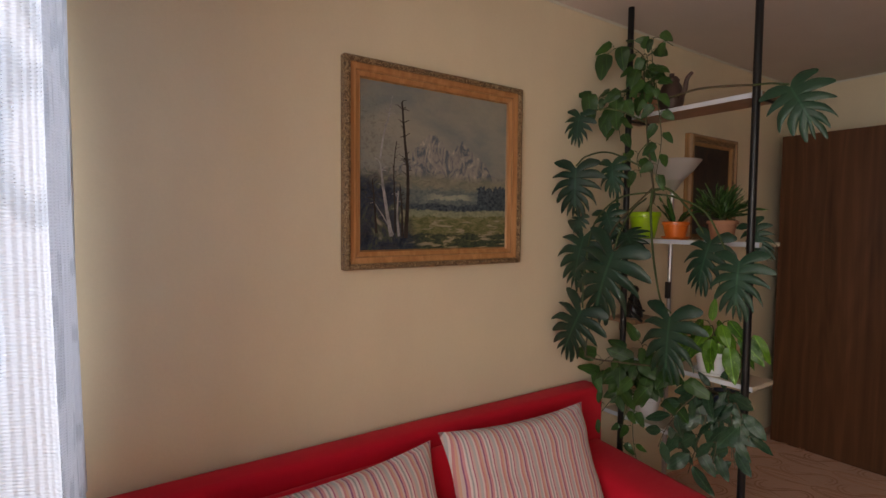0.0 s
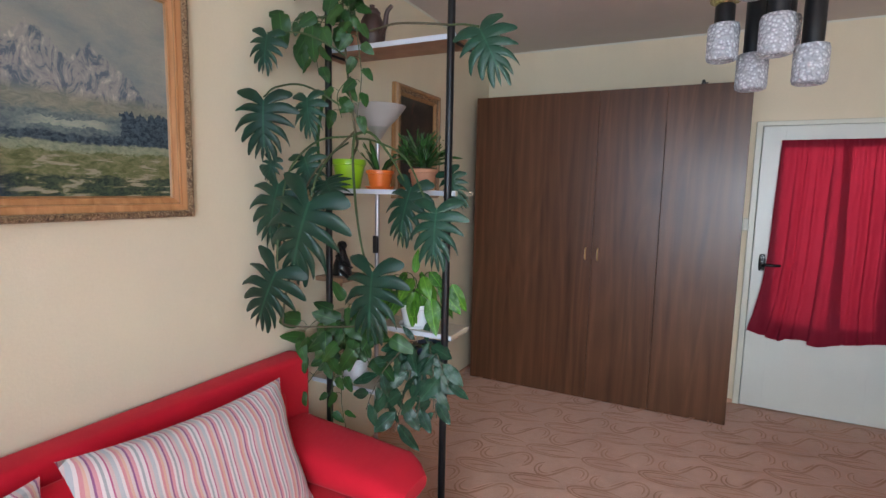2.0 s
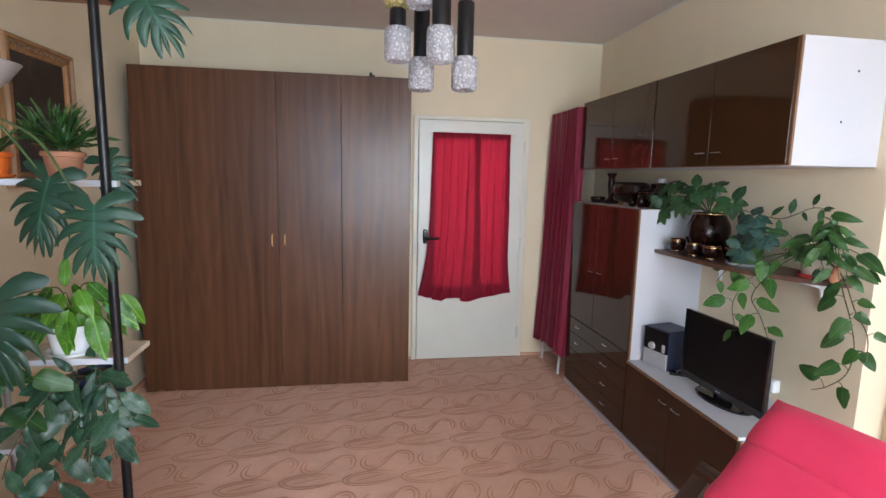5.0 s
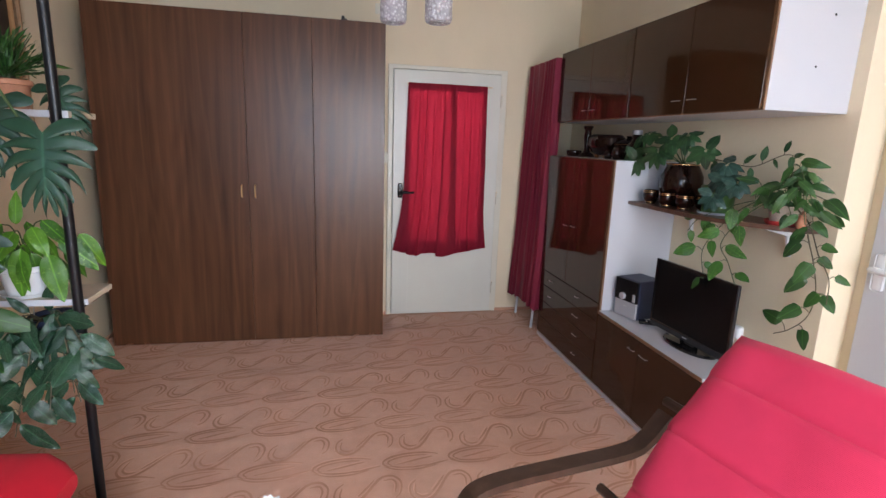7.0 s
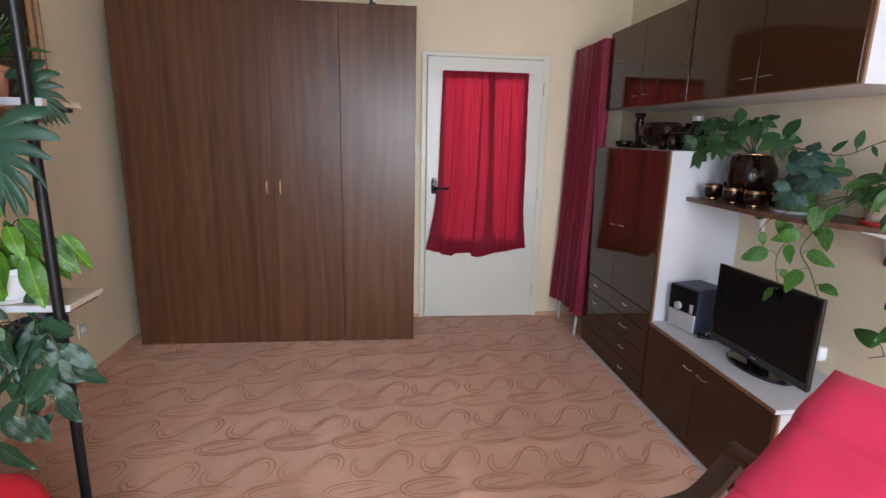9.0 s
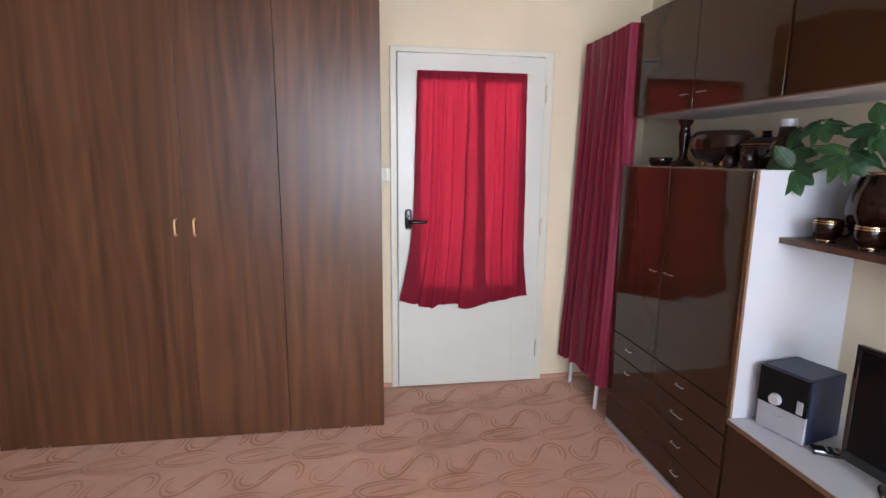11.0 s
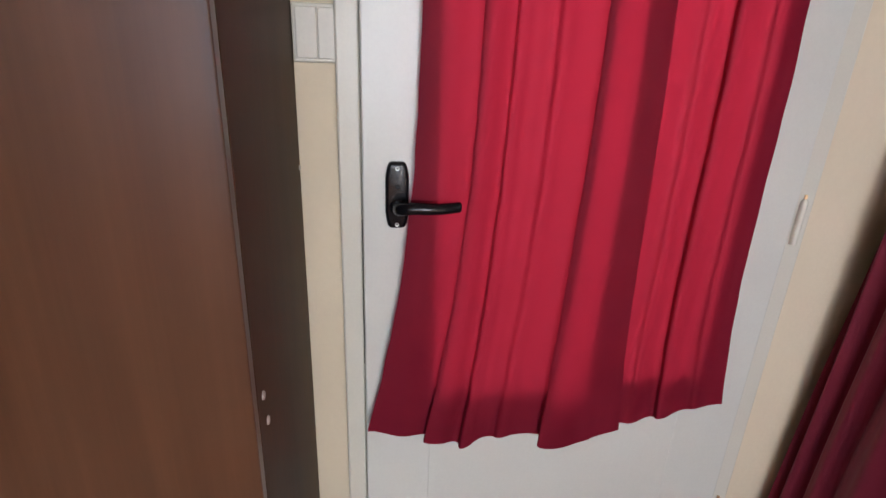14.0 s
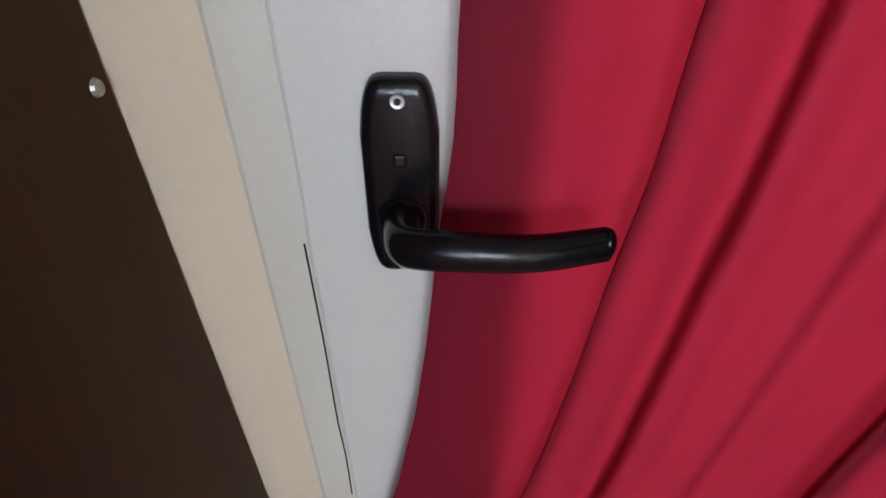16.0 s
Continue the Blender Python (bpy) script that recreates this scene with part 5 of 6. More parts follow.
def tabletop_ceramics():
    z = 1.3985
    b = thing("ashtray", "small dark brown glazed bowl on the tall cabinet", "bowl", (1.80, 4.00, z))
    part("bowl", lathe([(0, 0.003), (0.035, 0.003), (0.036, 0.0), (0.042, 0.0), (0.050, 0.016), (0.054, 0.034), (0.050, 0.042), (0.044, 0.042), (0.042, 0.030), (0.030, 0.012), (0, 0.010)], 28, (1.80, 4.00, z)), M["brown_glaze"], b, smooth=True)
    c = thing("candlestick", "tall dark brown glazed candlestick on the tall cabinet", "candlestick", (1.83, 3.87, z))
    part("stem", lathe([(0, 0.0), (0.052, 0.0), (0.055, 0.008), (0.048, 0.020), (0.024, 0.032), (0.017, 0.05), (0.022, 0.10), (0.026, 0.135), (0.023, 0.160), (0.020, 0.178), (0.030, 0.196), (0.034, 0.205), (0.030, 0.209), (0.012, 0.207), (0.011, 0.190), (0, 0.190)], 28, (1.83, 3.87, z)), M["brown_glaze"], c, smooth=True)
    f = thing("fish_bowl_dish", "large dark glazed serving dish on pale feet", "dish", (1.86, 3.66, z))
    bm = lathe([(0, 0.018), (0.05, 0.018), (0.085, 0.040), (0.110, 0.085), (0.105, 0.130), (0.085, 0.150), (0.078, 0.146), (0.096, 0.124), (0.100, 0.085), (0.07, 0.045), (0, 0.030)], 32)
    for v in bm.verts:
        v.co = Vector((1.86 + v.co.x, 3.66 + v.co.y * 1.35, z + v.co.z))
    part("dish", bm, M["brown_glaze"], f, smooth=True)
    for dy in (-0.06, 0.06):
        for dx in (-0.03, 0.03):
            part("foot", lathe([(0, 0), (0.010, 0), (0.014, 0.010), (0.011, 0.026), (0, 0.026)], 12, (1.86 + dx, 3.66 + dy, z)), M["gold_rim"], f, "pale foot")
    p = thing("casserole", "dark brown glazed casserole with lid and handles", "casserole", (1.90, 3.46, z))
    part("pot", lathe([(0, 0), (0.07, 0), (0.09, 0.03), (0.095, 0.075), (0.088, 0.090), (0, 0.090)], 32, (1.90, 3.46, z)), M["brown_glaze"], p, smooth=True)
    lid = part("lid", lathe([(0.094, 0.090), (0.096, 0.097), (0.06, 0.115), (0.02, 0.122), (0.014, 0.134), (0.018, 0.142), (0, 0.145)], 32, (1.90, 3.46, z)), M["brown_glaze"], p, smooth=True)
    part("rim", lathe([(0.0962, 0.088), (0.0985, 0.090), (0.0962, 0.093)], 32, (1.90, 3.46, z)), M["gold_rim"], p)
    for x, y, h, k in ((1.800, 3.52, 0.055, 0.8), (1.800, 3.42, 0.080, 0.9)):
        g = thing("small_jug", "small dark brown glazed jug beside the casserole", "jug", (x, y, z))
        part("body", lathe([(0, 0), (0.020 * k, 0), (0.034 * k, h * 0.35), (0.030 * k, h * 0.7), (0.020 * k, h * 0.9), (0.024 * k, h), (0.019 * k, h), (0, h * 0.8)], 24, (x, y, z)), M["brown_glaze"], g, smooth=True)
    b = thing("bottle", "dark brown glazed bottle with pale cap on the tall cabinet", "bottle", (1.87, 3.33, z))
    part("body", lathe([(0, 0), (0.052, 0), (0.058, 0.02), (0.056, 0.085), (0.030, 0.120), (0.026, 0.150), (0, 0.150)], 28, (1.87, 3.33, z)), M["brown_glaze"], b, smooth=True)
    part("cap", lathe([(0.0265, 0.150), (0.029, 0.151), (0.029, 0.176), (0, 0.178)], 24, (1.87, 3.33, z)), M["silver_plastic"], b, "pale cap")


tabletop_ceramics()
tagged(part("seashell", lathe([(0, 0), (0.012, 0.004), (0.021, 0.018), (0.019, 0.034), (0.013, 0.05), (0.014, 0.054), (0.007, 0.068), (0, 0.082)], 9, (1.975, 2.255, SZ), m=pose(0, 0, 0, 8, 0, 0)), M["terracotta"], None, "", True), "pinkish conch shell standing on the shelf end", "shell")


# ---- pole shelf ----
PL, PR, PY = -1.32, -0.715, 2.35


def pole_shelf():
    s = thing("pole_shelf", "floor-to-ceiling black pole shelf with pale boards", "shelf", ((PL + PR) / 2, PY + 0.08, 0))
    for x in (PL, PR):
        p = part("pole", tube([(x, PY, 0.0), (x, PY, H - 0.0005)], 0.0155, 16, 1), M["black_metal"], s, "black lacquered steel pole", True)
        part("foot", lathe([(0, 0), (0.022, 0), (0.022, 0.010), (0.017, 0.016), (0, 0.016)], 18, (x, PY, 0)), M["black_plastic"], p)
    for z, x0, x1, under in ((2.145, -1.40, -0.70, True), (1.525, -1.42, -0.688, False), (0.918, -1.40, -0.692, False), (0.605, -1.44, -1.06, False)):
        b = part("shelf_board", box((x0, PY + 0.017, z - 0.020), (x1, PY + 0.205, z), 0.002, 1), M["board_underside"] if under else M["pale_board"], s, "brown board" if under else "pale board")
        part("front_edge", box((x0, PY + 0.0135, z - 0.0205), (x1, PY + 0.0168, z + 0.0005)), M["white_board"], b)
        for x in (PL, PR):
            if x0 < x < x1:
                part("bracket", tube([(x, PY, z - 0.028), (x + 0.004, PY + 0.19, z - 0.028)], 0.006, 8, 1), M["black_metal"], b)


pole_shelf()


def floor_lamp():
    x, y = -1.262, 2.66
    f = thing("floor_lamp", "steel floor lamp with a frosted uplight bowl", "lamp", (x, y, 0))
    part("base", lathe([(0, 0), (0.125, 0), (0.13, 0.006), (0.12, 0.018), (0.02, 0.026), (0, 0.026)], 32, (x, y, 0)), M["steel"], f, smooth=True)
    part("stem", tube([(x, y, 0.02), (x, y, 1.79)], 0.0115, 12, 1), M["steel"], f, "polished steel stem", True)
    part("cup", lathe([(0, 1.775), (0.016, 1.775), (0.052, 1.832), (0.050, 1.834), (0, 1.80)], 28, (x, y, 0)), M["zinc"], f, "grey cup", True)
    part("shade", lathe([(0.045, 1.826), (0.100, 1.880), (0.140, 1.935), (0.137, 1.937), (0.097, 1.884), (0.043, 1.830)], 36, (x, y, 0)), M["lamp_bowl"], f, "frosted white uplight bowl", True)
    part("dimmer", box((x - 0.014, y - 0.022, 1.20), (x + 0.014, y - 0.006, 1.29), 0.004), M["black_plastic"], f, "black dimmer switch")


floor_lamp()


def figurine():
    """A dark doll on a small wooden bracket: one plain mesh."""
    bm = bmesh.new()
    x, y, z = -1.400, 2.55, 1.09
    lathe([(0, 0), (0.050, 0.0), (0.045, 0.05), (0.026, 0.10), (0.018, 0.128), (0, 0.13)], 14, (x, y, z), bm=bm)
    lathe([(0, 0), (0.020, 0.010), (0.026, 0.028), (0.018, 0.046), (0, 0.052)], 14, (x, y, z + 0.122), bm=bm)
    tube([(x - 0.01, y - 0.03, z + 0.10), (x + 0.04, y - 0.04, z + 0.06), (x + 0.10, y - 0.05, z + 0.05)], 0.009, 8, 4, 0.006, bm=bm)
    tube([(x, y - 0.03, z + 0.03), (x + 0.06, y - 0.06, z + 0.015), (x + 0.10, y - 0.07, z - 0.005)], 0.012, 8, 4, 0.008, bm=bm)
    tagged(part("figurine", bm, M["black_plastic"], None, "", True), "dark little doll figurine sitting on a wooden bracket", "figurine")
    b = box((WL, 2.45, 1.066), (WL + 0.17, 2.66, 1.0895), 0.003)
    box((WL, 2.545, 1.00), (WL + 0.08, 2.565, 1.066), bm=b)
    tagged(part("wall_bracket", b, M["board_underside"]), "small brown wooden bracket shelf on the wall", "shelf")


figurine()


# ---- leaves: shared meshes, base at the origin, midrib along y, face up ----
def blade(name, outline, n=18, fold=0.10, droop=0.25, rows=3, skew=0.0, wave=0.02, fan=0.0):
    """outline(s): half width along the midrib; skew: how far the side veins lean forward; fan: they spread from back to front."""
    bm = bmesh.new()
    for sgn in (-1, 1):
        g = []
        for i in range(n + 1):
            s = i / n
            row = []
            for j in range(rows + 1):
                w = outline(s) * j / rows
                y = s + (skew * w if not fan else (fan * s ** 0.7 - 0.55) * w)
                z = -droop * y * y + fold * w * 1.2 - 0.9 * w * w + wave * math.sin(s * 14 + sgn) * j / rows
                row.append(bm.verts.new((sgn * w, y, z)))
            g.append(row)
        for i in range(n):
            for j in range(rows):
                f = (g[i][j], g[i + 1][j], g[i + 1][j + 1], g[i][j + 1])
                bm.faces.new(f if sgn > 0 else f[::-1])
    bmesh.ops.remove_doubles(bm, verts=bm.verts, dist=1e-4)
    bmesh.ops.recalc_face_normals(bm, faces=bm.faces)
    me = bpy.data.meshes.new(name)
    bm.to_mesh(me)
    bm.free()
    me.shade_smooth()
    return me


def split_blade(name, lobes, droop, reach, notch):
    """A broad leaf whose margin is cut into rounded fingers that fan out from the midrib; one connected blade."""
    bm = bmesh.new()
    n, rows = lobes * 12, 5
    for sgn in (-1, 1):
        g = []
        for i in range(n + 1):
            s = i / n
            k = s * lobes
            ang = radians(-58 + 138 * s ** 0.80) + 0.05 * math.sin(5 * k + 2 * sgn)
            f = (k % 1.0) ** 0.85 if i < n else 0.0
            tooth = (1 - abs(2 * f - 1) ** 1.5) ** 0.8 * (1 - 0.16 * math.exp(-((f - 0.28) / 0.07) ** 2))
            full = reach * (0.74 + 0.42 * math.sin(math.pi * (0.16 + 0.70 * s)) - 0.30 * s) * (1 + 0.06 * math.sin(3.1 * int(k) + sgn))
            cut = notch + 0.22 * (1 - s) * (s < 0.12)
            w = full * (cut + (1 - cut) * tooth)
            row = []
            for j in range(rows + 1):
                r = w * j / rows
                a = ang + 0.35 * (r / reach) ** 2
                x, y = r * math.cos(a), 0.05 + 0.70 * s + r * math.sin(a)
                lift = -droop * y * y - 0.34 * x * x + 0.08 * x * (1 - j / rows) - 0.03 * (j / rows) ** 3 + 0.012 * math.sin(2.3 * k + sgn) * (j / rows)
                row.append(bm.verts.new((sgn * x, y, lift)))
            g.append(row)
        for i in range(n):
            for j in range(rows):
                f = (g[i][j], g[i + 1][j], g[i + 1][j + 1], g[i][j + 1])
                bm.faces.new(f if sgn > 0 else f[::-1])
    bmesh.ops.remove_doubles(bm, verts=bm.verts, dist=1e-4)
    me = bpy.data.meshes.new(name)
    bm.to_mesh(me)
    bm.free()
    me.shade_smooth()
    return me


def heart_outline(width):
    return lambda s: width * (max(0, s) ** 0.30) * max(0, 1 - s) ** 0.75 * 1.45


def oval_outline(width, tip=0.9):
    return lambda s: width * (math.sin(math.pi * s ** tip) ** 0.8 if 0 < s < 1 else 0)


LEAF = {
    "split": [split_blade("split_leaf", 7, 0.20, 0.49, 0.24), split_blade("split_leaf", 6, 0.30, 0.50, 0.28), split_blade("split_leaf", 7, 0.26, 0.47, 0.22)],
    "heart": [blade("heart_leaf", heart_outline(0.40), 14, 0.16, 0.20, 3), blade("heart_leaf", heart_outline(0.36), 14, 0.10, 0.38, 3)],
    "oval": [blade("oval_leaf", oval_outline(0.23), 14, 0.14, 0.24, 3), blade("oval_leaf", oval_outline(0.20, 0.8), 14, 0.20, 0.42, 3), blade("oval_leaf", oval_outline(0.26), 14, 0.08, 0.12, 3)],
    "pointed": [blade("pointed_leaf", oval_outline(0.22, 0.72), 14, 0.16, 0.24, 3), blade("pointed_leaf", oval_outline(0.20, 0.68), 14, 0.22, 0.44, 3)],
    "wide": [blade("wide_leaf", oval_outline(0.31, 0.70), 14, 0.14, 0.24, 3), blade("wide_leaf", oval_outline(0.28, 0.66), 14, 0.20, 0.40, 3)],
    "narrow": [blade("narrow_leaf", oval_outline(0.075, 0.7), 10, 0.3, 0.30, 2), blade("narrow_leaf", oval_outline(0.06, 0.7), 10, 0.3, 0.10, 2)],
}
rnd = random.Random(11)


def put_leaf(parent, kind, material, base, way, size, face=(0.2, -1, 0.5), spread=1.0):
    """One leaf at base, growing along way, its upper side turned to face."""
    base_me = rnd.choice(LEAF[kind])
    key = base_me.name + "_" + material.name
    me = LEAF.setdefault("_" + key, base_me.copy() if "_" + key not in LEAF else None)
    if not me.materials:
        me.materials.append(material)
    y = Vector(way).normalized()
    z = Vector(face) - y * Vector(face).dot(y)
    z = z.normalized() if z.length > 0.05 else y.orthogonal().normalized()
    x = y.cross(z)
    m = Matrix((x * size * spread, y * size, z * size)).transposed().to_4x4()
    m.translation = base
    ob = new("leaf", me)
    ob.matrix_basis = m
    return adopt(ob, parent)


def jitter(v, a):
    return Vector(v) + Vector((rnd.uniform(-a, a), rnd.uniform(-a, a), rnd.uniform(-a, a)))


def vine(parent, pts, kind, material, size, step, stem="stem_green", r=0.0025, face=(0.2, -1, 0.5), hang=0.7, stalk=0.35, bare=0.0):
    """A stem along pts with leaves on stalks, left and right by turns."""
    part("stem", tube(pts, r, 6, 7, r * 0.6), M[stem], parent)
    path = smooth_path(pts, 14)
    gone, turn, total = 0.0, 1, sum((b - a).length for a, b in zip(path, path[1:]))
    run = 0.0
    bm = bmesh.new()
    for a, b in zip(path, path[1:]):
        gone += (b - a).length
        run += (b - a).length
        if gone < step or run < bare * total:
            continue
        gone, turn = 0.0, -turn
        d = (b - a).normalized()
        side = d.cross(Vector(face)).normalized() * turn
        s = size * rnd.uniform(0.65, 1.2)
        way = jitter(side * 0.9 + d * 0.35 + Vector(face).normalized() * 0.35 - Vector((0, 0, hang)), 0.35).normalized()
        k = b + (side * 0.7 + Vector(face).normalized() * 0.5 + Vector((0, 0, 0.15))).normalized() * s * stalk
        tube([b, (b + k) / 2 + Vector((0, 0, s * 0.06)), k], r * 0.55, 5, 3, bm=bm)
        put_leaf(parent, kind, material, k, way, s, jitter(face, 0.55))
    if bm.verts:
        tagged(part("leaf_stalks", bm, M[stem], parent), kind="stuff")
    else:
        bm.free()


def flower_pot(parent, at, r0, r1, h, material, lip=0.012, label="", saucer=None):
    o = Vector(at)
    part("pot", lathe([(0, 0.002), (r0, 0.0), (r0 + (r1 - r0) * 0.85, h * 0.80), (r1 - 0.002, h * 0.80), (r1 + lip * 0.4, h * 0.82), (r1 + lip * 0.4, h - 0.003), (r1, h), (r1 - 0.006, h - 0.002), (r1 - 0.010, h * 0.86), (0, h * 0.86)], 32, o), material, parent, label, True)
    bm = lathe([(0, h * 0.885), (r1 - 0.012, h * 0.875), (r1 - 0.0098, h * 0.862)], 20, o)
    for v in bm.verts:
        v.co.z += 0.003 * noise.noise(v.co * 60)
    part("soil", bm, M["soil"], parent)
    if saucer:
        part("saucer", lathe([(0, -0.001), (r0 + 0.014, -0.001), (r0 + 0.024, 0.012), (r0 + 0.021, 0.012), (r0 + 0.012, 0.0016), (0, 0.0012)], 32, o), saucer, parent, "", True)


# ---- philodendron on the pole shelf ----
def philodendron():
    p = thing("philodendron", "large split-leaf philodendron in a lime green pot climbing the pole shelf", "plant", (-1.285, 2.455, 1.525))
    flower_pot(p, (-1.285, 2.455, 1.5255), 0.052, 0.078, 0.135, M["lime_pot"], 0.004, "glossy lime green pot")
    stems = (
        [(-1.285, 2.455, 1.64), (-1.20, 2.40, 1.72), (-1.135, 2.30, 1.76), (-1.13, 2.27, 1.85), (-1.16, 2.27, 2.05), (-1.20, 2.30, 2.26), (-1.22, 2.32, 2.38)],
        [(-1.135, 2.30, 1.76), (-1.03, 2.26, 1.755), (-0.93, 2.24, 1.67), (-0.83, 2.20, 1.56)],
        [(-1.13, 2.30, 1.74), (-1.00, 2.25, 1.72), (-0.84, 2.22, 1.65), (-0.72, 2.17, 1.49)],
        [(-1.14, 2.30, 1.76), (-1.12, 2.26, 1.66), (-1.06, 2.20, 1.45), (-0.98, 2.14, 1.27), (-0.905, 2.10, 1.225)],
        [(-1.15, 2.30, 1.75), (-1.24, 2.18, 1.72), (-1.28, 2.06, 1.60), (-1.26, 1.98, 1.42), (-1.24, 1.94, 1.28), (-1.23, 1.93, 1.215)],
        [(-1.13, 2.28, 1.84), (-1.24, 2.12, 1.93), (-1.285, 2.00, 1.91), (-1.29, 1.935, 1.862)],
        [(-1.17, 2.28, 2.08), (-1.26, 2.14, 2.14), (-1.33, 2.00, 2.115)],
        [(-1.14, 2.30, 1.77), (-1.22, 2.10, 1.55), (-1.20, 1.98, 1.25), (-1.225, 1.95, 1.03), (-1.21, 1.97, 0.985), (-1.10, 2.10, 0.965), (-1.02, 2.22, 0.95)],
        [(-1.16, 2.28, 1.72), (-1.12, 2.12, 1.66), (-1.08, 1.98, 1.56), (-1.08, 1.95, 1.492)],
    )
    for k, s in enumerate(stems):
        part("stem", tube(s, 0.0066 if k in (0, 1, 3) else 0.0046, 8, 8, 0.0036), M["stem"] if k in (0, 7) else M["stem_green"], p, "", True)
    part("aerial_root", tube([(-1.30, 2.30, 1.95), (-1.315, 2.27, 1.75), (-1.30, 2.27, 1.58)], 0.008, 8, 6, 0.006), M["lime_leaf"], p, "pale green leaf stalk")

    def big(base, tip, face, spread=1.0):
        b, t = Vector(base), Vector(tip)
        put_leaf(p, "split", M["split_leaf"], b, t - b, (t - b).length * 1.06, face, spread * 0.88)
    big((-1.33, 2.00, 2.115), (-1.335, 1.965, 1.985), (0.35, -1, 0.35), 1.25)
    big((-1.29, 1.935, 1.862), (-1.275, 1.895, 1.640), (0.45, -1, 0.40), 1.25)
    big((-1.19, 2.06, 1.88), (-1.16, 2.02, 1.74), (0.2, -1, 0.3), 1.1)
    big((-1.30, 1.985, 1.635), (-1.32, 1.965, 1.555), (0.3, -1, 0.2), 1.2)
    big((-1.32, 2.04, 1.552), (-1.39, 2.00, 1.285), (0.35, -1, 0.35), 1.05)
    big((-1.08, 1.95, 1.492), (-1.19, 1.90, 1.178), (0.30, -1, 0.45), 1.20)
    big((-1.17, 2.14, 1.56), (-1.05, 2.04, 1.49), (0.0, -0.7, 1.0), 1.2)
    big((-1.28, 2.14, 1.66), (-1.20, 2.10, 1.52), (0.2, -1, 0.5), 1.1)
    big((-1.23, 1.93, 1.215), (-1.34, 1.88, 0.975), (0.35, -1, 0.40), 1.2)
    big((-0.565, 2.27, 2.125), (-0.455, 2.20, 1.955), (0.1, -1, 0.35), 1.15)
    big((-0.79, 2.19, 1.545), (-0.835, 2.12, 1.335), (0.0, -1, 0.45), 1.05)
    big((-0.655, 2.14, 1.47), (-0.645, 2.06, 1.265), (0.05, -1, 0.55), 1.2)
    big((-0.90, 2.09, 1.225), (-0.905, 2.03, 0.955), (0.0, -1, 0.35), 1.15)
    big((-0.74, 2.40, 1.60), (-0.66, 2.36, 1.47), (0.1, -1, 0.3), 0.9)
    part("stem", tube([(-0.715, 2.33, 2.165), (-0.64, 2.30, 2.15), (-0.565, 2.27, 2.125)], 0.004, 8, 5), M["stem_green"], p)
    part("stem", tube([(-1.20, 2.30, 2.20), (-1.10, 2.34, 2.19), (-0.95, 2.32, 2.195), (-0.80, 2.33, 2.18), (-0.715, 2.33, 2.165)], 0.005, 8, 6), M["stem"], p)


philodendron()


def heart_climber():
    p = thing("heart_leaf_vine", "heart-leaf philodendron vine trailing from the top board", "plant", (-1.20, 2.44, 2.145))
    flower_pot(p, (-1.235, 2.455, 2.1455), 0.045, 0.065, 0.10, M["terracotta"])
    f, h = (0.25, -1, 0.35), M["heart_leaf"]
    for pts in ([(-1.22, 2.42, 2.24), (-1.24, 2.34, 2.42), (-1.32, 2.27, 2.47), (-1.40, 2.22, 2.42)], [(-1.22, 2.42, 2.24), (-1.18, 2.32, 2.44), (-1.12, 2.27, 2.46), (-1.04, 2.27, 2.40)],
                [(-1.22, 2.40, 2.24), (-1.26, 2.28, 2.26), (-1.30, 2.24, 2.14), (-1.28, 2.24, 2.00)], [(-1.22, 2.40, 2.24), (-1.14, 2.30, 2.26), (-1.09, 2.25, 2.14), (-1.07, 2.25, 1.98), (-1.10, 2.26, 1.82)],
                [(-1.24, 2.40, 2.24), (-1.34, 2.28, 2.24), (-1.42, 2.20, 2.22)], [(-1.20, 2.40, 2.24), (-1.20, 2.28, 2.34), (-1.14, 2.26, 2.28), (-1.14, 2.26, 2.16)],
                [(-1.22, 2.38, 2.24), (-1.24, 2.30, 2.36), (-1.18, 2.27, 2.40), (-1.16, 2.26, 2.34), (-1.19, 2.25, 2.22)], [(-1.16, 2.30, 2.0), (-1.20, 2.26, 1.92), (-1.17, 2.25, 1.82)]):
        vine(p, pts, "heart", h, 0.085, 0.040, face=f, hang=0.9)
    for b, t in (((-1.385, 2.24, 2.45), (-1.405, 2.22, 2.33)), ((-1.29, 2.24, 2.46), (-1.275, 2.22, 2.355)), ((-1.40, 2.14, 2.24), (-1.38, 2.12, 2.115)), ((-1.295, 2.22, 2.20), (-1.295, 2.20, 2.07)), ((-1.365, 2.22, 2.14), (-1.345, 2.20, 2.035))):
        b, t = Vector(b), Vector(t)
        put_leaf(p, "heart", h, b, t - b, (t - b).length * 1.05, (0.3, -1, 0.2), 1.15)
    t = thing("teapot", "brown clay teapot on the top board", "teapot", (-1.135, 2.42, 2.145))
    part("body", lathe([(0, 0), (0.042, 0), (0.058, 0.035), (0.060, 0.07), (0.045, 0.115), (0.034, 0.135), (0.038, 0.145), (0.030, 0.143), (0, 0.13)], 28, (-1.135, 2.42, 2.1455)), M["teapot_clay"], t, smooth=True)
    part("spout", tube([(-1.085, 2.41, 2.19), (-1.055, 2.40, 2.225), (-1.045, 2.40, 2.275), (-1.020, 2.40, 2.30)], 0.014, 10, 5, 0.008), M["teapot_clay"], t, smooth=True)
    part("lid", lathe([(0.036, 0.145), (0.025, 0.160), (0.010, 0.165), (0.012, 0.176), (0, 0.180)], 24, (-1.135, 2.42, 2.1455)), M["teapot_clay"], t, smooth=True)


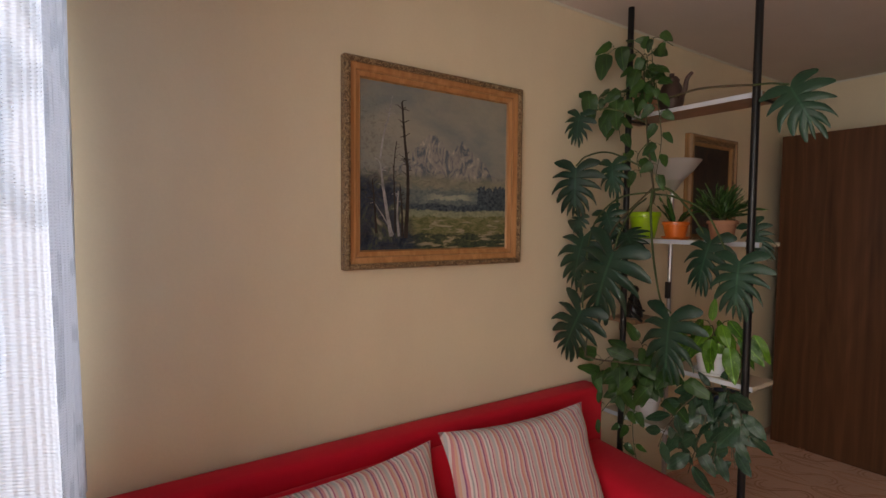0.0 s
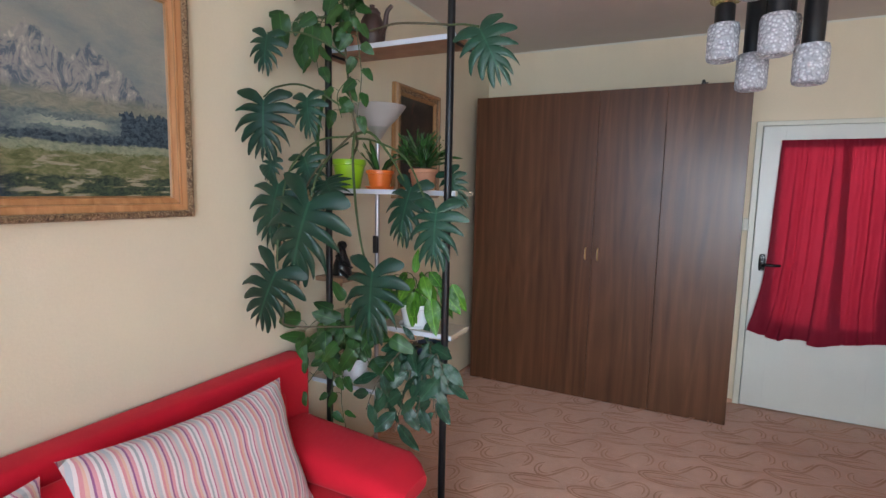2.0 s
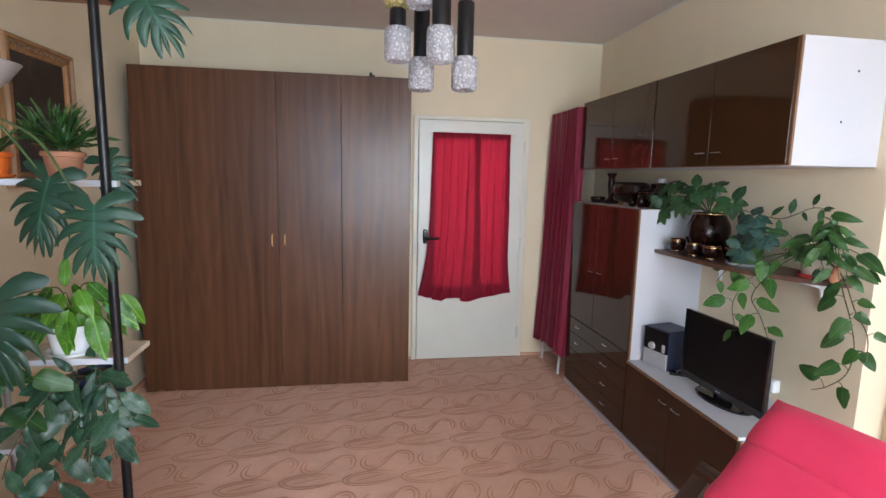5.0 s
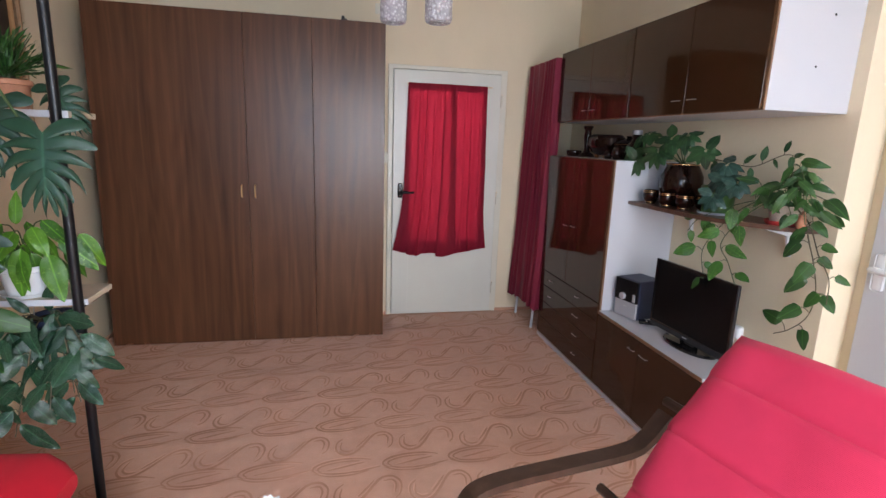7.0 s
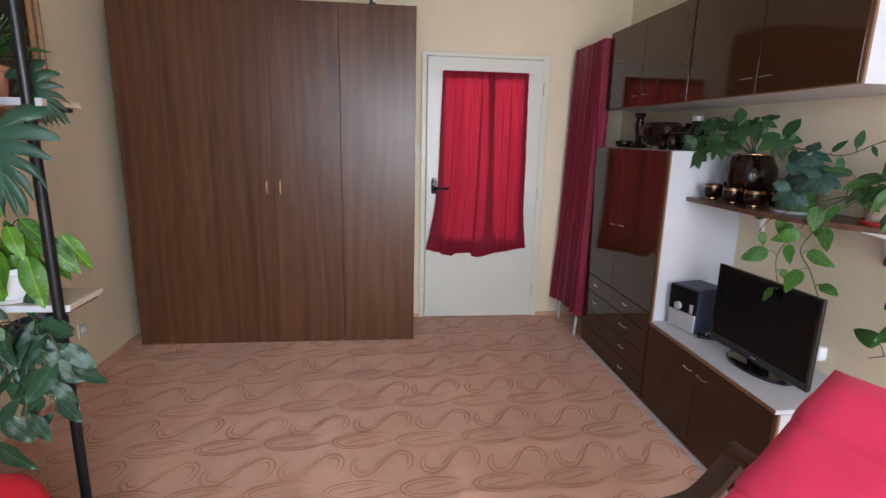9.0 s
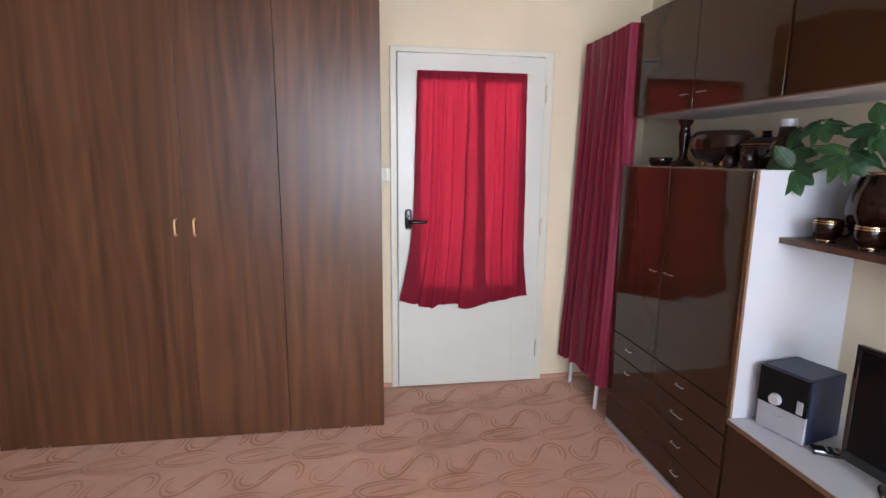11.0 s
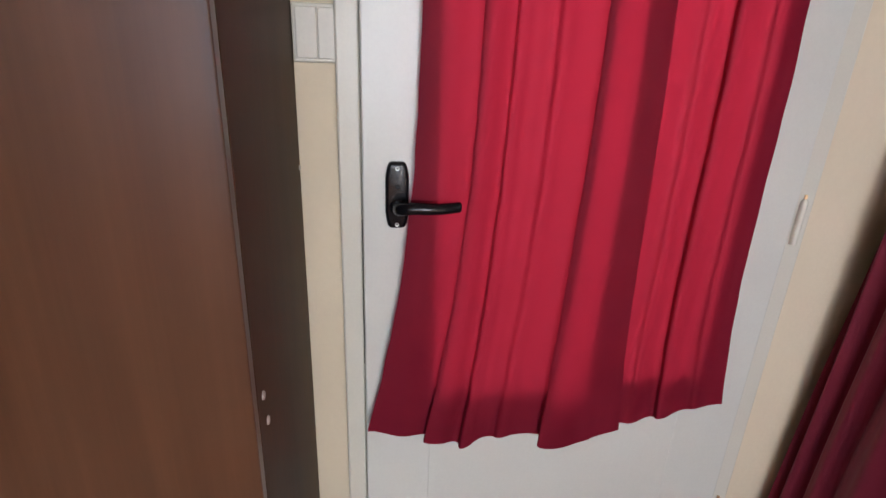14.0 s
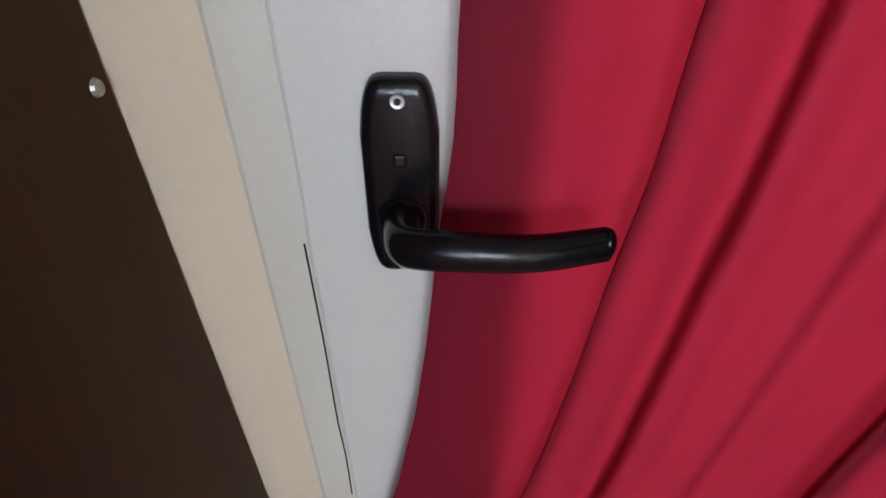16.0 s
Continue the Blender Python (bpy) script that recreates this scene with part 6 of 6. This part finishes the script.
heart_climber()


def small_pots():
    p = thing("potted_succulent", "small spiky succulent in an orange pot", "plant", (-1.115, 2.46, 1.525))
    flower_pot(p, (-1.115, 2.46, 1.5267), 0.044, 0.060, 0.085, M["orange_pot"], 0.010, "orange plastic pot", M["orange_pot"])
    for k in range(13):
        a, l = rnd.uniform(0, 6.28), rnd.uniform(0.3, 0.9)
        put_leaf(p, "narrow", M["heart_leaf"], (-1.115 + 0.02 * math.cos(a), 2.46 + 0.02 * math.sin(a), 1.60), (math.cos(a) * l, math.sin(a) * l, 1.0), rnd.uniform(0.09, 0.17), (-math.cos(a), -math.sin(a), 0.4), 1.3)
    p = thing("bushy_houseplant", "bushy dark houseplant with narrow leaves in a terracotta pot", "plant", (-0.89, 2.46, 1.525))
    flower_pot(p, (-0.89, 2.46, 1.5257), 0.045, 0.060, 0.092, M["terracotta"], 0.012, "weathered terracotta pot")
    for k in range(190):
        a, el = rnd.uniform(0, 6.28), rnd.uniform(0.15, 1.4)
        d = Vector((math.cos(a) * math.cos(el), math.sin(a) * math.cos(el), math.sin(el)))
        b = Vector((-0.89, 2.46, 1.62)) + d * rnd.uniform(0.01, 0.11)
        put_leaf(p, "narrow", M["heart_leaf"], b, jitter(d + Vector((0, 0, 0.25)), 0.5), rnd.uniform(0.05, 0.095), jitter((0, -0.5, 1), 0.4), 1.2)
    for k in range(9):
        a = k * 0.7
        part("stem", tube([(-0.89, 2.46, 1.60), (-0.89 + 0.03 * math.cos(a), 2.46 + 0.03 * math.sin(a), 1.68), (-0.89 + 0.08 * math.cos(a), 2.46 + 0.07 * math.sin(a), 1.76)], 0.002, 5, 4), M["stem_green"], p)
    # bright variegated pothos in a white pot
    p = thing("variegated_pothos", "bright green variegated pothos in a white pot with saucer", "plant", (-0.885, 2.45, 0.918))
    flower_pot(p, (-0.900, 2.445, 0.9205), 0.060, 0.080, 0.105, M["white_ceramic"], 0.006, "white plastic pot", M["white_ceramic"])
    for k in range(22):
        a, r = rnd.uniform(0, 6.28), rnd.uniform(0.03, 0.14)
        b = Vector((-0.87 + r * 1.1 * math.cos(a), 2.41 + 0.55 * r * math.sin(a) - 0.03, 1.06 + rnd.uniform(0, 0.14) - 0.3 * r))
        part("stem", tube([(-0.89, 2.44, 1.01), (Vector((-0.89, 2.44, 1.06)) + b) / 2 + Vector((0, 0, 0.03)), b], 0.0022, 5, 4), M["stem_green"], p)
        put_leaf(p, "pointed", M["lime_leaf"], b, (math.cos(a) * 0.8 + 0.15, math.sin(a) * 0.4 - 0.3, -rnd.uniform(0.3, 1.2)), rnd.uniform(0.09, 0.14), jitter((0.1, -1, 0.8), 0.7))
    for b, t in (((-0.76, 2.40, 1.12), (-0.66, 2.36, 1.03)), ((-0.80, 2.38, 1.07), (-0.755, 2.33, 0.93)), ((-0.72, 2.42, 1.13), (-0.655, 2.42, 1.02)), ((-0.87, 2.37, 1.09), (-0.875, 2.32, 0.95))):
        b, t = Vector(b), Vector(t)
        put_leaf(p, "pointed", M["lime_leaf"], b, t - b, (t - b).length * 1.05, (0.2, -1, 0.5))
    part("stem", tube([(-0.89, 2.44, 1.02), (-0.84, 2.42, 1.12), (-0.76, 2.40, 1.12)], 0.0025, 5, 4), M["stem_green"], p)
    put_leaf(p, "pointed", M["lime_leaf"], (-0.90, 2.42, 1.16), (0.02, 0.05, 1), 0.11, (0.2, -1, 0.2), 0.8)
    # trailing pothos over the lowest board
    p = thing("trailing_pothos", "trailing pothos spilling over the low board in a white pot", "plant", (-1.25, 2.45, 0.605))
    flower_pot(p, (-1.25, 2.455, 0.6075), 0.055, 0.075, 0.11, M["white_ceramic"], 0.006, "white pot", M["white_ceramic"])
    f = (0.25, -1, 0.45)
    top = (-1.25, 2.44, 0.72)
    for pts in ([top, (-1.26, 2.36, 0.90), (-1.32, 2.28, 0.93), (-1.39, 2.20, 0.84)], [top, (-1.20, 2.34, 0.96), (-1.14, 2.28, 1.02), (-1.08, 2.26, 0.98)], [top, (-1.22, 2.34, 0.88), (-1.18, 2.26, 0.92), (-1.12, 2.22, 0.84)],
                [top, (-1.30, 2.34, 0.82), (-1.36, 2.24, 0.80), (-1.40, 2.18, 0.70)], [top, (-1.15, 2.34, 0.86), (-1.08, 2.26, 0.88), (-1.02, 2.24, 0.78)], [top, (-1.24, 2.32, 0.80), (-1.22, 2.24, 0.84), (-1.24, 2.20, 0.74)],
                [top, (-1.12, 2.36, 0.90), (-1.0, 2.30, 0.94), (-0.95, 2.26, 0.86)], [top, (-1.30, 2.32, 0.86), (-1.26, 2.24, 0.90), (-1.30, 2.18, 0.82)]):
        vine(p, pts, "heart", M["heart_leaf"], 0.115, 0.058, face=f, hang=0.6)
    for pts in ([top, (-1.30, 2.32, 0.74), (-1.36, 2.22, 0.62), (-1.41, 2.14, 0.57), (-1.44, 2.10, 0.58)], [top, (-1.20, 2.30, 0.70), (-1.19, 2.27, 0.58), (-1.16, 2.26, 0.46), (-1.12, 2.26, 0.36)], [top, (-1.23, 2.30, 0.72), (-1.24, 2.26, 0.60), (-1.23, 2.25, 0.48), (-1.21, 2.25, 0.30)]):
        vine(p, pts, "heart", M["heart_leaf"], 0.075, 0.075, face=f, hang=0.7, bare=0.35)
    # waxy plant
    p = thing("waxy_houseplant", "waxy dark green houseplant drooping from a hanging grey pot", "plant", (-0.84, 2.45, 0.70))
    flower_pot(p, (-0.84, 2.45, 0.72), 0.055, 0.075, 0.12, M["navy_plastic"], 0.006, "dark grey pot")
    part("hanger", tube([(-0.90, 2.45, 0.835), (-0.90, 2.45, 0.90)], 0.002, 6, 1), M["zinc"], p)
    part("hanger", tube([(-0.78, 2.45, 0.835), (-0.78, 2.45, 0.90)], 0.002, 6, 1), M["zinc"], p)
    top = (-0.86, 2.44, 0.82)
    f = (0.1, -1, 0.55)
    for pts in ([top, (-0.88, 2.34, 0.86), (-0.94, 2.28, 0.78), (-1.00, 2.24, 0.66), (-1.02, 2.22, 0.58)], [top, (-0.84, 2.34, 0.84), (-0.84, 2.26, 0.72), (-0.86, 2.22, 0.58), (-0.87, 2.21, 0.52)], [top, (-0.78, 2.34, 0.86), (-0.73, 2.28, 0.78), (-0.71, 2.25, 0.64)],
                [top, (-0.78, 2.36, 0.88), (-0.70, 2.30, 0.80), (-0.66, 2.28, 0.72)], [top, (-0.90, 2.34, 0.80), (-0.92, 2.26, 0.68), (-0.93, 2.23, 0.60)], [top, (-0.80, 2.32, 0.80), (-0.77, 2.25, 0.70), (-0.77, 2.22, 0.60)],
                [top, (-0.86, 2.32, 0.88), (-0.90, 2.24, 0.82), (-0.95, 2.20, 0.74)], [top, (-0.80, 2.34, 0.82), (-0.73, 2.28, 0.72), (-0.70, 2.26, 0.60)]):
        vine(p, pts, "oval", M["dark_leaf"], 0.108, 0.040, "stem", 0.003, f, 0.75, 0.15, 0.15)


small_pots()


# ---- plants on the wall shelf ----
def umbrella(p, hub, way, size, n=7, mat="schefflera", spread=1.0):
    """A whorl of leaflets from one hub."""
    w = Vector(way).normalized()
    a0, side = rnd.uniform(0, 6), w.orthogonal().normalized()
    up = w.cross(side)
    for k in range(n):
        a = a0 + k * math.tau / n
        d = side * math.cos(a) + up * math.sin(a) + w * 0.30 - Vector((0, 0, 0.75))
        put_leaf(p, "oval", M[mat], Vector(hub) + d * 0.006, d, size * rnd.uniform(0.8, 1.15), w + Vector((0, 0, 0.3)), spread)


def schefflera(name, label, pot, hubs, size, leaf="schefflera", spread=1.0):
    at, r, h, mat, saucer = pot
    p = thing(name, label, "plant", at)
    if h:
        if mat == "brown_glaze":
            part("pot", lathe([(0, 0.002), (0.064, 0.0), (0.095, 0.045), (0.112, 0.105), (0.107, 0.162), (0.087, 0.204), (0.082, 0.217), (0.087, 0.225), (0.080, 0.227), (0.073, 0.214), (0, 0.200)], 44, at), M[mat], p, "large round dark brown glazed pot", True)
            part("gilt_band", lathe([(0.0870, 0.2215), (0.0885, 0.223), (0.0885, 0.2255), (0.0870, 0.227)], 44, at), M["gold_rim"], p, "gold rim")
            part("soil", lathe([(0, 0.210), (0.071, 0.208), (0.0725, 0.2135)], 20, at), M["soil"], p)
        else:
            flower_pot(p, at, r * 0.85, r, h, M[mat], 0.004, "dark green glazed pot", M[saucer])
    root = Vector(at) + Vector((0, 0, h * 0.9))
    for hub, way in hubs:
        hub = Vector(hub)
        part("stem", tube([root, (root + hub) / 2 + Vector((0, 0, 0.05)), hub], 0.0032, 6, 5, 0.002), M["stem_green"], p)
        umbrella(p, hub, way, size, 7 if leaf == "schefflera" else 6, leaf, spread)
    return p


schefflera("umbrella_plant", "umbrella plant with whorled leaves in a round brown pot", ((1.962, 3.005, SZ), 0.1, 0.245, "brown_glaze", None), [
    ((1.82, 3.26, 1.465), (-1, -0.4, 0.4)), ((1.84, 3.16, 1.555), (-0.7, -0.4, 0.8)), ((1.81, 3.22, 1.405), (-1, -0.5, 0.2)), ((1.84, 2.96, 1.530), (-0.9, -0.5, 0.5)), ((1.88, 2.89, 1.545), (-0.7, -0.5, 0.7)), ((1.90, 2.77, 1.475), (-0.8, -0.7, 0.4)), ((1.83, 3.05, 1.46), (-1, -0.6, 0.3))], 0.086, "schefflera", 1.15)
schefflera("umbrella_plant", "smaller umbrella plant with bluish leaves in a green pot", ((1.945, 2.695, SZ), 0.078, 0.135, "green_pot", "white_ceramic"), [
    ((1.86, 2.57, 1.415), (-0.8, -0.5, 0.7)), ((1.84, 2.54, 1.345), (-1, -0.5, 0.4)), ((1.82, 2.58, 1.275), (-1, -0.4, 0.1)), ((1.85, 2.48, 1.335), (-0.9, -0.7, 0.3)), ((1.87, 2.62, 1.34), (-1, -0.2, 0.3))], 0.074, "blue_leaf", 1.25)


def wall_pothos():
    p = thing("hanging_pothos", "pothos with long trailing vines on the wall shelf", "plant", (2.01, 2.375, SZ))
    o = Vector((2.015, 2.375, SZ))
    part("saucer", lathe([(0, 0), (0.066, 0), (0.074, 0.018), (0.070, 0.018), (0.063, 0.003), (0, 0.003)], 28, o), M["red_dish"], p, "red saucer", True)
    flower_pot(p, o + Vector((0, 0, 0.0035)), 0.050, 0.068, 0.105, M["pale_clay"], 0.006, "weathered pale pot")
    f = (-1, -0.7, 0.5)
    top = (2.01, 2.37, 1.28)
    for pts in ([top, (1.99, 2.36, 1.40), (1.96, 2.30, 1.43), (1.94, 2.24, 1.38), (1.93, 2.19, 1.26)], [top, (1.96, 2.32, 1.38), (1.94, 2.24, 1.34), (1.92, 2.18, 1.20)], [top, (1.97, 2.36, 1.36), (1.94, 2.32, 1.38), (1.92, 2.27, 1.30)],
                [top, (1.96, 2.26, 1.34), (1.94, 2.19, 1.30), (1.93, 2.15, 1.18)], [top, (1.95, 2.34, 1.32), (1.92, 2.28, 1.28), (1.91, 2.22, 1.20)], [top, (1.95, 2.38, 1.33), (1.91, 2.36, 1.30), (1.90, 2.33, 1.23)], [top, (1.94, 2.42, 1.32), (1.90, 2.42, 1.29), (1.89, 2.40, 1.23)], [top, (1.95, 2.31, 1.36), (1.91, 2.25, 1.33), (1.90, 2.20, 1.25)], [top, (1.98, 2.34, 1.38), (1.96, 2.28, 1.41), (1.95, 2.25, 1.36)]):
        vine(p, pts, "pointed", M["heart_leaf"], 0.084, 0.052, face=f, hang=0.7)
    vine(p, [(1.96, 2.86, 1.40), (1.92, 2.74, 1.43), (1.92, 2.62, 1.42), (1.93, 2.49, 1.41), (1.95, 2.36, 1.465), (1.95, 2.28, 1.455)], "oval", M["schefflera"], 0.062, 0.045, "stem", 0.0024, f, 0.1, 0.2, 0.2)
    for b, t in (((2.02, 2.20, 1.297), (1.99, 2.09, 1.275)), ((2.02, 2.185, 1.232), (2.00, 2.10, 1.222)), ((1.95, 2.285, 1.36), (1.95, 2.25, 1.43))):
        b, t = Vector(b), Vector(t)
        put_leaf(p, "pointed", M["heart_leaf"], b, t - b, (t - b).length * 1.05, (-0.7, -1, 0.5), 1.2)
    part("stem", tube([top, (2.03, 2.28, 1.31), (2.02, 2.20, 1.297)], 0.002, 5, 5), M["stem"], p)
    part("stem", tube([top, (2.03, 2.26, 1.25), (2.02, 2.185, 1.232)], 0.002, 5, 5), M["stem"], p)
    for pts in ([top, (1.99, 2.26, 1.22), (2.00, 2.22, 1.12), (1.99, 2.17, 1.03), (2.01, 2.16, 0.92), (2.00, 2.17, 0.82), (2.00, 2.24, 0.74), (1.99, 2.30, 0.70)],
                [top, (2.01, 2.25, 1.20), (2.01, 2.18, 1.08), (1.99, 2.10, 1.00), (1.99, 2.09, 0.90)]):
        vine(p, pts, "heart", M["heart_leaf"], 0.085, 0.070, "stem", 0.003, f, 0.7, 0.45, 0.22)
    for pts in ([top, (1.93, 2.42, 1.27), (1.88, 2.50, 1.20), (1.84, 2.56, 1.10), (1.82, 2.60, 1.00), (1.82, 2.56, 0.87)], [top, (1.92, 2.40, 1.25), (1.87, 2.46, 1.17), (1.83, 2.50, 1.06), (1.82, 2.43, 0.99), (1.82, 2.37, 0.90)],
                [top, (1.92, 2.46, 1.26), (1.85, 2.58, 1.20), (1.83, 2.68, 1.14), (1.82, 2.72, 1.08)]):
        vine(p, pts, "wide", M["marbled_leaf"], 0.088, 0.062, "stem_green", 0.0028, f, 0.7, 0.35, 0.42)


wall_pothos()


# ---- carved swirls of the carpet ----
# flat ribbons paint the carving: dark for shaded grooves, pale for lit edges
def carpet_pattern():
    bm = bmesh.new()
    rr = random.Random(3)

    light = bmesh.new()

    def ribbon(bm, pts, w, place, level):
        path = smooth_path([(x, y, 0) for x, y in pts], 5)
        prev, n = None, len(path) - 1
        for k, p in enumerate(path):
            d = (path[min(k + 1, n)] - path[max(k - 1, 0)]).normalized()
            ww = w * (0.2 + 0.8 * math.sin(math.pi * (0.05 + 0.9 * k / n)) ** 0.7) / 2
            q = [place(p.x + s * d.y * ww, p.y - s * d.x * ww) for s in (-1, 1)]
            if any(not (WL + 0.02 < x < 2.0 and -0.2 < y < YF - 0.03) for x, y in q):
                prev = None
                continue
            cur = [bm.verts.new((x, y, level)) for x, y in q]
            if prev:
                bm.faces.new((prev[0], prev[1], cur[1], cur[0]))
            prev = cur
    def bow(cx, cy, rx, ry, a0, a1):
        n = max(3, int(abs(a1 - a0) / 30))
        return [(cx + rx * math.cos(radians(a0 + (a1 - a0) * k / n)), cy + ry * math.sin(radians(a0 + (a1 - a0) * k / n))) for k in range(n + 1)]
    px, py = 0.312, 0.174
    tall = ([(-0.088, 0.050), (-0.118, 0.030), (-0.127, -0.008), (-0.102, -0.040), (-0.058, -0.040), (-0.015, -0.012), (0.020, 0.020), (0.058, 0.046), (0.100, 0.044), (0.124, 0.012), (0.112, -0.030), (0.088, -0.048)],
            [(-0.096, 0.032), (-0.108, -0.002), (-0.090, -0.024), (-0.060, -0.026)], [(0.062, 0.030), (0.094, 0.028), (0.104, 0.006), (0.092, -0.026)], [(-0.044, -0.014), (-0.008, 0.012), (0.026, 0.040)])
    low = (bow(0.0, 0.0, 0.128, 0.044, 215, 35), bow(0.0, -0.002, 0.108, 0.031, 210, 60), bow(-0.004, -0.004, 0.130, 0.046, 200, 318), bow(-0.004, -0.004, 0.110, 0.033, 205, 300),
           [(-0.072, -0.014), (-0.024, -0.006), (0.024, 0.004), (0.076, 0.012)], [(0.030, -0.042), (0.084, -0.030), (0.138, -0.020)])
    # linked hooks with doubled ends, and flat ovals of doubled lines, row by row
    for j in range(-1, int(YF / py) + 1):
        for i in range(-9, 10):
            flat = j % 2
            cx = i * px - 0.062 + (0.7 * px if flat else 0) + rr.uniform(-0.006, 0.006)
            cy = j * py + (0.036 if flat else 0.018) + rr.uniform(-0.006, 0.006)
            t = radians(3 if flat else 8) + rr.uniform(-0.04, 0.04)
            c, d, z = math.cos(t), math.sin(t), rr.uniform(0.90, 0.98) * px / 0.255

            def place(x, y):
                return cx + (x * c - y * d) * z, cy + (x * d + y * c) * z * (1.15 if flat else 1.32)
            for k, line in enumerate(low if flat else tall):
                ribbon(bm, line, 0.0100 if k < 1 else 0.0078, place, 0.0030 + 0.0003 * k + 0.0024 * ((i + 2 * j) % 5))
                ribbon(light, [(x - 0.002, y + 0.009) for x, y in line], 0.0080, place, 0.0008 + 0.0003 * k)
    ob = part("carpet_swirls", bm, M["carpet_line"], bpy.data.objects["floor"])
    tagged(part("carpet_ridges", light, M["carpet_lit_edge"], bpy.data.objects["floor"]), "paler flat edges of the carpet swirls, painted as lit relief", kind="stuff")
    tagged(ob, "darker carved swirl lines of the carpet pile, groove shade in their colour", kind="stuff")


carpet_pattern()
